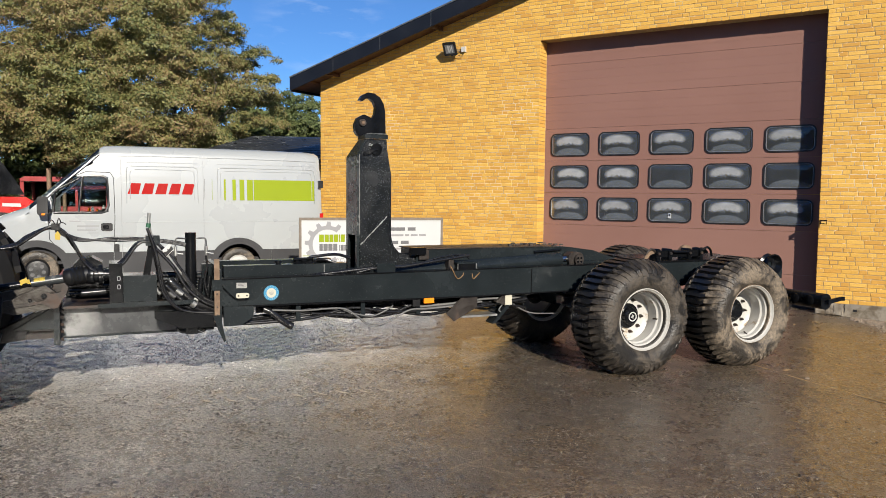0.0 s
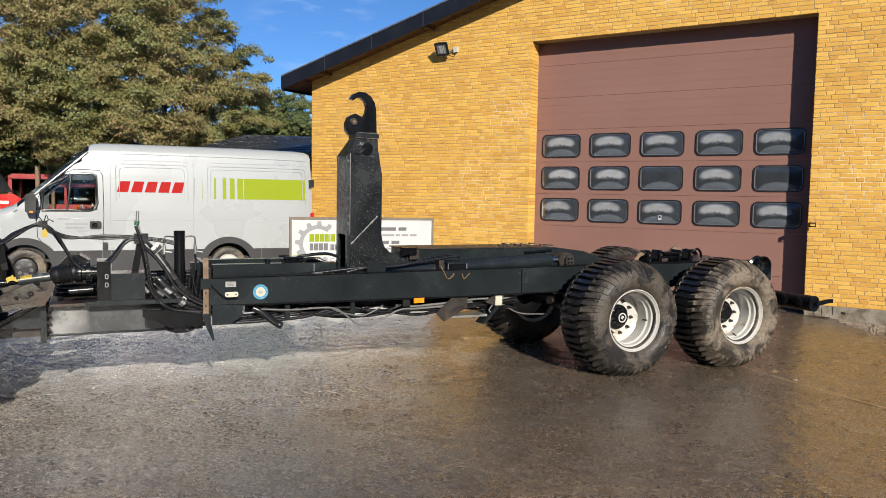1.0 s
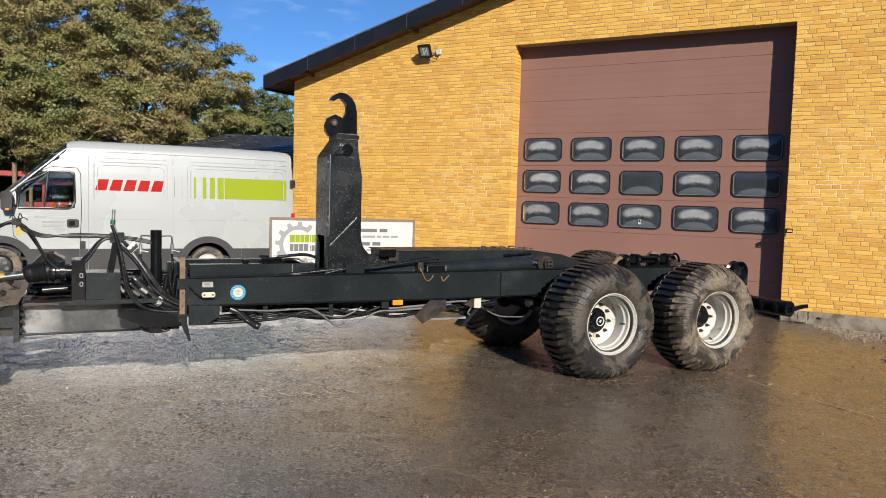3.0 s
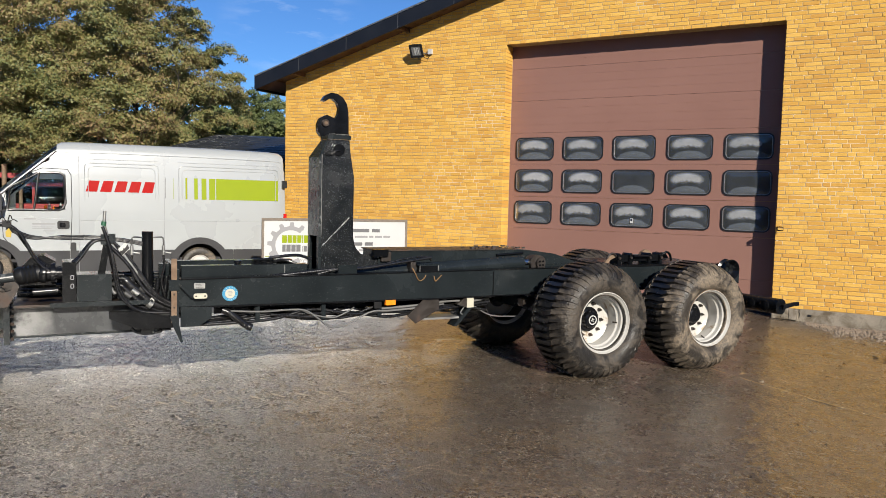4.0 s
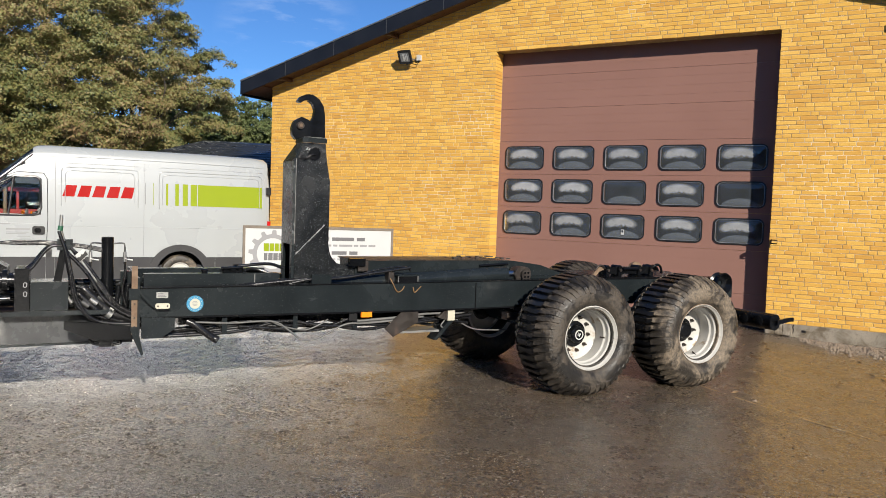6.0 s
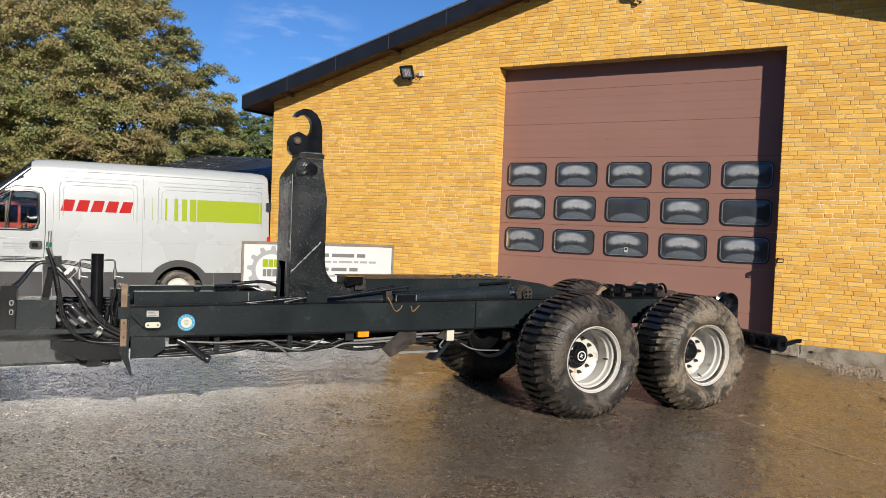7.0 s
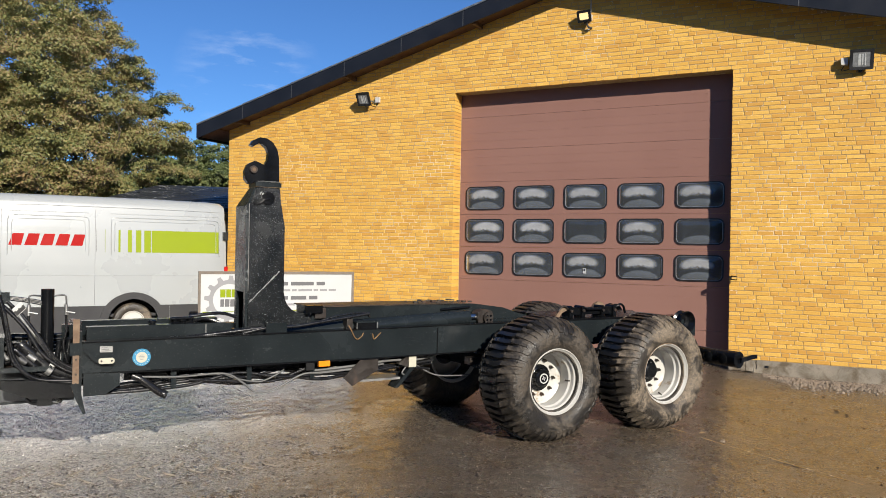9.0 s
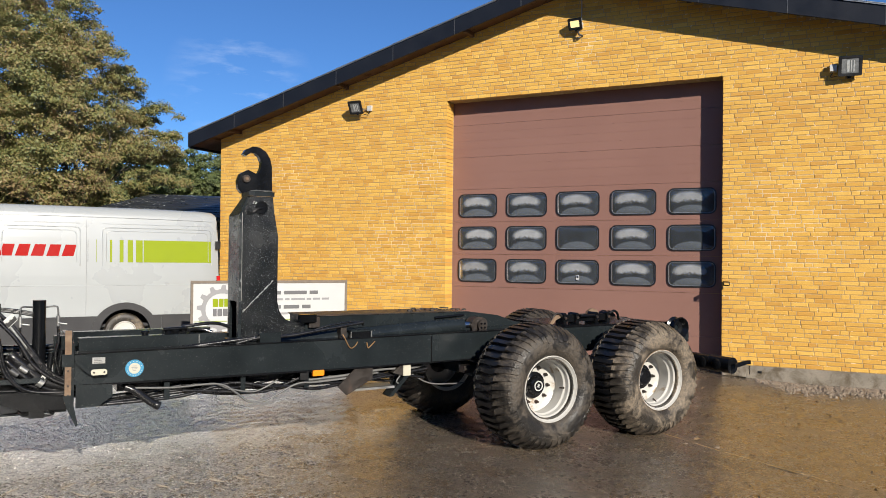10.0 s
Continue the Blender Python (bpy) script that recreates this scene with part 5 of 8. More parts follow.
def make_tyre(parent, R=0.572, half=0.300, rim_r=0.30, lugs=48, mats=(None, None)):
    """A wide flotation tyre: round sidewalls, close cross bars hooked at their ends, and shallow lugs running over the shoulders."""
    side = [(rim_r - 0.005, -half + 0.062), (rim_r + 0.010, -half + 0.040), (rim_r + 0.022, -half + 0.030), (rim_r + 0.030, -half + 0.018), (rim_r + 0.06, -half + 0.004), (rim_r + 0.066, -half + 0.001), (rim_r + 0.10, -half - 0.004),
            (rim_r + 0.14, -half - 0.003), (R - 0.10, -half + 0.008), (R - 0.068, -half + 0.032), (R - 0.042, -half + 0.064), (R - 0.026, -half + 0.10), (R - 0.020, -half + 0.155), (R - 0.020, -half + 0.18)]
    outline = side + [(R - 0.016, 0)] + [(r, -y) for r, y in reversed(side)]
    b = B()
    lathe(b, outline + [(rim_r - 0.03, half - 0.07), (rim_r - 0.03, -half + 0.07)], (0, 0, 0), 120, closed=True)
    for v_ in b.verts:
        rr_ = math.hypot(v_.co.x, v_.co.z)
        if rr_ > rim_r + 0.03:
            v_.co += noise.noise_vector(v_.co * 16) * 0.0035 + noise.noise_vector(v_.co * 5 + Vector((3, 1, 7))) * 0.004
    ty = part("tyre", b, mats[0] or M_TYRE, parent, "worn muddy flotation tyre with close cross bars", sharp=50)
    b = B()
    step = 2 * math.pi / lugs
    rt = random.Random(5)
    for k in range(lugs):
        t = k * step
        up = R + 0.020 + rt.uniform(-0.003, 0.002)
        hook = 0.030 if k % 2 else 0.014
        bar_block(b, t, step * 0.62, [(-hook, -0.142, R - 0.03, up - 0.012, 0.55), (-hook * 0.6, -0.128, R - 0.02, up - 0.004, 0.9), (0.0, -0.104, R - 0.02, up - 0.001, 1.0), (0.004, -0.04, R - 0.02, up, 1.0),
                                      (-0.004, 0.04, R - 0.02, up, 1.0), (0.0, 0.104, R - 0.02, up - 0.001, 1.0), (hook * 0.6, 0.128, R - 0.02, up - 0.004, 0.9), (hook, 0.142, R - 0.03, up - 0.012, 0.55)])
    part("tread", b, mats[1] or M_TYRE_W, ty, sharp=25)
    b = B()
    for k in range(lugs):
        for sgn in (-1, 1):
            t = k * step + sgn * 0.035
            j, w_ = rt.uniform(-0.016, 0.016), rt.uniform(0.58, 0.80)
            deep = rt.uniform(0.055, 0.10)
            strip(b, [(t, R + 0.002, sgn * 0.146), (t + sgn * 0.010, R - 0.020, sgn * (half - 0.108)), (t + sgn * 0.026 + j, R - 0.042, sgn * (half - 0.062)), (t + sgn * 0.045 + j, R - 0.070, sgn * (half - 0.028)), (t + sgn * 0.058 + j, R - 0.05 - deep, sgn * (half + 0.002))], step * w_, 0.014)
    tagged(part("shoulder_tread", b, mats[0] or M_TYRE, ty, sharp=25), kind="stuff")
    return ty


def trailer_wheel(m, label, mats=(None, None), marked=True):
    """A wheel with its outer side at -y."""
    w = new("wheel")
    w.parent, w.matrix_basis = trailer, m
    tagged(w, label)
    make_tyre(w, mats=mats)
    b = B()
    lathe(b, [(0.305, -0.262), (0.312, -0.252), (0.300, -0.240), (0.284, -0.225), (0.282, -0.17), (0.262, -0.14), (0.262, -0.05), (0.268, 0.0), (0.285, 0.05), (0.285, 0.24), (0.308, 0.262),
              (0.298, 0.262), (0.274, 0.24), (0.274, 0.05), (0.250, 0.0), (0.243, -0.05), (0.241, -0.130), (0.255, -0.145), (0.258, -0.185), (0.272, -0.198), (0.275, -0.228), (0.293, -0.243), (0.3005, -0.262)], (0, 0, 0), 64, closed=True)
    rim = part("rim", b, M_RIM, w, "white painted deep-dish rim", sharp=30)
    b = B()
    lathe(b, [(0.262, 0.0), (0.235, 0.015), (0.21, 0.03), (0.12, 0.035), (0.12, 0.048), (0.21, 0.043), (0.262, 0.015)], (0, 0, 0), 64, closed=True)
    part("disc", b, M_RIM, rim)
    b = B()
    lathe(b, [(0.125, 0.05), (0.125, 0.01), (0.092, -0.005), (0.084, -0.045), (0.066, -0.06), (0.02, -0.06)], (0, 0, 0), 40)
    hub = part("hub", b, M_STEEL_B, w, "greasy black hub")
    b = B()
    lathe(b, [(0.048, -0.058), (0.048, -0.066), (0.038, -0.066), (0.038, -0.06)], (0, 0, 0), 32, closed=True)
    if not marked:
        b.free()
        b = B()
        lathe(b, [(0.309, -0.256), (0.314, -0.250), (0.312, -0.259), (0.306, -0.265)], (0, 0, 0), 64, closed=True)
        part("rust_edge", b, M_RUST, rim, "brown rust along the rim's edge")
        return finish_wheel(rim, hub, w)
    part("cap_ring", b, M_WHITEP, hub, "white ring on the hub cap")
    b = B()
    for dx in (-0.014, 0.0, 0.014):
        box(b, dx - 0.004, dx + 0.004, -0.065, -0.059, -0.02 + abs(dx), 0.022 - abs(dx))
    part("cap_mark", b, M_WHITEP, hub)
    return finish_wheel(rim, hub, w)


def finish_wheel(rim, hub, w):
    """The nuts and the valve."""
    for k in range(10):
        a = 2 * math.pi * k / 10 + 0.2
        c = Vector((0.168 * math.cos(a), 0.03, 0.168 * math.sin(a)))
        b = B()
        tube(b, [c + Vector((0, 0.002, 0)), c + Vector((0, -0.022, 0))], 0.017, 6)
        tube(b, [c + Vector((0, -0.022, 0)), c + Vector((0, -0.042, 0))], 0.010, 8)
        part("wheel_nut", b, M_GREASE, hub)
    b = B()
    tube(b, [(0.2, -0.10, -0.10), (0.225, -0.14, -0.11)], 0.008, 8)
    part("valve", b, M_GREASE, rim)
    return w


for s, z_, turn in ((0.145, 0.558, -20), (1.55, 0.538, 50)):
    front_axle = s < 1
    trailer_wheel(Matrix.Translation((s, 0.280, z_)) @ pose(0, 0, 0, 0, turn, 0), "wet wheel with cross-bar tread and white rim" if front_axle else "mud-caked wheel with cross-bar tread and rust-edged white rim",
                  (None, None) if front_axle else (M_TYRE_MUD, None), front_axle)
    trailer_wheel(Matrix.Translation((s, 2 * CY - 0.280, z_)) @ pose(0, 0, 0, 0, 35, 180), "twin-axle wheel with cross-bar tread and white rim")

# drawbar and the gear on it
db = plate("drawbar", [(-5.0, 0.56), (-5.0, 0.80), (-3.79, 0.80), (-3.79, 0.56)], 1.04, 1.38, label="black box drawbar with grey scuffs", bevel=0.01, mat=M_DRAWBAR)
solid("drawbar_flange", M_STEEL, (-5.0, -3.79, 1.02, 1.40, 0.545, 0.558), parent=db)
solid("mount_plate", M_STEEL, (-5.045, -5.002, 0.93, 1.49, 0.51, 0.835), label="bolted front plate")
for zz in (0.55, 0.61, 0.67, 0.73, 0.79):
    bar("bolt", (-5.0, 0.97, zz), (-4.975, 0.97, zz), 0.014, M_GREASE, n=6)
    bar("bolt", (-5.0, 1.45, zz), (-4.975, 1.45, zz), 0.014, M_GREASE, n=6)
plate("draw_eye_arm", [(-5.05, 0.82), (-5.05, 0.56), (-5.55, 0.50), (-5.95, 0.52), (-5.95, 0.60), (-5.45, 0.62)], 1.13, 1.29, M_STEEL_B)
plate("eye_gusset", [(-5.05, 0.80), (-5.05, 0.62), (-5.35, 0.62)], 1.09, 1.125)
solid("draw_pan", M_GREASE, (-5.25, -5.05, 0.98, 1.44, 0.56, 0.60))
solid("deck_plate", M_GREASE, (-4.98, -3.95, 0.92, 1.50, 0.802, 0.822), label="dirty deck plate", bevel=0.004)
solid("deck_plate", M_STEEL, (-4.72, -3.95, 0.885, 0.92, 0.80, 0.835), bevel=0.004)
tank = solid("valve_box", M_STEEL, (-4.525, -4.265, 0.93, 1.22, 0.836, 1.055), label="black steel valve box")
solid("pump_bracket", M_STEEL_B, (-4.63, -4.53, 0.92, 1.25, 0.836, 1.16), bevel=0.008)
b = B()
slab(b, [(-4.92, 0.97), (-4.68, 0.97), (-4.68, 1.16), (-4.76, 1.21), (-4.86, 1.19), (-4.92, 1.12)], "y", 1.02, 1.3)
part("gear_pump", b, M_STEEL_B, trailer, "oily black gear pump", bevel=0.02)
bar("pump_shaft", (-4.84, 0.96, 0.92), (-4.66, 0.96, 0.93), 0.032, M_STEEL_B)
bar("pump_shaft", (-4.72, 0.97, 1.07), (-4.62, 0.97, 1.07), 0.045, M_STEEL_B)
pto = bar("drive_shaft", (-5.20, 1.0, 1.012), (-4.92, 1.0, 1.047), 0.036, M_SHEEN, label="telescopic drive shaft with a grey tube and black guard")
bar("inner_shaft", (-5.85, 1.0, 0.925), (-5.20, 1.0, 1.012), 0.028, M_STEEL_B, pto)
b = B()
lathe(b, [(0.035, -0.12), (0.06, -0.11), (0.070, -0.09), (0.076, -0.06), (0.068, -0.045), (0.077, -0.03), (0.068, -0.015), (0.077, 0.0), (0.068, 0.015), (0.076, 0.03), (0.066, 0.045), (0.07, 0.07), (0.03, 0.075)], (0, 0, 0), 28, "x")
guard = part("guard_bell", b, M_BLACKPLASTIC, pto, "ribbed black rubber guard")
guard.matrix_basis = Matrix.Translation((-4.855, 1.0, 1.062)) @ pose(0, 0, 0, 0, -9, 0)
b = B()
ring_ = [[b.verts.new((dx, -r_ * math.cos(a_), r_ * math.sin(a_))) for a_ in [radians(15 + 13 * k) for k in range(9)]] for dx, r_ in ((-0.04, 0.0345), (0.04, 0.0345), (0.04, 0.036), (-0.04, 0.036))]
for ra, rb in zip(ring_, ring_[1:] + ring_[:1]):
    for k in range(8):
        b.faces.new((ra[k], ra[k + 1], rb[k + 1], rb[k]))
yc = part("warning_label", b, M_YELLOW, pto, "yellow warning label")
yc.matrix_basis = Matrix.Translation((-5.14, 1.0, 1.0195)) @ pose(0, 0, 0, 0, -7.2, 0)
b = B()
for k in range(3):
    a_ = k * 0.9
    slab(b, [(-5.27 + 0.018 * k, 1.0 + 0.02 * math.sin(a_)), (-5.235 + 0.018 * k, 1.012 + 0.02 * math.cos(a_)), (-5.25 + 0.018 * k, 1.055 + 0.012 * math.sin(a_ * 2)), (-5.28 + 0.018 * k, 1.04)], "y", 0.945 + 0.004 * k, 0.953 + 0.004 * k)
part("yellow_rag", b, M_YELLOW, pto, "torn yellow plastic tied round the shaft", bevel=0.003)
bar("jack_post", (-3.985, 0.98, 0.58), (-3.985, 0.98, 1.408), 0.046, M_STEEL_B, n=28, label="black tubular post", bevel=0.006)
for d in (-1, 1):
    hose([(-3.985 + d * 0.035, 0.965, 1.355), (-3.985 + d * 0.11, 0.955, 1.36), (-3.985 + d * 0.125, 0.95, 1.33), (-3.985 + d * 0.125, 0.95, 1.24)], 0.0065, M_DULL, name="pipe_elbow", per=4)
    bar("ball_valve", (-3.985 + d * 0.125, 0.95, 1.29), (-3.985 + d * 0.125, 0.95, 1.21), 0.014, M_GALV, n=10)
    bar("valve_handle", (-3.985 + d * 0.125, 0.935, 1.235), (-3.985 + d * 0.125 + 0.06, 0.93, 1.225), 0.006, M_GALV, n=8)
    hose([(-3.985 + d * 0.125, 0.95, 1.21), (-3.985 + d * 0.13, 0.95, 1.1), (-3.985 + d * 0.11, 0.95, 0.98), (-3.985 + d * 0.14, 0.96, 0.84)], 0.010)
stand = part("hose_stand", slab(B(), [(-4.41, 0.82), (-4.35, 0.82), (-4.27, 1.33), (-4.32, 1.33)], "y", 0.99, 1.03), M_STEEL_B, trailer, "black hose stand", bevel=0.004)
solid("hose_holder", M_STEEL, (-4.345, -4.235, 0.95, 1.03, 1.30, 1.385), parent=stand, bevel=0.01)
hose([(-4.29, 0.955, 1.35), (-4.315, 0.95, 1.45), (-4.32, 0.95, 1.50)], 0.010, M_GALV, stand, "pipe_elbow")
bar("quick_coupler", (-4.32, 0.95, 1.48), (-4.315, 0.95, 1.575), 0.013, M_GALV, stand, 12)
bar("coupler_cap", (-4.325, 0.95, 1.455), (-4.32, 0.95, 1.49), 0.020, M_DULLGREEN, stand, 12)
# hoses from the tractor over the stand
for k in range(4):
    dy, dz = 0.02 * k, 0.008 * k
    hose([(-5.75, 0.98 + dy, 1.28 - dz), (-5.35, 0.97 + dy, 1.30 + dz * 0.5), (-5.22, 0.96 + dy, 1.365 + dz), (-5.06, 0.95 + dy, 1.465 - dz * 0.4), (-4.96, 0.95 + dy, 1.43 - dz), (-4.89, 0.95 + dy, 1.33 - dz),
          (-4.81, 0.95 + dy, 1.17 + dz * 0.6), (-4.69, 0.95 + dy, 1.08 + dz), (-4.54, 0.95 + dy, 1.14 + dz), (-4.40, 0.955 + dy, 1.32 + dz * 0.3), (-4.27, 0.96 + dy, 1.335 - dz)], 0.012 + 0.002 * (k % 2))
for k in range(3):
    hose([(-5.02, 0.96, 1.45 - 0.01 * k), (-4.85, 0.97, 1.37 - 0.01 * k), (-4.6, 0.98, 1.345 + 0.012 * k), (-4.35, 0.98, 1.345 + 0.008 * k), (-4.1, 0.97, 1.31 + 0.01 * k), (-3.95, 0.96, 1.27 + 0.01 * k)], 0.009, M_HOSE)
for k in range(4):
    dy = 0.025 * k
    hose([(-4.30, 0.95 + dy, 1.37), (-4.28, 0.94 + dy, 1.24), (-4.25, 0.93 + dy, 1.08), (-4.225, 0.92 + dy, 0.98 - 0.02 * k), (-4.16, 0.92 + dy, 0.82 + 0.03 * k), (-3.98, 0.92 + dy, 0.71 + 0.04 * k), (-3.77, 0.92 + dy, 0.68 + 0.04 * k), (-3.5, 0.92 + dy, 0.66)], 0.014)
for k in range(3):
    hose([(-4.25, 0.94 + 0.02 * k, 1.32), (-4.14, 0.93 + 0.02 * k, 1.2 - 0.02 * k), (-4.02, 0.92, 1.02 - 0.02 * k), (-3.9, 0.92, 0.86 - 0.02 * k), (-3.72, 0.92, 0.76 - 0.02 * k)], 0.013, M_HOSE)
bar("hose_clamp", (-3.985, 0.915, 0.808), (-3.955, 0.915, 0.786), 0.038, M_GALV, n=18)
hose([(-4.16, 0.98, 1.0), (-4.137, 0.97, 0.973), (-4.047, 0.965, 0.889), (-3.94, 0.965, 0.794), (-3.80, 0.97, 0.735), (-3.70, 0.97, 0.72)], 0.043, name="thick_hose", n=16, label="thick smooth black suction hose")
hose([(-4.19, 0.96, 0.96), (-4.168, 0.955, 0.934), (-4.063, 0.95, 0.832), (-3.94, 0.95, 0.745), (-3.80, 0.955, 0.705), (-3.70, 0.96, 0.70)], 0.022, name="thick_hose", n=14)
hose([(-4.333, 0.925, 1.45), (-4.283, 0.91, 1.29), (-4.256, 0.905, 1.147), (-4.24, 0.90, 1.019), (-4.20, 0.895, 0.873), (-4.081, 0.89, 0.752), (-3.958, 0.89, 0.722), (-3.80, 0.89, 0.697)], 0.0135)
hose([(-4.30, 0.93, 1.36), (-4.268, 0.91, 1.25), (-4.235, 0.90, 1.08), (-4.205, 0.895, 0.93), (-4.13, 0.89, 0.80), (-4.02, 0.885, 0.735), (-3.80, 0.885, 0.715)], 0.0125)
hose([(-4.275, 0.93, 1.289), (-4.136, 0.915, 1.127), (-4.032, 0.91, 0.946), (-3.94, 0.905, 0.853), (-3.863, 0.90, 0.80), (-3.77, 0.90, 0.755)], 0.015)
b = B()
slab(b, [(-4.0, 0.789), (-3.961, 0.852), (-3.935, 0.828), (-3.972, 0.768)], "y", 0.905, 0.915)
part("hose_label", b, M_WHITEP, trailer, "white printed label on the thick hose", bevel=0.002)
for k in range(3):
    b = B()
    slab(b, [(-3.993 + 0.011 * k, 0.792 - 0.007 * k), (-3.962 + 0.011 * k, 0.842 - 0.007 * k), (-3.958 + 0.011 * k, 0.838 - 0.007 * k), (-3.989 + 0.011 * k, 0.788 - 0.007 * k)], "y", 0.902, 0.9045)
    part("label_print", b, M_BLACKPLASTIC, trailer)
hose([(-4.12, 0.85, 0.61), (-4.08, 0.85, 0.572), (-3.98, 0.85, 0.560), (-3.89, 0.85, 0.571), (-3.92, 0.85, 0.60)], 0.011, M_STEEL_B, name="safety_loop", per=5)
solid("loop_block", M_STEEL_B, (-4.05, -3.95, 0.80, 0.86, 0.555, 0.61), bevel=0.01)
# couplings and spools of the valve bank
vr = random.Random(41)
for k in range(11):
    x_, z_ = -4.255 + 0.019 * k, 0.86 + 0.14 * vr.random()
    y_ = 0.945 + 0.05 * vr.random()
    b = B()
    r_ = vr.uniform(0.013, 0.024)
    lathe(b, [(r_ * 0.6, -0.035), (r_, -0.03), (r_, -0.012), (r_ * 0.75, -0.010), (r_ * 0.75, 0.008), (r_ * 1.1, 0.010), (r_ * 1.1, 0.028), (r_ * 0.6, 0.034)], (0, 0, 0), 6 if k % 2 else 14, "x")
    ob = part("coupling", b, (M_GALV, M_DULL, M_STEEL_B, M_STEEL_B)[k % 4], trailer)
    ob.matrix_basis = Matrix.Translation((x_, y_, z_)) @ pose(0, 0, 0, 0, vr.uniform(20, 60), vr.uniform(-25, 25))
for zz in (1.036, 0.966):
    b = B()
    ring_frame(b, rounded(-4.572, -4.545, zz - 0.02, zz + 0.02, 0.011), rounded(-4.566, -4.551, zz - 0.014, zz + 0.014, 0.006), 0.917, 0.9195)
    part("cast_mark", b, M_SIGNLIGHT, trailer)
plate("label_tag", [(-4.22, 1.263), (-4.163, 1.32), (-4.127, 1.27), (-4.185, 1.208)], 0.905, 0.912, M_WHITEP, label="white printed tag on a hose")
plate("tag_print", [(-4.208, 1.243), (-4.147, 1.300), (-4.130, 1.273), (-4.186, 1.213)], 0.902, 0.904, M_BLACKPLASTIC)
for k in range(2):
    plate("tag_print", [(-4.200 + 0.022 * k, 1.262 + 0.022 * k), (-4.186 + 0.022 * k, 1.276 + 0.022 * k), (-4.178 + 0.022 * k, 1.262 + 0.022 * k), (-4.192 + 0.022 * k, 1.248 + 0.022 * k)], 0.899, 0.9015, M_WHITEP)
bar("steel_rod", (-4.173, 0.93, 1.216), (-3.969, 0.93, 0.924), 0.013, M_GALV, n=12, label="bright steel rod slanting down to the hoses")
plate("hose_tag", [(-5.02, 1.365), (-4.985, 1.36), (-4.98, 1.40), (-5.0, 1.435), (-5.022, 1.405)], 0.93, 0.94, M_YELLOW, label="yellow hose tag")
solid("hose_tie", M_HOSE, (-5.045, -4.985, 0.93, 1.03, 1.44, 1.49), bevel=0.018)
for dx, dz in ((-0.03, 0.03), (0.02, 0.045), (0.04, 0.01)):
    hose([(-5.01, 0.95, 1.47), (-5.01 + dx, 0.94, 1.49 + dz), (-5.01 + dx * 1.8, 0.94, 1.48 + dz * 0.4)], 0.004, M_HOSE, name="tie_end", per=4)
for k in range(6):
    s = -4.2 + 0.07 * k
    bar("fitting", (s, 0.98 + 0.03 * (k % 2), 0.84), (s + 0.02, 0.98, 0.99 + 0.02 * (k % 3)), 0.02 + 0.004 * (k % 2), M_STEEL_B if k % 3 else M_DULL, n=10)
solid("valve_bank", M_STEEL_B, (-4.26, -4.0, 1.05, 1.25, 0.84, 1.0), bevel=0.015)
solid("guard_plate", M_STEEL_B, (-4.98, -4.0, 1.50, 1.53, 0.82, 1.02), label="black plate behind the pump")
b = B()
lathe(b, [(0.03, 0.0), (0.07, 0.005), (0.078, 0.03), (0.078, 0.05), (0.062, 0.06), (0.062, 0.085), (0.085, 0.09), (0.085, 0.12), (0.03, 0.12)], (-4.80, 1.0, 1.065), 28, "x")
part("gear_housing", b, M_STEEL_B, trailer, "oily black gear housing")
for k in range(6):
    a = 2 * math.pi * k / 6
    bar("bolt", (-4.685, 1.0 + 0.07 * math.cos(a), 1.065 + 0.07 * math.sin(a)), (-4.67, 1.0 + 0.07 * math.cos(a), 1.065 + 0.07 * math.sin(a)), 0.009, M_DULL, n=6)
hr = random.Random(8)
for k in range(5):
    z_ = 0.86 + 0.03 * k
    hose([(-4.95, 1.40 + 0.02 * k, z_), (-4.7, 1.38, z_ + hr.uniform(0, 0.06)), (-4.4, 1.35, z_ + hr.uniform(0, 0.08)), (-4.1, 1.3, z_ + 0.03), (-3.85, 1.25, z_ + 0.05)], 0.014)
for k in range(3):
    bar("fitting", (-4.17 + 0.06 * k, 0.93, 0.90 + 0.02 * k), (-4.12 + 0.06 * k, 0.93, 0.86 + 0.02 * k), 0.022, M_GALV if k == 1 else M_DULL, n=12)
solid("rear_bracket", M_STEEL, (-3.80, -3.76, 0.92, 1.5, 1.0, 1.13), (-3.88, -3.80, 1.1, 1.2, 0.80, 1.12))


# ---- panel van ----
VY, VW = 9.1, 1.99
van = thing("panel_van", "white high-roof panel van with lime stripes and red blocks", "van", YARD)


def lerp_table(x, table):
    if x <= table[0][0]:
        return table[0][1]
    for (a, va), (b_, vb) in zip(table, table[1:]):
        if x <= b_:
            t = (x - a) / (b_ - a)
            return va + (vb - va) * t
    return table[-1][1]


V_TOP = [(-6.80, 0.80), (-6.77, 1.0), (-6.68, 1.13), (-6.5, 1.26), (-6.2, 1.38), (-5.98, 1.46), (-5.90, 1.52), (-5.15, 2.205), (-4.88, 2.452), (-4.77, 2.552), (-4.70, 2.59), (-4.5, 2.605), (-3.6, 2.61), (-2.0, 2.61), (-1.0, 2.595), (-0.78, 2.575), (-0.71, 2.53), (-0.685, 2.3), (-0.675, 1.6), (-0.67, 1.2)]
V_IN = [(-6.80, 0.30), (-6.7, 0.17), (-6.5, 0.09), (-6.1, 0.03), (-5.6, 0.0), (-0.82, 0.0), (-0.75, 0.015), (-0.67, 0.05)]
WHEELS_X = (-5.81, -2.335)
ARCH = 0.435


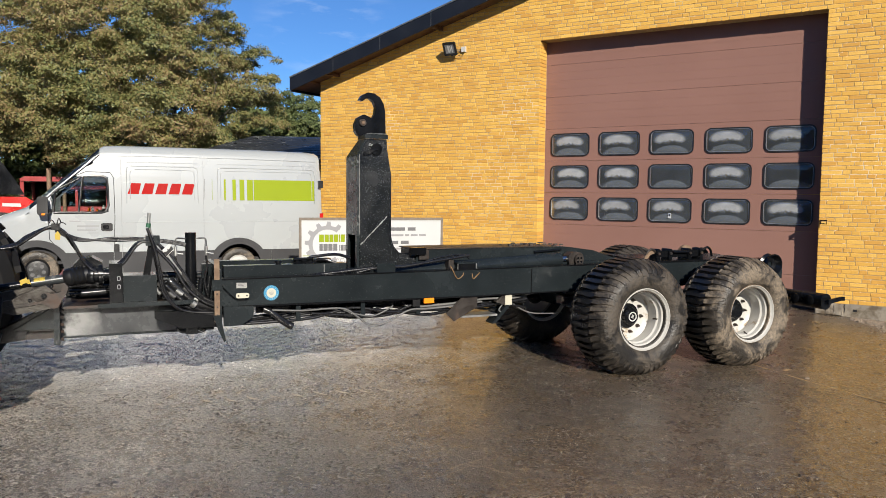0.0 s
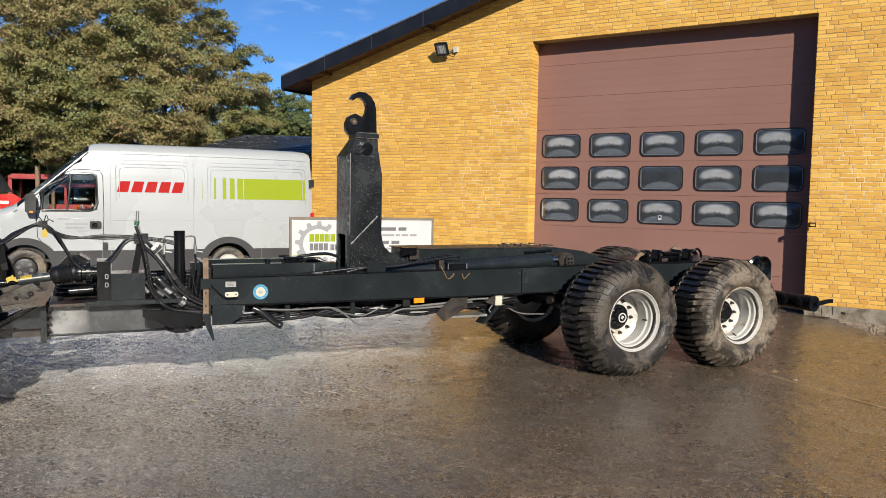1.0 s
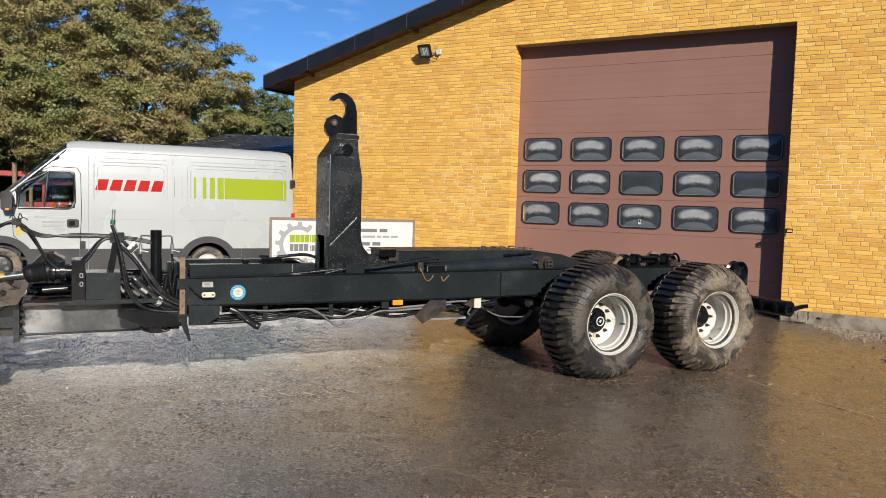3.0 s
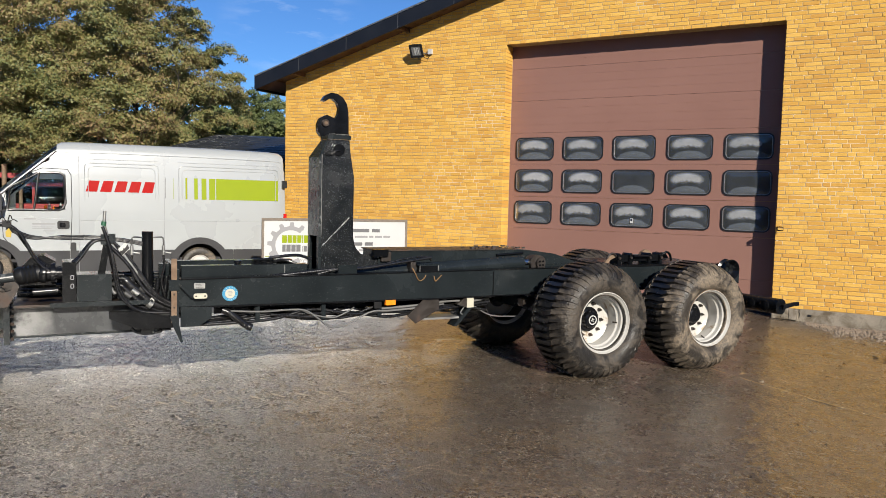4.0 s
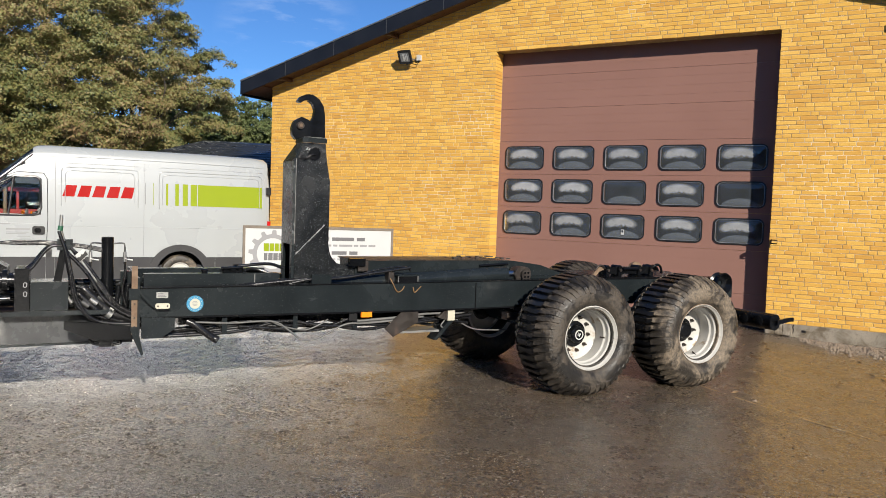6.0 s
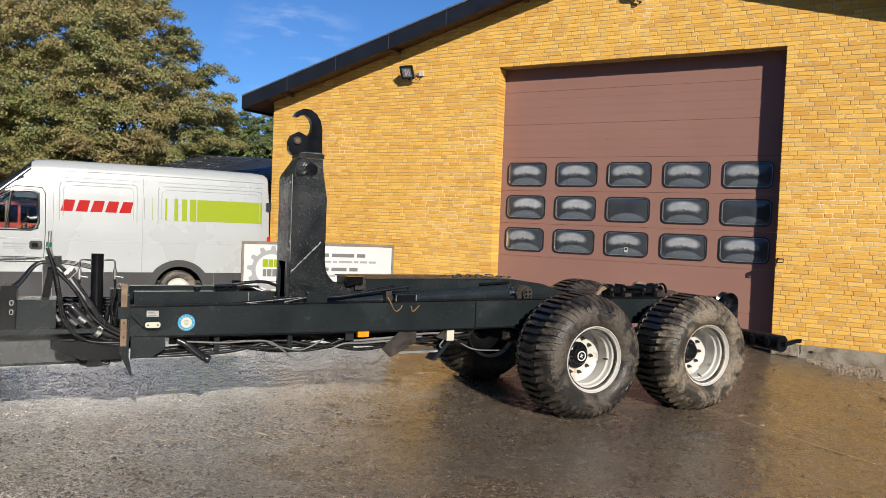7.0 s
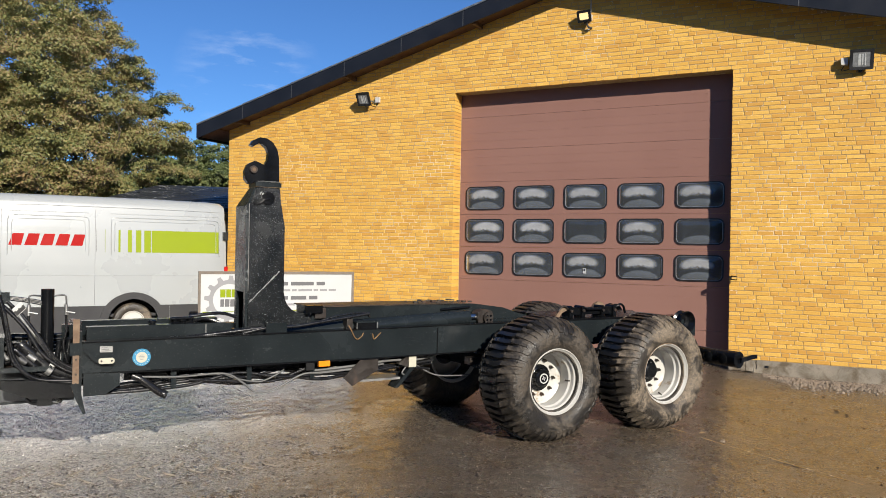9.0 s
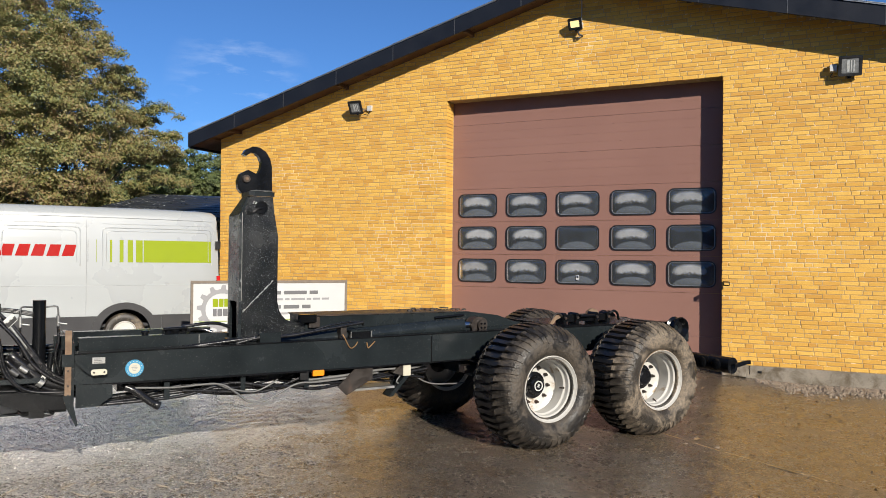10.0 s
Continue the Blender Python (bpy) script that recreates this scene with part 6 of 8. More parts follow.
def van_bottom(x):
    z_ = 0.28 if x < -6.4 else 0.22
    for wx in WHEELS_X:
        if abs(x - wx) < ARCH:
            z_ = max(z_, 0.345 + math.sqrt(ARCH ** 2 - (x - wx) ** 2))
    return z_


def side_in(zz):
    """How far the side leans in at a height."""
    return 0.0 if zz < 1.1 else 0.02 * (zz - 1.1) + 0.055 * max(0.0, zz - 1.1) ** 1.6


stations = sorted(set([x for x, _ in V_TOP] + [wx + ARCH * math.cos(math.pi * k / 14) for wx in WHEELS_X for k in range(15)] + [-5.56, -5.5, -4.64, -4.60, -5.3, -5.05, -3.0, -1.6]))
stations = [x for i, x in enumerate(stations) if i == 0 or x - stations[i - 1] > 0.004]
LEVELS = (None, 0.655, 0.95, 1.12, 1.36, 1.385, 2.02, 2.05, 2.25, 2.40)
sections = []
for x in stations:
    top, inn, low = lerp_table(x, V_TOP), lerp_table(x, V_IN), van_bottom(x)
    r_ = 0.13
    col, prev = [], None
    for lv in LEVELS:
        zz = low if lv is None else max(low + 0.001 * (len(col)), min(lv, top - r_))
        col.append((inn + side_in(zz), zz))
    y_last, z_last = col[-1]
    for k in range(1, 6):
        a = math.pi / 2 * k / 5
        col.append((y_last + 0.20 * (1 - math.cos(a)), z_last + (top - z_last) * math.sin(a) * 0.985))
    col.append((VW / 2, top))
    sections.append(col)
body, glassb, screen = B(), B(), B()
NL = len(LEVELS)


def van_vert(bm, cache, i, j, mirror):
    key = (i, j, mirror)
    if key not in cache:
        yin, zz = sections[i][j]
        cache[key] = bm.verts.new((stations[i], VY + (VW - yin if mirror else yin), zz))
    return cache[key]


caches = ({}, {}, {})
ncol = len(sections[0])
for i in range(len(stations) - 1):
    xm = (stations[i] + stations[i + 1]) / 2
    for j in range(ncol - 1):
        for mirror in (False, True):
            zz = sections[i][j][1]
            which = 0
            if j == 5 and -5.56 < xm < -4.64:
                which = 1
            elif j >= NL and -5.92 < xm < -4.78:
                which = 2
            bm, ca = (body, glassb, screen)[which], caches[which]
            q = [van_vert(bm, ca, *ij, mirror) for ij in ((i, j), (i + 1, j), (i + 1, j + 1), (i, j + 1))]
            if len({tuple(round(c, 5) for c in v.co) for v in q}) == 4:
                try:
                    bm.faces.new(q)
                except ValueError:
                    pass
for i in (0, len(stations) - 1):
    ring = [van_vert(body, caches[0], i, j, False) for j in range(ncol)] + [van_vert(body, caches[0], i, j, True) for j in reversed(range(ncol - 1))]
    body.faces.new(ring)
bmesh.ops.remove_doubles(body, verts=body.verts, dist=0.0008)
bmesh.ops.remove_doubles(screen, verts=screen.verts, dist=0.0008)
vbody = part("body", body, M_VAN, van, "white sheet-metal body", sharp=28)
far_side = [f for f in glassb.faces if f.calc_center_median().y > VY + VW / 2]
other = B()
for f in far_side:
    other.faces.new([other.verts.new(v_.co) for v_ in f.verts])
bmesh.ops.delete(glassb, geom=far_side, context="FACES")
bmesh.ops.remove_doubles(other, verts=other.verts, dist=0.0008)
part("side_window", glassb, M_GLASS, vbody)
part("side_window", other, M_GLASS, vbody)
part("windscreen", screen, M_GLASS, vbody, sharp=60)
# cabin inside: floor, dashboard, seat backs, bulkhead
b = B()
box(b, -6.55, -0.8, VY + 0.1, VY + VW - 0.1, 0.45, 0.5)
part("van_floor", b, M_DARK, vbody)
b = B()
slab(b, [(-5.95, 0.5), (-5.5, 0.5), (-5.45, 1.05), (-5.5, 1.30), (-5.85, 1.36)], "y", VY + 0.1, VY + VW - 0.1)
part("dashboard", b, M_DARK, vbody, bevel=0.02)
b = B()
box(b, -4.45, -4.42, VY + 0.2, VY + VW - 0.2, 0.5, 2.3)
part("bulkhead", b, M_DARK, vbody)
for y in (VY + 0.35, VY + 1.2):
    b = B()
    box(b, -4.75, -4.6, y, y + 0.45, 0.5, 1.45)
    part("seat_back", b, M_DARK, vbody, bevel=0.04)
b = B()
box(b, -4.85, -4.50, VY + VW - 0.25, VY + VW - 0.1, 1.40, 1.44)
part("shelf", b, M_TIMBER, vbody)
for x, h in ((-5.02, 0.10), (-4.95, 0.13), (-4.86, 0.08), (-4.74, 0.15)):
    b = B()
    lathe(b, [(0.028, 0), (0.03, h * 0.7), (0.012, h * 0.85), (0.012, h)], (x, VY + VW - 0.18, 1.385), 14, "z")
    part("bottle", b, M_WHITEP if h > 0.12 else M_AMBER, vbody)
# door window rim, seams, swages, cladding
V_SIDE = VY


def skin(x, zz):
    """The side's surface between the levels of the body."""
    lv = [(a, side_in(a)) for a in (0.2,) + LEVELS[1:]]
    return VY + lerp_table(x, V_IN) + lerp_table(zz, lv)


def on_side(name, pts, r, mat, parent=vbody, label="", n=6):
    fine = [pts[0]]
    for (xa, za), (xb, zb) in zip(pts, pts[1:]):
        n_ = max(1, int(math.hypot(xb - xa, zb - za) / 0.12))
        fine += [(xa + (xb - xa) * k / n_, za + (zb - za) * k / n_) for k in range(1, n_ + 1)]
    return part(name, tube(B(), [(x, skin(x, zz) - 0.001, zz) for x, zz in fine], r, n), mat, parent, label, sharp=60)


WIN = [(-5.53, 1.385), (-5.50, 1.75), (-5.05, 2.035), (-4.72, 2.035), (-4.655, 1.99), (-4.64, 1.5), (-4.68, 1.40), (-4.75, 1.375), (-5.53, 1.372)]
on_side("window_seal", WIN, 0.022, M_BLACKPLASTIC)
on_side("window_post", [(-5.13, 1.38), (-5.05, 2.03)], 0.02, M_BLACKPLASTIC)
on_side("door_seam", [(-4.56, 0.68), (-4.535, 1.3), (-4.545, 2.0), (-4.60, 2.10), (-5.0, 2.11), (-5.2, 2.02), (-5.55, 1.72), (-5.62, 1.4), (-5.60, 0.9), (-5.43, 0.68)], 0.006, M_GREYPLASTIC)
on_side("door_seam", [(-4.42, 0.68), (-4.42, 2.35)], 0.003, M_SIGNLIGHT)
on_side("door_seam", [(-2.98, 0.68), (-2.98, 2.35)], 0.003, M_SIGNLIGHT)
on_side("roof_gutter", [(-4.70, 2.40), (-3.8, 2.415), (-2.4, 2.415), (-0.80, 2.395)], 0.007, M_VAN)
on_side("roof_gutter", [(-5.68, 1.58), (-5.25, 1.98), (-4.95, 2.25), (-4.77, 2.42)], 0.012, M_BLACKPLASTIC)
for x0, x1 in ((-4.33, -3.08), (-2.72, -0.82)):
    for z0, z1, r_ in ((1.55, 2.23, 0.008), (1.62, 2.17, 0.006)):
        d = 0.0 if r_ > 0.007 else 0.06
        loop = [(x0 + d, z1 - 0.08), (x0 + d + 0.02, z1 - 0.02), (x0 + d + 0.08, z1), (x1 - d - 0.08, z1), (x1 - d - 0.02, z1 - 0.02), (x1 - d, z1 - 0.08), (x1 - d, z0)]
        on_side("swage", [(x0 + d, z0)] + loop, r_, M_VAN)
    on_side("swage", [(x0, 2.30), (x1, 2.30)], 0.006, M_VAN)
on_side("swage", [(-4.40, 1.20), (-0.75, 1.20)], 0.006, M_VAN)
on_side("swage", [(-5.55, 1.24), (-4.6, 1.22)], 0.005, M_VAN)
for xa, xb in ((-6.62, -6.27), (-5.36, -4.565), (-4.559, -4.425), (-4.419, -2.80), (-1.87, -1.713), (-1.707, -0.69)):
    b = B()
    slab(b, [(xa, 0.20), (xb, 0.20), (xb, 0.655), (xa, 0.655)], "y", VY - 0.022 + lerp_table(xa, V_IN), VY + 0.03 + lerp_table(xa, V_IN))
    part("cladding", b, M_GREYPLASTIC, vbody, bevel=0.01)
for wx in WHEELS_X:
    b = B()
    n = 22
    inner = [(wx + (ARCH - 0.01) * math.cos(math.pi * k / n), 0.345 + (ARCH - 0.01) * math.sin(math.pi * k / n)) for k in range(n + 1)]
    outer = [(wx + (ARCH + 0.125) * math.cos(math.pi * k / n), 0.345 + (ARCH + 0.11) * math.sin(math.pi * k / n)) for k in range(n + 1)]
    loop = [(wx + ARCH + 0.08, 0.2)] + outer + [(wx - ARCH - 0.08, 0.2), (wx - ARCH + 0.01, 0.2)] + inner[::-1] + [(wx + ARCH - 0.01, 0.2)]
    y0 = VY + lerp_table(wx, V_IN)
    verts = [[b.verts.new((x, yy, zz)) for x, zz in outer] for yy in (y0 - 0.045, y0 + 0.04)] + [[b.verts.new((x, yy, zz)) for x, zz in inner] for yy in (y0 - 0.045, y0 + 0.04)]
    for a_, b_ in ((0, 1), (0, 2), (2, 3), (1, 3)):
        for k in range(n):
            b.faces.new((verts[a_][k], verts[a_][k + 1], verts[b_][k + 1], verts[b_][k]))
    part("wheel_arch", b, M_GREYPLASTIC, vbody)
    b = B()
    slab(b, [(wx + ARCH * 1.05 * math.cos(math.pi * k / 14), 0.345 + ARCH * 1.05 * math.sin(math.pi * k / 14)) for k in range(15)], "y", VY + 0.42, VY + 0.44)
    part("wheel_housing", b, M_DARK, vbody)
    for mirror in (False, True):
        w = new("wheel")
        w.parent = van
        w.matrix_basis = Matrix.Translation((wx, VY + (VW - 0.14 if mirror else 0.14), 0.345)) @ pose(0, 0, 0, 0, 17, 180 if mirror else 0)
        b = B()
        lathe(b, [(0.205, -0.09), (0.225, -0.105), (0.28, -0.112), (0.325, -0.095), (0.345, -0.06), (0.347, 0.06), (0.325, 0.095), (0.28, 0.11), (0.205, 0.09)], (0, 0, 0), 48, closed=True)
        part("tyre", b, M_TYRE_MUD, w)
        b = B()
        if wx < -4:
            lathe(b, [(0.208, -0.08), (0.195, -0.098), (0.17, -0.085), (0.06, -0.10), (0.01, -0.10), (0.01, -0.05), (0.2, -0.05)], (0, 0, 0), 40, closed=True)
            hubcap = part("wheel_cover", b, M_BLACKPLASTIC, w, "dark grey wheel cover with oval holes")
            for k in range(6):
                a = 2 * math.pi * k / 6
                bb = B()
                lathe(bb, [(0.034, 0), (0.034, 0.004)], (0.105 * math.cos(a), -0.1, 0.105 * math.sin(a)), 16)
                part("hole", bb, M_DULL, hubcap)
        else:
            lathe(b, [(0.208, -0.085), (0.195, -0.095), (0.18, -0.06), (0.12, -0.05), (0.09, -0.08), (0.01, -0.085), (0.01, -0.04), (0.2, -0.02)], (0, 0, 0), 40, closed=True)
            part("rim", b, M_RIM, w, "dirty pale steel rim")
# bumper, lamps, mirror, handles
b = B()
slab(b, [(-6.86, VY + 0.32), (-6.78, VY + 0.16), (-6.58, VY + 0.06), (-6.3, VY + 0.0), (-6.3, VY + VW), (-6.58, VY + VW - 0.06), (-6.78, VY + VW - 0.16), (-6.86, VY + VW - 0.32)], "z", 0.26, 0.70)
part("bumper", b, M_GREYPLASTIC, van, bevel=0.03)
b = B()
slab(b, [(-6.72, 0.80), (-6.42, 0.86), (-6.30, 1.18), (-6.42, 1.16), (-6.70, 1.0)], "y", VY + 0.10, VY + 0.3)
part("headlamp", b, M_LAMPGLASS, van, bevel=0.01)
mir = part("mirror", slab(B(), rounded(-5.77, -5.60, 1.33, 1.66, 0.05), "y", VY - 0.24, VY - 0.10), M_BLACKPLASTIC, van, "black door mirror", bevel=0.03)
part("mirror_arm", tube(B(), [(-5.62, VY - 0.14, 1.40), (-5.57, VY + 0.05, 1.40)], 0.04, 10), M_BLACKPLASTIC, mir)
b = B()
box(b, -5.70, -5.645, VY - 0.250, VY - 0.23, 1.335, 1.365)
part("indicator", b, M_AMBER, mir)
b = B()
slab(b, rounded(-4.77, -4.575, 1.04, 1.185, 0.035), "y", VY - 0.016, VY + 0.01)
handle = part("door_handle", b, M_BLACKPLASTIC, vbody, "black door handle", bevel=0.006)
b = B()
slab(b, rounded(-4.735, -4.64, 1.075, 1.15, 0.025), "y", VY - 0.036, VY - 0.014)
part("grip", b, M_STEEL_B, handle, bevel=0.006)
b = B()
slab(b, rounded(-4.56, -4.47, 0.63, 0.80, 0.02), "y", VY - 0.018, VY + 0.01)
part("fuel_cap", b, M_BLACKPLASTIC, vbody, bevel=0.008)
b = B()
box(b, -0.75, -0.655, VY + 0.02, VY + 0.12, 1.87, 2.02)
part("hinge", b, M_BLACKPLASTIC, vbody, bevel=0.01)
b = B()
box(b, -0.72, -0.655, VY + 0.015, VY + 0.16, 1.0, 1.36)
part("tail_lamp", b, M_TAIL, vbody, bevel=0.01)


def decal(name, quad, mat, parent, label="", off=0.0025):
    """A flat vinyl shape on the van's side, following its lean."""
    v = [(x, skin(x, zz) - off, zz) for x, zz in quad]
    n = len(v)
    return raw_part(name, v + [(x, y + 0.0015, zz) for x, y, zz in v], [tuple(range(n)), tuple(range(2 * n - 1, n - 1, -1))] + [(k, (k + 1) % n, n + (k + 1) % n, n + k) for k in range(n)], mat, parent, label)


Z0, Z1 = 1.61, 2.013
for xa, xb in ((-2.822, -2.815), (-2.60, -2.565), (-2.44, -2.375), (-2.305, -2.215), (-2.165, -2.05), (-2.035, -0.83)):
    decal("lime_stripe", [(xa, Z0), (xb, Z0), (xb, Z1), (xa, Z1)], M_LIME, vbody)
decal("seam_stripe", [(-2.96, 1.62), (-2.953, 1.62), (-2.953, 2.01), (-2.96, 2.01)], M_SIGNGREY, vbody)
# the red mark as five plain slanted blocks
for k in range(5):
    x0 = -4.315 + 0.235 * k
    decal("red_mark", [(x0, 1.715), (x0 + 0.19, 1.715), (x0 + 0.235, 1.915), (x0 + 0.065, 1.915)], M_RED, vbody)
for z_, x0, x1, h in ((1.205, -5.28, -5.10, 0.03), (1.115, -5.16, -4.80, 0.03), (1.07, -5.16, -4.82, 0.012), (1.045, -5.16, -4.86, 0.012), (1.0, -5.0, -4.80, 0.012)):
    decal("print_bar", [(x0, z_), (x1, z_), (x1, z_ + h), (x0, z_ + h)], M_SIGNLIGHT, vbody)

# ---- sign board ----
SIGN = Matrix.Translation((-3.02, -3.32, 0)) @ pose(0, 0, 0, 0, 0, 51)
SW, SZ0, SZ1 = 2.66, 0.12, 1.335
sign = thing("sign_board", "white company sign board in a weathered frame on posts", "sign", SIGN)
b = B()
box(b, 0.02, SW - 0.02, 0.0, 0.018, SZ0 + 0.02, SZ1 - 0.02)
panel = part("panel", b, M_SIGN, sign)
for q in ((0, SW, -0.012, 0.03, SZ1 - 0.045, SZ1), (0, SW, -0.012, 0.03, SZ0, SZ0 + 0.045), (0, 0.04, -0.0125, 0.0305, SZ0 + 0.046, SZ1 - 0.046), (SW - 0.04, SW, -0.0125, 0.0305, SZ0 + 0.046, SZ1 - 0.046)):
    b = B()
    box(b, *q)
    part("frame", b, M_TIMBER, sign, bevel=0.003)
for x in (0.3, SW - 0.3):
    b = B()
    box(b, x, x + 0.09, 0.031, 0.11, -0.1, SZ1 - 0.1)
    part("post", b, M_TIMBER, sign, bevel=0.004)


def sign_print(name, quads, mat, label=""):
    b = B()
    for q in quads:
        slab(b, q, "y", -0.0035, -0.001)
    return part(name, b, mat, panel, label)


GX, GZ = 0.50, 0.86
gear = []
for k in range(17):
    a0 = radians(52 + k * 250 / 17)
    a1 = radians(52 + (k + 1) * 250 / 17)
    gear.append([(GX + r_ * math.cos(a), GZ + r_ * math.sin(a)) for r_, a in ((0.265, a0), (0.265, a1), (0.335, a1), (0.335, a0))])
for k in range(9):
    a = radians(57 + k * 29.5)
    c, s_ = math.cos(a), math.sin(a)
    gear.append([(GX + r_ * c - w_ * s_, GZ + r_ * s_ + w_ * c) for r_, w_ in ((0.33, -0.045), (0.405, -0.03), (0.405, 0.03), (0.33, 0.045))])
sign_print("gear_mark", gear, M_SIGNLIGHT, "grey half gear wheel mark")


def bars(name, x, zz, widths, h, mat, gap=0.018):
    q = []
    for w_ in widths:
        q.append([(x, zz), (x + w_, zz), (x + w_, zz + h), (x, zz + h)])
        x += w_ + gap
    return sign_print(name, q, mat)


bars("green_word", 0.35, 0.90, (0.085, 0.075, 0.07, 0.075, 0.02, 0.075), 0.135, M_LIME, 0.012)
bars("grey_word", 0.355, 0.745, (0.06, 0.075, 0.075, 0.075), 0.125, M_SIGNGREY, 0.012)
bars("grey_word", 0.71, 0.745, (0.015, 0.055, 0.055), 0.105, M_SIGNGREY, 0.01)
bars("bullet", 0.945, 1.09, (0.06,), 0.06, M_LIME)
bars("bullet", 0.945, 0.845, (0.06,), 0.06, M_LIME)
bars("name_bar", 1.02, 1.095, (0.46, 0.40, 0.15), 0.062, M_SIGNGREY, 0.05)
bars("address_bar", 1.02, 0.995, (0.22, 0.25, 0.08, 0.24, 0.08, 0.13, 0.13), 0.036, M_SIGNLIGHT, 0.03)
bars("name_bar", 1.02, 0.85, (0.46, 0.27, 0.15), 0.062, M_SIGNGREY, 0.05)
bars("address_bar", 1.02, 0.75, (0.28, 0.05, 0.19, 0.08, 0.13, 0.13), 0.036, M_SIGNLIGHT, 0.03)
sign_print("green_line", [[(0.06, 0.655), (SW - 0.06, 0.655), (SW - 0.06, 0.667), (0.06, 0.667)]], M_LIME)
words("slogan", "\"En verden af maskin", 0.17, Matrix.Translation((0.62, -0.004, 0.49)) @ pose(0, 0, 0, 90, 0, 0), M_SIGNLIGHT, panel, 0.35)

# ---- tractor coupled to the drawbar ----
tractor = thing("tractor", "dark tractor coupled to the drawbar with lower links", "tractor", YARD)


def big_wheel(parent, c, R, half, rim_r, mirror):
    w = new("wheel")
    w.parent, w.matrix_basis = parent, Matrix.Translation(c) @ pose(0, 0, 0, 0, 0, 180 if mirror else 0)
    b = B()
    lathe(b, [(rim_r, -half + 0.04), (rim_r + 0.06, -half), (R - 0.12, -half - 0.01), (R - 0.03, -half + 0.04), (R, -half * 0.5), (R, half * 0.5), (R - 0.03, half - 0.04), (R - 0.12, half + 0.01), (rim_r, half - 0.04)], (0, 0, 0), 48, closed=True)
    ty = part("tyre", b, M_TRACTYRE, w)
    b = B()
    for k in range(20):
        for sg in (-1, 1):
            t_ = 2 * math.pi * (k + (0.5 if sg > 0 else 0)) / 20
            lug(b, t_, t_ + 0.07, sg * 0.0, sg * half, R - 0.01, R + 0.04, 0.22)
    part("tread", b, M_TRACTYRE, ty, sharp=20)
    b = B()
    lathe(b, [(rim_r + 0.01, -half + 0.03), (rim_r - 0.03, -half + 0.10), (0.2, -0.03), (0.05, -0.08), (0.05, 0.05), (rim_r - 0.03, half - 0.05), (rim_r + 0.01, half - 0.03)], (0, 0, 0), 40, closed=True)
    part("rim", b, M_REDPAINT, w)


big_wheel(tractor, (-6.22, 2.16, 0.86), 0.84, 0.24, 0.45, True)
big_wheel(tractor, (-6.22, 0.26, 0.86), 0.84, 0.24, 0.45, False)
big_wheel(tractor, (-8.75, 2.05, 0.60), 0.56, 0.19, 0.32, True)
big_wheel(tractor, (-8.75, 0.37, 0.60), 0.56, 0.19, 0.32, False)
solid("rear_axle", M_STEEL, (-6.55, -6.15, 0.45, 1.97, 0.70, 1.05), parent=tractor, bevel=0.03)
solid("gearbox", M_STEEL, (-8.9, -6.0, 0.95, 1.47, 0.60, 1.10), parent=tractor, bevel=0.04)
plate("hood", [(-9.1, 0.95), (-9.1, 1.45), (-7.5, 1.62), (-7.35, 1.62), (-7.35, 1.0)], 0.86, 1.56, M_REDPAINT, tractor, 0.06)
plate("cab", [(-7.3, 1.0), (-7.3, 1.7), (-7.15, 2.55), (-6.0, 2.55), (-5.95, 1.5), (-6.3, 1.0)], 0.55, 1.87, M_GLASS, tractor, 0.04)
solid("cab_roof", M_REDPAINT, (-7.3, -5.95, 0.5, 1.92, 2.56, 2.70), parent=tractor, bevel=0.05)
for x, y in ((-7.25, 0.56), (-7.25, 1.80), (-6.02, 0.56), (-6.02, 1.80)):
    solid("cab_pillar", M_BLACKPLASTIC, (x, x + 0.06, y, y + 0.06, 1.0, 2.56), parent=tractor)
for y0, y1 in ((0.0, 0.55), (1.87, 2.42)):
    plate("fender", [(-7.0, 1.45), (-6.6, 1.78), (-6.1, 1.78), (-5.7, 1.5), (-5.75, 1.45), (-6.12, 1.72), (-6.58, 1.72), (-6.95, 1.42)], y0, y1, M_BLACKPLASTIC, tractor, 0.01)
for y in (0.82, 1.55):
    link_arm = plate("lower_link", [(-6.1, 0.66), (-5.372, 0.807), (-5.316, 0.785), (-5.034, 0.828), (-5.024, 0.957), (-5.089, 1.010), (-5.154, 0.985), (-5.263, 0.942), (-5.327, 0.903), (-6.1, 0.78)], y, y + 0.07, M_WORN, tractor, 0.014, "worn grey-brown lower link arm")
    plate("link_hook", [(-5.10, 0.96), (-5.04, 0.941), (-4.985, 0.956), (-4.956, 1.03), (-4.927, 0.99), (-4.945, 0.938), (-4.975, 0.889), (-5.005, 0.831), (-5.04, 0.824), (-5.10, 0.86)], y - 0.012, y + 0.05, M_GREASE, link_arm, 0.012, "dark steel coupling hook")
    plate("link_rib", [(-5.36, 0.835), (-5.05, 0.875), (-5.05, 0.895), (-5.36, 0.86)], y - 0.012, y + 0.001, M_GREASE, link_arm, 0.005)
    bar("link_pin", (-5.10, y - 0.03, 0.93), (-5.10, y + 0.09, 0.93), 0.02, M_STEEL_B, link_arm, 14)
    bar("link_pin", (-5.20, y - 0.02, 0.90), (-5.20, y + 0.08, 0.90), 0.013, M_STEEL_B, link_arm, 12)
plate("tow_hitch", [(-6.1, 0.45), (-6.1, 0.95), (-5.95, 0.95), (-5.8, 0.62), (-5.75, 0.45)], 1.0, 1.42, M_STEEL_B, tractor, 0.01)
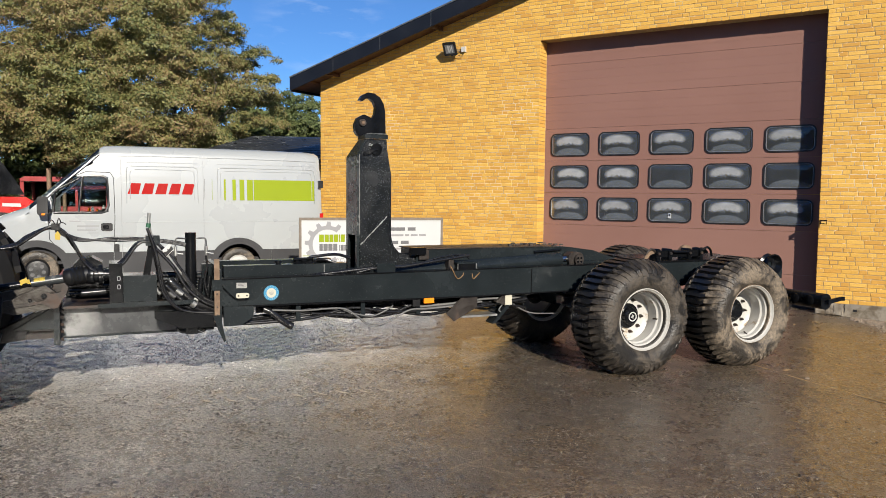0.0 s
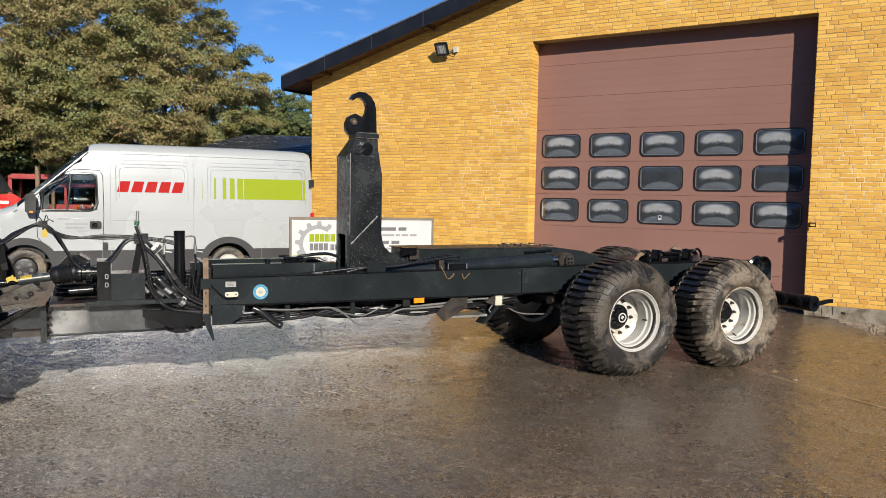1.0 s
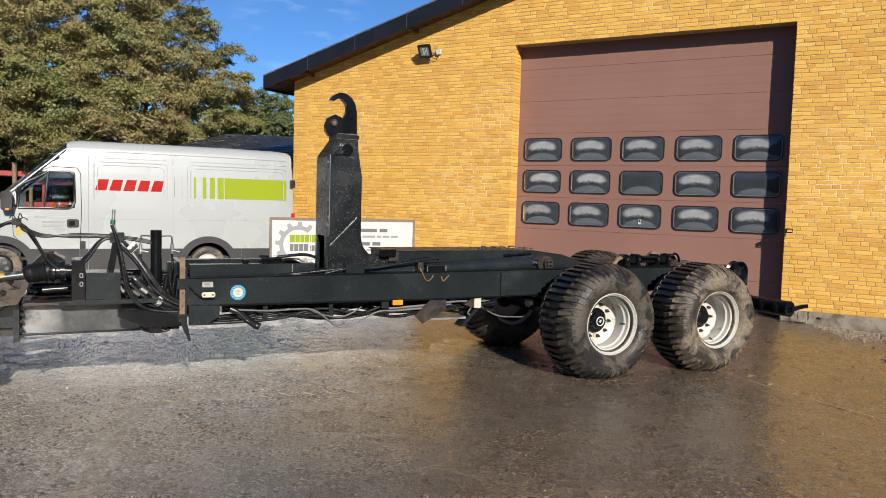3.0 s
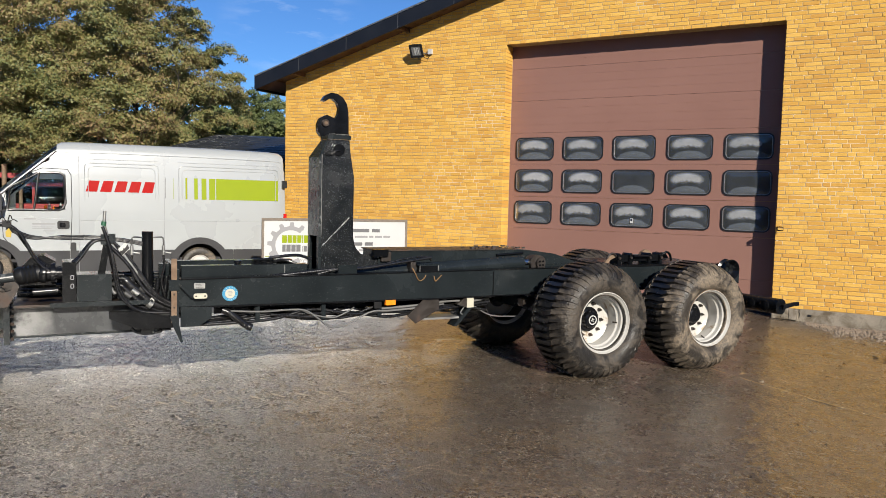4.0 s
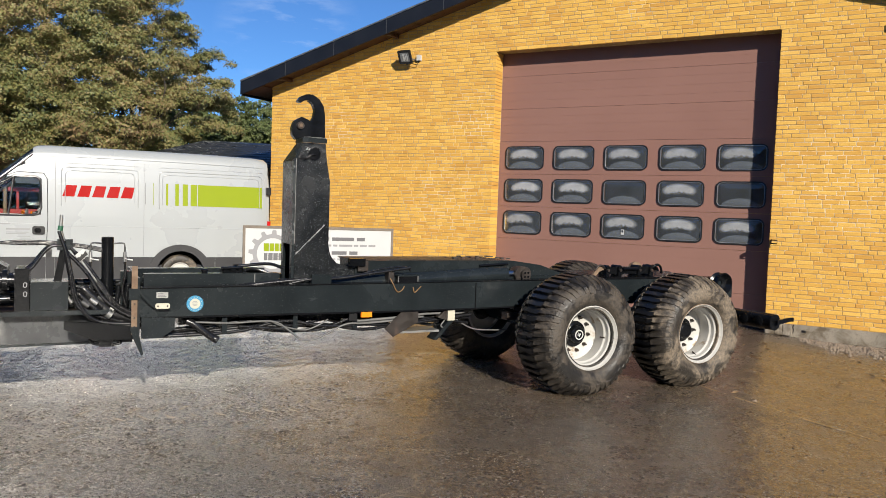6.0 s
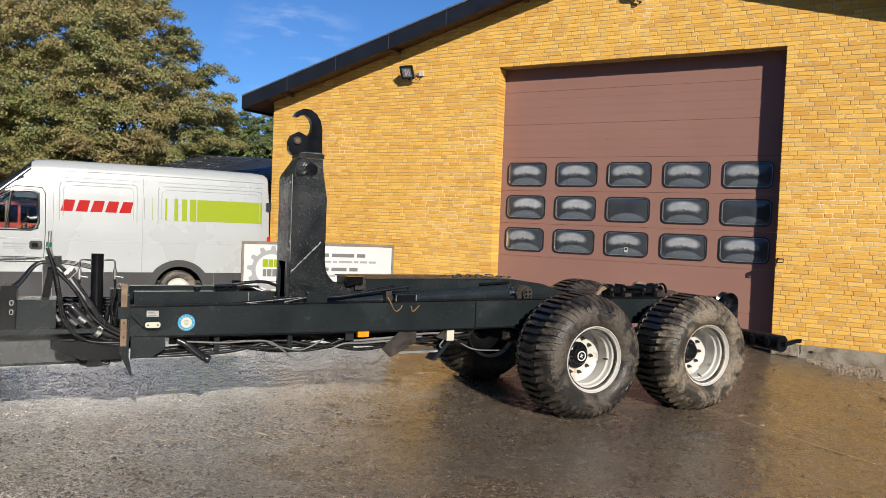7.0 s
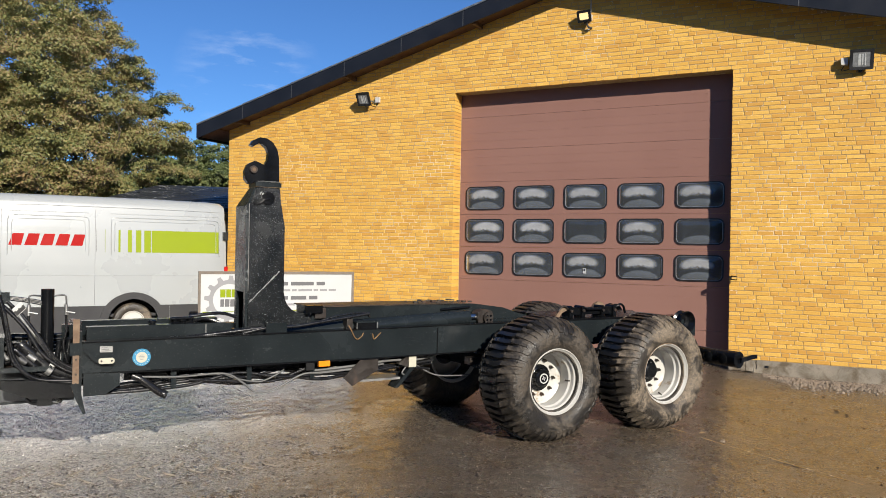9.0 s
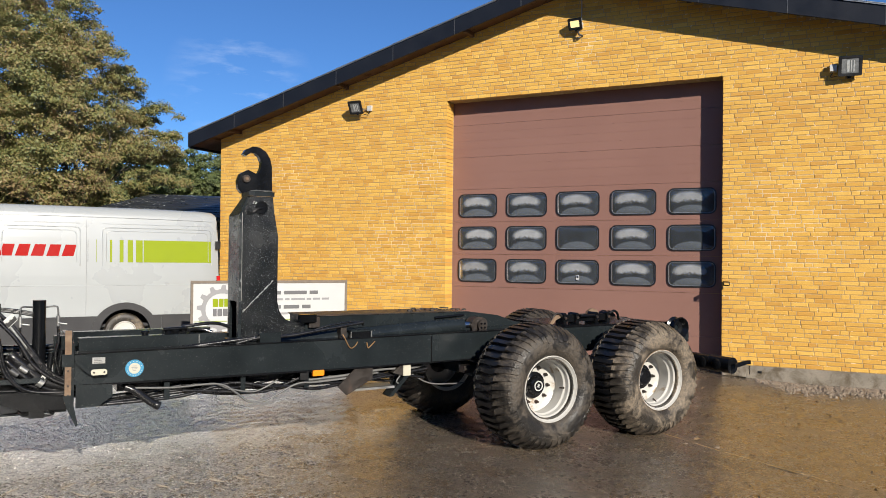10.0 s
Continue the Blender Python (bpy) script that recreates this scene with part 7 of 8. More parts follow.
solid("hitch_frame", M_STEEL_B, (-6.0, -5.9, 0.8, 1.6, 0.5, 1.35), parent=tractor)


# ---- red machines behind the van ----
M_DARKGLASS = glass("dark tinted glass", (0.25, 0.30, 0.28), 0.02)

def cab_machine(m, L, W, H, label, mat):
    t = thing("farm_machine", label, "tractor", m)
    b = B()
    slab(b, [(0, 0.5), (L, 0.5), (L, H * 0.64), (0, H * 0.64)], "y", 0, W)
    part("body", b, mat, t, bevel=0.05)
    b = B()
    slab(b, [(0.1, H - 0.13), (L * 0.96, H - 0.13), (L, H - 0.05), (L * 0.9, H), (0.2, H), (0.08, H - 0.06)], "y", -0.04, W + 0.04)
    part("cab_roof", b, mat, t, bevel=0.03)
    for k in range(4):
        x = 0.1 + k * (L - 0.24) / 3
        for y in (0.0, W - 0.1):
            b = B()
            box(b, x - 0.02, x + 0.07, y, y + 0.1, H * 0.64, H - 0.13)
            part("cab_pillar", b, mat, t)
    for y in (0.03, W - 0.05):
        b = B()
        box(b, 0.15, L - 0.1, y, y + 0.012, H * 0.55, H - 0.16)
        part("cab_window", b, M_DARKGLASS, t)
    b = B()
    tube(b, [(L * 0.24, -0.15, H * 0.45), (L * 0.24, -0.15, H + 0.22)], 0.06, 14)
    part("exhaust", b, M_RUST, t, "rusty exhaust stack")
    for x in (0.45, L - 0.55):
        w = new("wheel")
        w.parent, w.matrix_basis = t, Matrix.Translation((x, 0.1, 0.5))
        b = B()
        lathe(b, [(0.26, -0.15), (0.45, -0.17), (0.5, -0.1), (0.5, 0.1), (0.45, 0.17), (0.26, 0.15)], (0, 0, 0), 32, closed=True)
        part("tyre", b, M_TYRE, w)
        b = B()
        lathe(b, [(0.27, -0.1), (0.05, -0.08), (0.05, 0.05), (0.27, 0.1)], (0, 0, 0), 24, closed=True)
        part("rim", b, M_RIM, w)
    return t


cab_machine(Matrix.Translation((-14.56, -1.96, 0)) @ pose(0, 0, 0, 0, 0, 50), 3.4, 1.6, 2.15, "red farm machine with a glazed cab and rusty exhaust", M_REDPAINT)
front = thing("combine_harvester", "red machine with a dark curved windscreen and green trim", "harvester", Matrix.Translation((-10.82, -5.43, 0)) @ pose(0, 0, 0, 0, 0, 62))
plate("body", [(-2.0, 0.6), (1.65, 0.6), (1.75, 0.9), (1.70, 1.45), (1.45, 1.62), (-2.0, 1.66)], 0.0, 1.8, M_REDBRIGHT, front, 0.05)
plate("grille", [(0.9, 0.8), (1.5, 0.8), (1.5, 1.25), (0.9, 1.30)], -0.02, -0.002, M_BLACKPLASTIC, front, 0.01)
plate("badge", [(1.0, 1.42), (1.35, 1.41), (1.35, 1.48), (1.0, 1.49)], -0.012, -0.002, M_WHITEP, front, 0.0, "small white badge")
cabin = plate("cabin", [(-1.5, 1.67), (1.42, 1.67), (1.25, 2.0), (0.95, 2.45), (0.5, 2.8), (-1.5, 2.85)], 0.15, 1.65, M_STEEL_B, front, 0.06, "dark glazed cabin")
plate("trim", [(0.1, 2.35), (0.85, 2.25), (0.65, 2.5), (0.1, 2.65)], 0.13, 0.148, M_GREEN, cabin, 0.0, "green trim panel")
for x in (-1.2, 1.1):
    w = new("wheel")
    w.parent, w.matrix_basis = front, Matrix.Translation((x, 0.05, 0.5))
    b = B()
    lathe(b, [(0.26, -0.15), (0.45, -0.17), (0.5, -0.1), (0.5, 0.1), (0.45, 0.17), (0.26, 0.15)], (0, 0, 0), 32, closed=True)
    part("tyre", b, M_TYRE, w)
    b = B()
    lathe(b, [(0.27, -0.1), (0.05, -0.08), (0.05, 0.05), (0.27, 0.1)], (0, 0, 0), 24, closed=True)
    part("rim", b, M_RIM, w)

# ---- shed behind the van ----
shed = thing("shed", "low shed with a dark speckled roof behind the van", "shed", Matrix.Translation((-9.9, 2.1, 0)) @ pose(0, 0, 0, 0, 0, 45))
b = B()
box(b, -1.1, 4.2, -1.4, 2.3, -0.2, 2.6)
part("wall", b, M_PLINTH, shed)
b = B()
rv = [b.verts.new(q) for q in ((-1.7, -1.75, 2.70), (4.5, -1.75, 2.70), (4.5, 2.65, 2.50), (-1.7, 2.65, 2.50), (0.1, 0.0, 3.38), (4.5, 0.0, 3.40), (-1.7, -1.75, 2.62), (4.5, -1.75, 2.62), (4.5, 2.65, 2.42), (-1.7, 2.65, 2.42))]
for f in ((0, 1, 5, 4), (1, 2, 5), (2, 3, 4, 5), (3, 0, 4), (0, 6, 7, 1), (1, 7, 8, 2), (2, 8, 9, 3), (3, 9, 6, 0), (6, 9, 8, 7)):
    b.faces.new([rv[i] for i in f])
shed_roof = part("roof", b, M_DARKROOF, shed, "dark tiled roof with pale flecks")
rr = random.Random(9)
verts, faces = [], []
for k in range(700):
    y = rr.uniform(-1.7, -0.02)
    x = rr.uniform(-1.6 + (y + 1.75), 4.4)
    zz, s_ = 2.70 + (y + 1.75) * 0.389 + 0.006, rr.uniform(0.012, 0.03)
    n0 = len(verts)
    verts += [(x, y, zz), (x + s_, y + 0.01, zz + 0.004), (x + s_ * 0.6, y + s_, zz + s_ * 0.39), (x - s_ * 0.4, y + s_ * 0.6, zz + s_ * 0.24)]
    faces.append((n0, n0 + 1, n0 + 2, n0 + 3))
tagged(raw_part("pale_flecks", verts, faces, M_WHITEP, shed_roof), kind="stuff")
for k in range(9):
    y = -1.72 + 0.19 * k
    tube_z = 2.70 + (y + 1.75) * 0.389 + 0.004
    part("tile_lap", tube(B(), [(-1.65 + (y + 1.75), y, tube_z), (4.45, y, tube_z)], 0.010, 6), M_DARKROOF, shed_roof)


# ---- trees ----
def branch(bm, rng, p, d, length, r, depth, tips):
    pts, rs, q, dd = [], [], Vector(p), Vector(d).normalized()
    n = 5
    for k in range(n + 1):
        pts.append(q.copy())
        rs.append(r * (1 - 0.55 * k / n))
        dd = (dd + Vector((rng.uniform(-1, 1), rng.uniform(-1, 1), rng.uniform(-0.4, 0.9))) * 0.16).normalized()
        q = q + dd * (length / n)
    tube(bm, pts, rs, 7 if depth < 2 else 5)
    if depth >= 3:
        tips.append(pts[-1])
        return
    for k in range(3 if depth < 2 else 2):
        a = rng.uniform(0, 2 * math.pi)
        nd = (dd * 0.9 + Vector((math.cos(a), math.sin(a), rng.uniform(0.0, 0.5))) * rng.uniform(0.5, 0.95)).normalized()
        branch(bm, rng, pts[-1 - (k % 2)], nd, length * rng.uniform(0.55, 0.78), r * 0.45, depth + 1, tips)


def tree(loc, height, clumps, leaves, leaf, seed, mat, label, tuft_share=26.0, kind_name="tree"):
    """A trunk with limbs, and a crown of leaves gathered in uneven clumps (x, y, z, radius), in the world."""
    rng, nr = random.Random(seed), np.random.default_rng(seed)
    t = thing(kind_name, label, kind_name, Matrix.Translation(loc), "trees behind the yard" if kind_name == "tree" else "")
    b, tips = B(), []
    tube(b, [(0, 0, -0.3), (0.03, 0.02, height * 0.12), (0.0, 0.05, height * 0.26)], [0.42 * height / 11, 0.30 * height / 11, 0.25 * height / 11], 12)
    for k in range(6):
        a = k * 1.05 + rng.uniform(-0.3, 0.3)
        branch(b, rng, (0, 0.03, height * (0.16 + 0.02 * k)), (math.cos(a), math.sin(a), 0.9 + 0.3 * (k % 2)), height * 0.215, 0.17 * height / 11, 0, tips)
    part("trunk", b, M_BARK, t)
    # leaves sit in flat tufts at the ends of twigs, thick on the sunny top and outside, open beneath
    vol = np.array([c[3] ** 2.0 for c in clumps])
    counts = (leaves * vol / vol.sum()).astype(int)
    pos, outs = [], []
    for (cx, cy, cz, cr), n in zip(clumps, counts):
        tufts = max(9, int(cr * cr * tuft_share))
        c0 = nr.normal(size=(tufts, 3))
        c0 /= np.linalg.norm(c0, axis=1)[:, None]
        away = c0.copy()
        c0 *= (nr.uniform(0.15, 1.0, tufts) ** 0.5)[:, None] * cr
        c0[:, 2] *= 0.9
        wide = nr.uniform(0.12, 0.30, tufts) * min(1.0, 0.6 + cr * 0.35)
        share = wide ** 2
        which = nr.choice(tufts, n, p=share / share.sum())
        off = nr.normal(size=(n, 3))
        off /= np.linalg.norm(off, axis=1)[:, None]
        off *= (nr.uniform(0.1, 1.0, n) ** 0.5)[:, None]
        off += nr.normal(size=(n, 3)) * 0.13
        off[:, 2] = np.where(off[:, 2] < -0.25, -off[:, 2] * 0.5, off[:, 2])
        outs.append(off * np.array([0.7, 0.7, 1.3]) + away[which] * 0.55)
        off[:, 2] = off[:, 2] * 0.80 - 0.20 * (off[:, 0] ** 2 + off[:, 1] ** 2)
        pos.append(c0[which] + off * wide[which][:, None] * 1.5 + np.array([cx, cy, cz]))
    pos = np.concatenate(pos) - np.array(loc)
    n = len(pos)
    face = np.concatenate(outs) + nr.normal(size=(n, 3)) * 0.75
    face /= np.linalg.norm(face, axis=1)[:, None]
    ax = np.cross(face, nr.normal(size=(n, 3)))
    ax /= np.linalg.norm(ax, axis=1)[:, None]
    bx = np.cross(ax, face)
    bx /= np.linalg.norm(bx, axis=1)[:, None]
    sz = (leaf * nr.uniform(0.6, 1.3, n))[:, None]
    v = np.stack([pos - ax * sz, pos + bx * sz * 0.62, pos + ax * sz, pos - bx * sz * 0.62], 1).reshape(-1, 3)
    f = np.arange(4 * n).reshape(-1, 4)
    me = bpy.data.meshes.new("crown")
    me.vertices.add(4 * n)
    me.vertices.foreach_set("co", v.ravel())
    me.loops.add(4 * n)
    me.loops.foreach_set("vertex_index", f.ravel())
    me.polygons.add(n)
    me.polygons.foreach_set("loop_start", np.arange(0, 4 * n, 4))
    me.update(calc_edges=True)
    me.materials.append(mat)
    cr_ = new("crown", me)
    cr_.parent = t
    tagged(cr_, "crown of many small leaves", kind="stuff")
    return t


MAPLE = [(-13.34, 0.9, 8.5, 1.35), (-12.75, 1.9, 8.2, 1.0), (-14.97, 0.8, 8.2, 1.5), (-16.75, -0.1, 8.0, 1.6), (-11.93, 1.91, 7.0, 1.0), (-11.8, 2.9, 6.85, 0.65), (-12.43, 0.65, 6.45, 1.25),
         (-13.7, -0.25, 6.3, 1.4), (-15.4, -1.05, 6.2, 1.5), (-11.7, 3.2, 6.0, 0.7), (-11.34, 1.49, 5.5, 1.05), (-11.82, 0.31, 5.2, 1.15), (-12.73, -0.58, 5.0, 1.2), (-14.0, -1.25, 4.8, 1.25), (-11.63, 4.1, 5.7, 0.62), (-11.9, 4.5, 5.1, 0.55), (-12.0, 5.0, 4.4, 0.6),
         (-11.4, 3.8, 4.8, 0.6), (-11.16, 2.25, 4.3, 0.95), (-11.24, 0.65, 4.0, 1.05), (-11.8, -0.42, 3.8, 1.1), (-12.9, -1.3, 3.65, 1.15), (-14.46, -1.8, 3.8, 1.2), (-11.4, 3.25, 3.75, 0.6),
         (-11.27, 1.65, 3.3, 0.7), (-11.4, 0.25, 3.05, 0.75), (-12.06, -0.66, 2.9, 0.75), (-13.0, -1.4, 2.9, 0.75), (-15.5, 3.6, 7.0, 1.7), (-16.87, 2.58, 5.3, 1.9), (-14.9, 4.7, 5.3, 1.3), (-18.4, 1.6, 6.6, 1.8)]
tree((-13.4, 1.0, 0), 9.0, [(x, y, zz, r * 1.12) for x, y, zz, r in MAPLE], 430000, 0.033, 5, M_LEAF, "large maple with olive and brown autumn leaves")
tree((-14.1, 7.6, 0), 4.6, [(-13.99, 7.5, 5.3, 0.4), (-13.85, 7.75, 4.8, 0.55), (-14.2, 7.45, 4.6, 0.55), (-13.6, 8.05, 4.25, 0.5), (-14.05, 7.65, 4.0, 0.65), (-14.5, 7.2, 4.0, 0.65), (-14.6, 9.85, 4.7, 0.5), (-14.5, 9.9, 4.2, 0.6)], 16000, 0.04, 12, M_LEAF2, "slender pale green tree beside the shed", 9.0)
LEFT = [(-19.5, -2.5, 7.0, 2.4), (-18.5, -1.0, 4.6, 2.2), (-19.0, -4.5, 5.5, 2.4), (-18.0, -5.5, 3.2, 1.9), (-19.5, -1.5, 9.0, 1.8), (-17.0, -2.8, 3.0, 1.6), (-20.5, -6.5, 7.5, 2.2)]
HEDGE = [(-22.5 + 0.55 * k, -9.0 + 1.35 * k, 1.5 + 0.3 * math.sin(k * 2.1), 1.5 + 0.25 * math.sin(k * 3.3)) for k in range(15)]
HEDGE += [(x - 0.8, y, 3.7 + 0.8 * math.sin(y), r + 0.3) for x, y, zz, r in HEDGE] + [(x - 0.3, y + 0.7, 2.9, r) for x, y, zz, r in HEDGE]
tree((-19.5, -1.5, 0), 5.4, HEDGE, 170000, 0.085, 14, M_LEAF2, "overgrown leafy hedge behind the parked machines", 26.0, "hedge")
tree((-19.0, -2.8, 0), 9.5, LEFT, 150000, 0.046, 8, M_LEAF, "broad maple turning brown beside the yard")
tree((-21.3, 16.6, 0), 6.5, [(-21.3, 16.7, 6.6, 0.95), (-20.6, 17.6, 5.9, 1.0), (-21.8, 16.3, 5.0, 1.25), (-20.9, 17.2, 5.2, 0.9), (-22.6, 15.6, 4.4, 1.3), (-21.0, 17.0, 4.0, 1.2), (-23.5, 15.0, 4.6, 1.4)], 30000, 0.05, 11, M_LEAF2, "small green tree beyond the shed roof")

# woods across the yard, behind the camera
wr = np.random.default_rng(21)
n = 26000
ang = wr.uniform(-math.pi * 0.98, math.pi * 0.12, n)
rad = 36 + wr.normal(size=n) * 2.5
hgt = (8.4 + 1.6 * np.sin(ang * 9) + 1.2 * np.sin(ang * 23 + 1)) * wr.uniform(0, 1, n) ** 0.7
c0 = np.stack([rad * np.cos(ang), -8 + rad * np.sin(ang), hgt], 1)
a_ = wr.normal(size=(n, 3)) * 0.5
b_ = wr.normal(size=(n, 3)) * 0.5
v = np.stack([c0 - a_, c0 + b_, c0 + a_, c0 - b_], 1).reshape(-1, 3)
me = bpy.data.meshes.new("far_woods")
me.from_pydata(v.tolist(), [], np.arange(4 * n).reshape(-1, 4).tolist())
me.materials.append(M_LEAF2)
tagged(new("far_woods", me), "dark belt of trees across the yard", "trees", kind="stuff")

# ---- gravel strip, stones and leaves on the ground ----
gr = np.random.default_rng(2)


def scatter(name, spots, size, mat, label, category, flat=0.6):
    """Many small five-sided lumps lying at the given spots."""
    p, ring = np.array(spots), 5
    n = len(p)
    sz = size * gr.uniform(0.5, 1.5, (n, 1))
    a0 = gr.uniform(0, 6.3, (n, 1))
    k = np.arange(ring)[None, :]
    rows = []
    for shift, lo, hi, top in ((0.0, 0.7, 1.1, False), (0.3, 0.4, 0.75, True)):
        ang, r = a0 + 2 * math.pi * (k + shift) / ring, sz * gr.uniform(lo, hi, (n, ring))
        zz = (sz * flat * gr.uniform(0.7, 1.2, (n, ring)) if top else np.full((n, ring), -0.002)) - ground_drop(p[:, :1], p[:, 1:])
        rows.append(np.stack([p[:, :1] + r * np.cos(ang), p[:, 1:] + r * np.sin(ang), zz], -1))
    verts = np.concatenate(rows, 1).reshape(-1, 3)
    base = (np.arange(n) * 2 * ring)[:, None]
    quads = np.concatenate([np.stack([base[:, 0] + i, base[:, 0] + (i + 1) % ring, base[:, 0] + ring + (i + 1) % ring, base[:, 0] + ring + i], 1) for i in range(ring)])
    tops = base + ring + np.arange(ring)[None, :]
    return tagged(raw_part(name, verts.tolist(), quads.tolist() + tops.tolist(), mat), label, category, kind="stuff")


spots = [(x, -0.05 - abs(gr.normal()) * (0.30 + 0.10 * math.sin(x * 2.3)) * min(1.0, (x - 5.2) * 1.6) - 0.12) for x in gr.uniform(5.35, 10.2, 3600)]
scatter("gravel", [q for q in spots if q[1] > -1.2], 0.021, M_GRAVEL, "strip of pale gravel along the plinth", "gravel", 0.8)
scatter("pebbles", [(gr.uniform(-6, 9), gr.uniform(-12, -0.4)) for _ in range(2200)], 0.006, M_GRAVEL, "scattered small pale stones", "stones")
scatter("dark_crumbs", [(gr.uniform(-8, 3.5), gr.uniform(-10.5, -4)) for _ in range(600)], 0.0065, M_SOIL, "scattered dark crumbs of soil", "soil", 0.4)
scatter("soil_specks", [(gr.uniform(3.6, 9.5), gr.uniform(-9.5, -0.9)) for _ in range(450)], 0.008, M_SOIL, "dark specks of soil on the wet asphalt", "soil", 0.5)
scatter("grit", [(gr.uniform(2.0, 9.5), gr.uniform(-10.5, -0.9)) for _ in range(700)], 0.0045, M_PALEGRIT, "pale grit on the wet asphalt", "stones", 0.6)
M_STONES = bpy.data.materials.new("loose grit stones")
M_STONES.use_nodes = True
nt_ = M_STONES.node_tree
cr0 = nt_.nodes.new("ShaderNodeValToRGB")
cr0.color_ramp.elements[0].color, cr0.color_ramp.elements[1].color = (0.022, 0.021, 0.022, 1), (0.74, 0.71, 0.66, 1)
for pos_, c_ in ((0.07, (0.05, 0.048, 0.048, 1)), (0.16, (0.30, 0.285, 0.27, 1)), (0.6, (0.52, 0.49, 0.455, 1))):
    e_ = cr0.color_ramp.elements.new(pos_)
    e_.color = c_
link(nt_, nt_.nodes.new("ShaderNodeNewGeometry").outputs["Random Per Island"], cr0.inputs["Fac"])
link(nt_, cr0.outputs["Color"], nt_.nodes["Principled BSDF"].inputs["Base Color"])
nt_.nodes["Principled BSDF"].inputs["Roughness"].default_value = 0.45
loose_spots = []
while len(loose_spots) < 24000:
    x, y = gr.uniform(-9, 3.0), gr.uniform(-10.5, -3.0)
    far_side = -0.829 * x + 0.559 * y + gr.normal() * 0.45
    if far_side > -5.0 and x + 0.45 * (y + 8) + gr.normal() * 0.5 < 1.9:
        loose_spots.append((x, y))
scatter("loose_grit", loose_spots, 0.0058, M_STONES, "loose pale and dark grit beyond the trailer", "grit", 0.6)
M_BUMPS = bpy.data.materials.new("asphalt chippings")
M_BUMPS.use_nodes = True
nt_ = M_BUMPS.node_tree
cr0 = nt_.nodes.new("ShaderNodeValToRGB")
cr0.color_ramp.elements[0].color, cr0.color_ramp.elements[1].color = (0.05, 0.04, 0.03, 1), (0.30, 0.265, 0.22, 1)
for pos_, c_ in ((0.3, (0.10, 0.08, 0.06, 1)), (0.75, (0.20, 0.17, 0.13, 1))):
    e_ = cr0.color_ramp.elements.new(pos_)
    e_.color = c_
link(nt_, nt_.nodes.new("ShaderNodeNewGeometry").outputs["Random Per Island"], cr0.inputs["Fac"])
link(nt_, cr0.outputs["Color"], nt_.nodes["Principled BSDF"].inputs["Base Color"])
nt_.nodes["Principled BSDF"].inputs["Roughness"].default_value = 0.3
near_spots = np.stack([gr.uniform(-3.5, 7.5, 14000), gr.uniform(-11.6, -5.6, 14000)], 1)
scatter("chippings", near_spots, 0.0036, M_BUMPS, "fine chippings standing out of the wet asphalt", "chippings", 0.8)
# chevron print of a tractor tyre pressed in the crust
M_PRINT = material("pale crust", (0.42, 0.36, 0.28), 0.5, var=0.4, scale=30, bump=0.4, dirt=(0.12, 0.10, 0.08), dirt_amount=0.5, dirt_scale=30)
tk, tr_ = B(), random.Random(23)
td = Vector((0.659, 0.752, 0))
tn = Vector((-0.752, 0.659, 0))
for k in range(22):
    c_ = Vector((0.75, -9.12, 0.005)) + td * (0.095 * k) + tn * tr_.uniform(-0.015, 0.015)
    if tr_.random() < 0.18:
        continue
    sg = 1 if k % 2 else -1
    bow = [c_ + tn * (sg * (0.02 + 0.17 * f)) + td * (0.10 * f * f - 0.02) + Vector((tr_.uniform(-0.006, 0.006), tr_.uniform(-0.006, 0.006), 0)) for f in (0, 0.25, 0.5, 0.75, 1.0)]
    tube(tk, bow, [0.003, tr_.uniform(0.005, 0.009), tr_.uniform(0.006, 0.010), tr_.uniform(0.004, 0.008), 0.002], 6)
tagged(part("tyre_track", tk, M_PRINT), "faint chevron tyre track in the wet crust", "track", kind="stuff")
lv, lf = [], []
for x, y in [(5.0, -1.94), (5.98, -1.42), (6.07, -1.49), (6.16, -1.52), (6.28, -2.47), (6.57, -2.91), (5.94, -3.34), (6.4, -1.3), (5.7, -1.2), (7.0, -1.6)] + [(gr.uniform(4.5, 9.5), gr.uniform(-5, -0.8)) for _ in range(26)]:
    a, s_ = gr.uniform(0, 6.3), gr.uniform(0.02, 0.05)
    n0 = len(lv)
    c_, d_ = math.cos(a) * s_, math.sin(a) * s_
    g_ = -float(ground_drop(x, y))
    lv += [(x - c_, y - d_, g_ + 0.004), (x - d_ * 0.5, y + c_ * 0.5, g_ + 0.012 + gr.uniform(0, 0.012)), (x + c_, y + d_, g_ + 0.006 + gr.uniform(0, 0.015)), (x + d_ * 0.5, y - c_ * 0.5, g_ + 0.010), (x, y, g_ + 0.002)]
    lf += [(n0, n0 + 1, n0 + 4), (n0 + 1, n0 + 2, n0 + 4), (n0 + 2, n0 + 3, n0 + 4), (n0 + 3, n0, n0 + 4)]
tagged(raw_part("fallen_leaves", lv, lf, material("dry leaf", (0.24, 0.16, 0.08), 0.6, var=0.4, scale=3)), "curled dry brown leaves on the asphalt", "leaves", kind="stuff")
seam = [(4.6, -4.5), (4.96, -4.73), (5.29, -4.95), (5.66, -5.14), (6.05, -5.36), (6.4, -5.6)]
tagged(part("asphalt_seam", tube(B(), [(x, y, -0.002 - float(ground_drop(x, y))) for x, y in seam], [0.003, 0.005, 0.007, 0.007, 0.006, 0.003], 6), M_MORTAR), "thin raised seam across the asphalt", "seam", kind="structure")
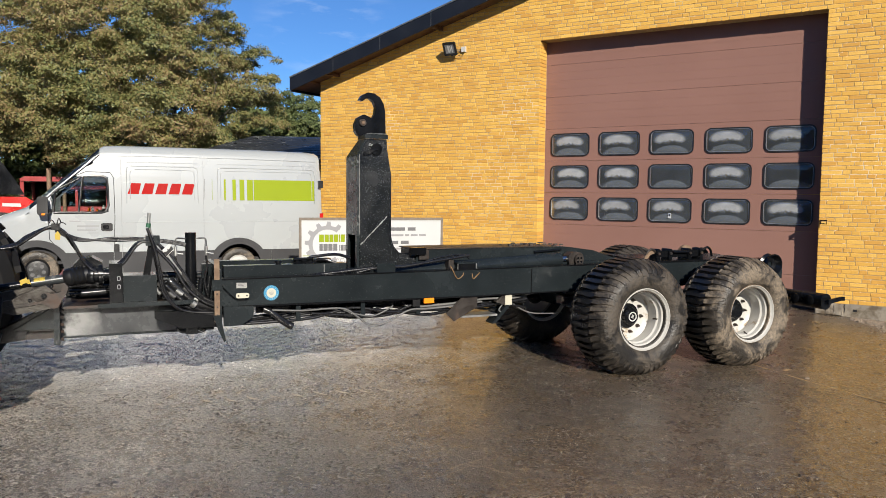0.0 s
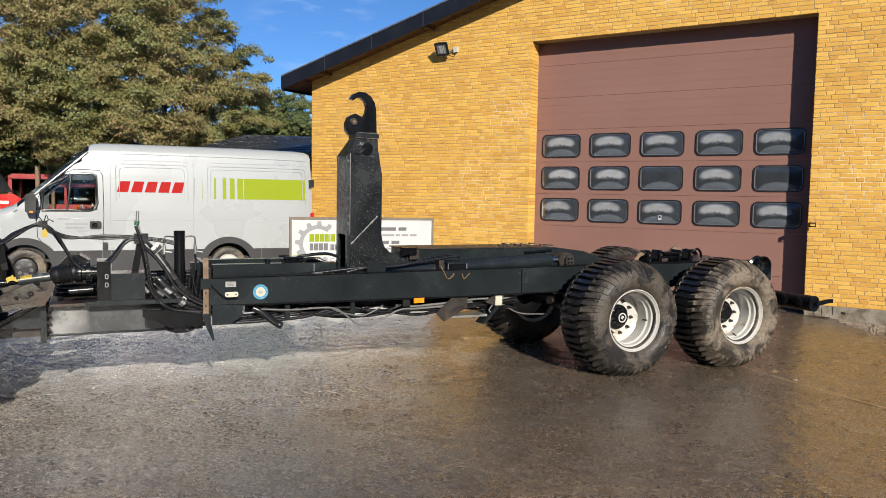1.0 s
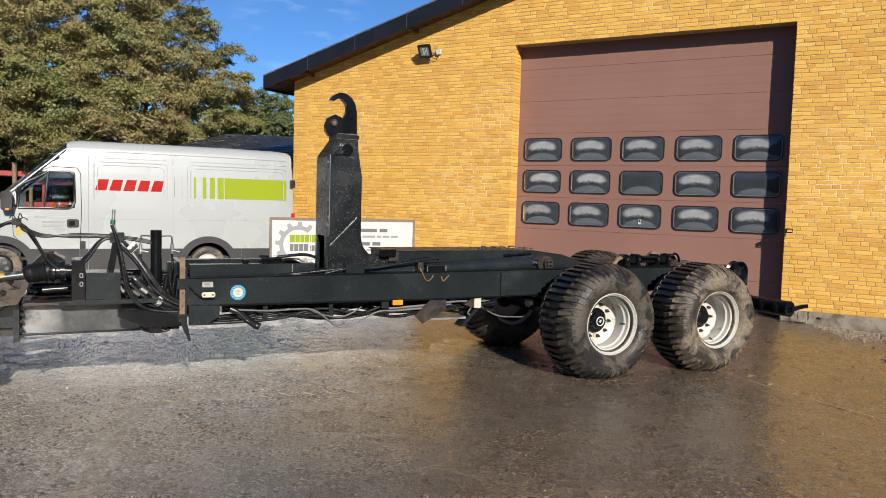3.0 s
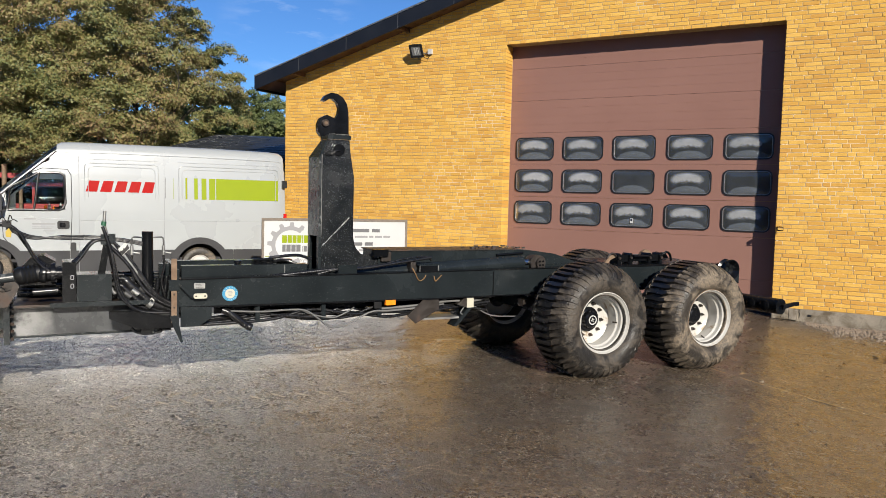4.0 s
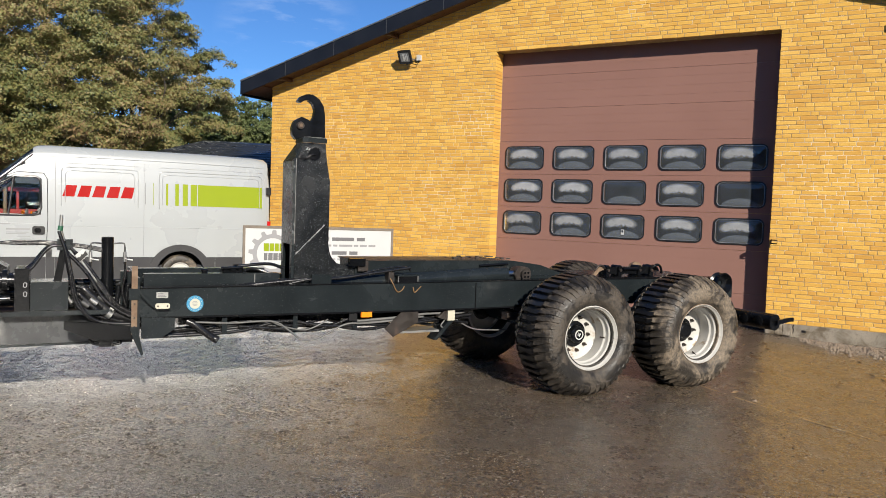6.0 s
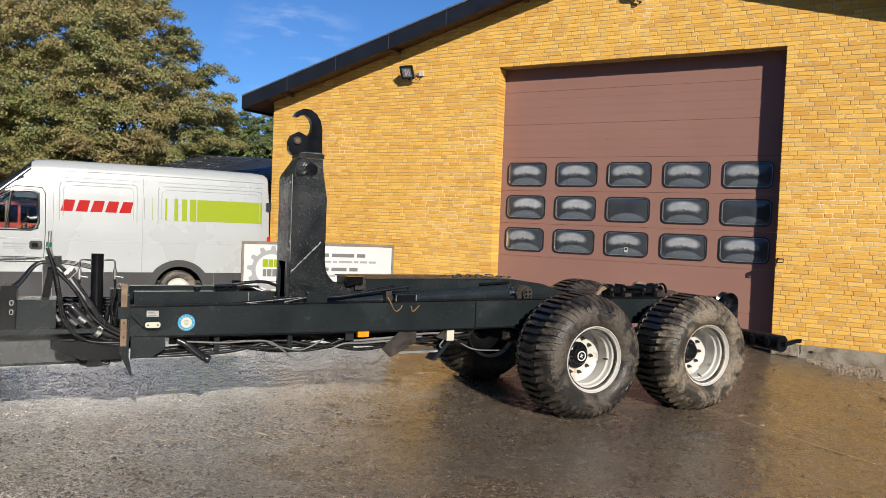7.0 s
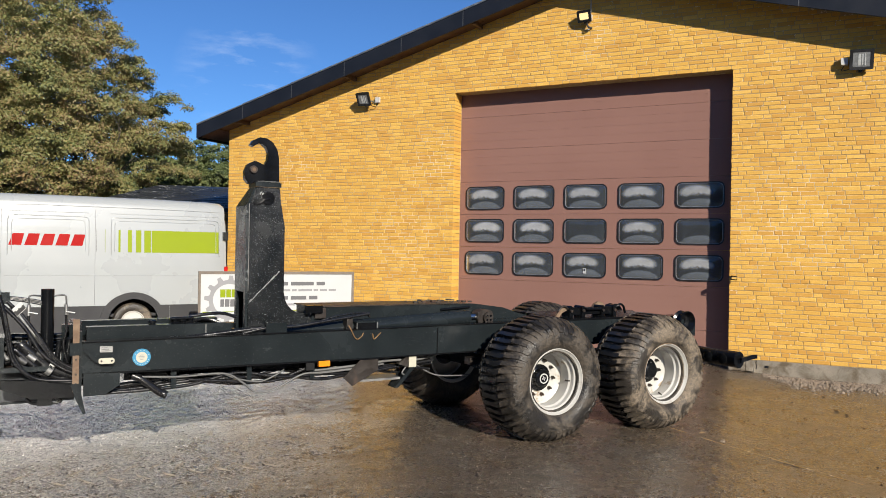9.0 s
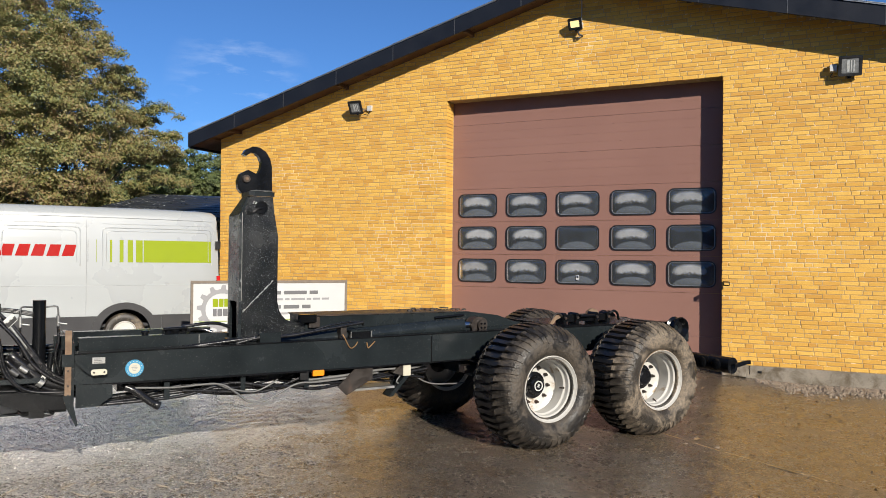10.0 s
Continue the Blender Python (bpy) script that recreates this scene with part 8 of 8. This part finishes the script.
st_ = thing("stone", "single pale stone lying on the asphalt", "stone", Matrix.Translation((5.25, -4.88, -float(ground_drop(5.25, -4.88)))))
b = B()
bmesh.ops.create_icosphere(b, subdivisions=2, radius=0.022)
for v_ in b.verts:
    v_.co = Vector((v_.co.x * 1.3, v_.co.y * 0.8, v_.co.z * 0.6 + 0.016)) + noise.noise_vector(v_.co * 30) * 0.006
part("rock", b, M_GRAVEL, st_)

# ---- bricks of the front wall, last ----
br = random.Random(17)
STR, HEAD, JOINT = 0.228, 0.108, 0.0112
BH = COURSE - JOINT


def brick_shape(w, d, x0=0.0, y=0.0, z0=0.0):
    """Corners of one slightly crooked brick."""
    c = 0.004
    e = [br.uniform(-0.0045, 0.0045) for _ in range(4)]
    g = [br.uniform(-0.003, 0.003) for _ in range(4)]
    f = [br.uniform(0.0, 0.002) for _ in range(4)]
    vs = ((0, d, 0), (w, d, 0), (w, d, BH), (0, d, BH), (g[0], c, e[0]), (w + g[1], c, e[1]), (w + g[2], c, BH + e[2]), (g[3], c, BH + e[3]),
          (c + g[0], f[0], c + e[0]), (w - c + g[1], f[1], c + e[1]), (w - c + g[2], f[2], BH - c + e[2]), (c + g[3], f[3], BH - c + e[3]))
    return [(x0 + vx, y + vy, z0 + vz) for vx, vy, vz in vs]


BRICK_FACES = ((0, 1, 5, 4), (1, 2, 6, 5), (2, 3, 7, 6), (3, 0, 4, 7), (4, 5, 9, 8), (5, 6, 10, 9), (6, 7, 11, 10), (7, 4, 8, 11), (8, 9, 10, 11))


def brick_mesh(w, d):
    me = bpy.data.meshes.new("brick")
    me.from_pydata(brick_shape(w, d), [], BRICK_FACES)
    me.materials.append(M_BRICK_P)
    return me


shared = {}
verts, faces = [], []
pieces = 0


def lay(x0, x1, z0, deep):
    """One brick: near the door's right side an object of its own, elsewhere joined."""
    global pieces
    w = x1 - x0
    y = br.uniform(-0.004, 0.0)
    if DX1 <= x0 < DX1 + 1.35 and z0 < 4.5 and pieces < 300:
        key = (round(w, 3), deep, br.randrange(5))
        if key not in shared:
            shared[key] = brick_mesh(w, deep)
        ob = new("brick", shared[key])
        ob.parent, ob.location = wall_front, (x0, y, z0)
        pieces += 1
        return
    n0 = len(verts)
    verts.extend(brick_shape(w, deep, x0, y, z0))
    faces.extend(tuple(n0 + k for k in f) for f in BRICK_FACES)


row, z = 0, BASE + JOINT * 0.5
while z < roofline(PEAKX) + 0.14:
    spans = [(WX0, DX0), (DX1, WX1)] if z + BH < DZ + 0.02 else [(WX0, WX1)]
    shift = (row % 2) * 0.30 + ((row // 2) % 4) * 0.06 + 0.01 * (row % 3)
    for xa, xb in spans:
        x, k = xa - (shift % 0.60), 0
        while x < xb:
            w = HEAD if k % 3 == 2 else STR
            x0, x1 = max(x, xa), min(x + w, xb)
            if x1 - xa < 0.06:
                x += w + JOINT
                k += 1
                continue
            if x0 - xa < 0.06 + JOINT:
                x0 = xa
            if xb - x1 < 0.06 + JOINT:
                x1 = xb
                x += 1.0
            edge = (abs(x0 - xa) < 1e-6 and xa == DX1) or (abs(x1 - xb) < 1e-6 and xb == DX0) or x0 == WX0
            if x1 - x0 > 0.03 and z + BH < roofline(x0) + 0.135 and z + BH < roofline(x1) + 0.135:
                lay(x0, x1, z, 0.29 if edge else 0.03)
            x += w + JOINT
            k += 1
    z += COURSE
    row += 1
ob = raw_part("bricks", verts, faces, M_BRICK_S, wall_front)
tagged(ob, "yellow ochre bricks in rows", kind="stuff")
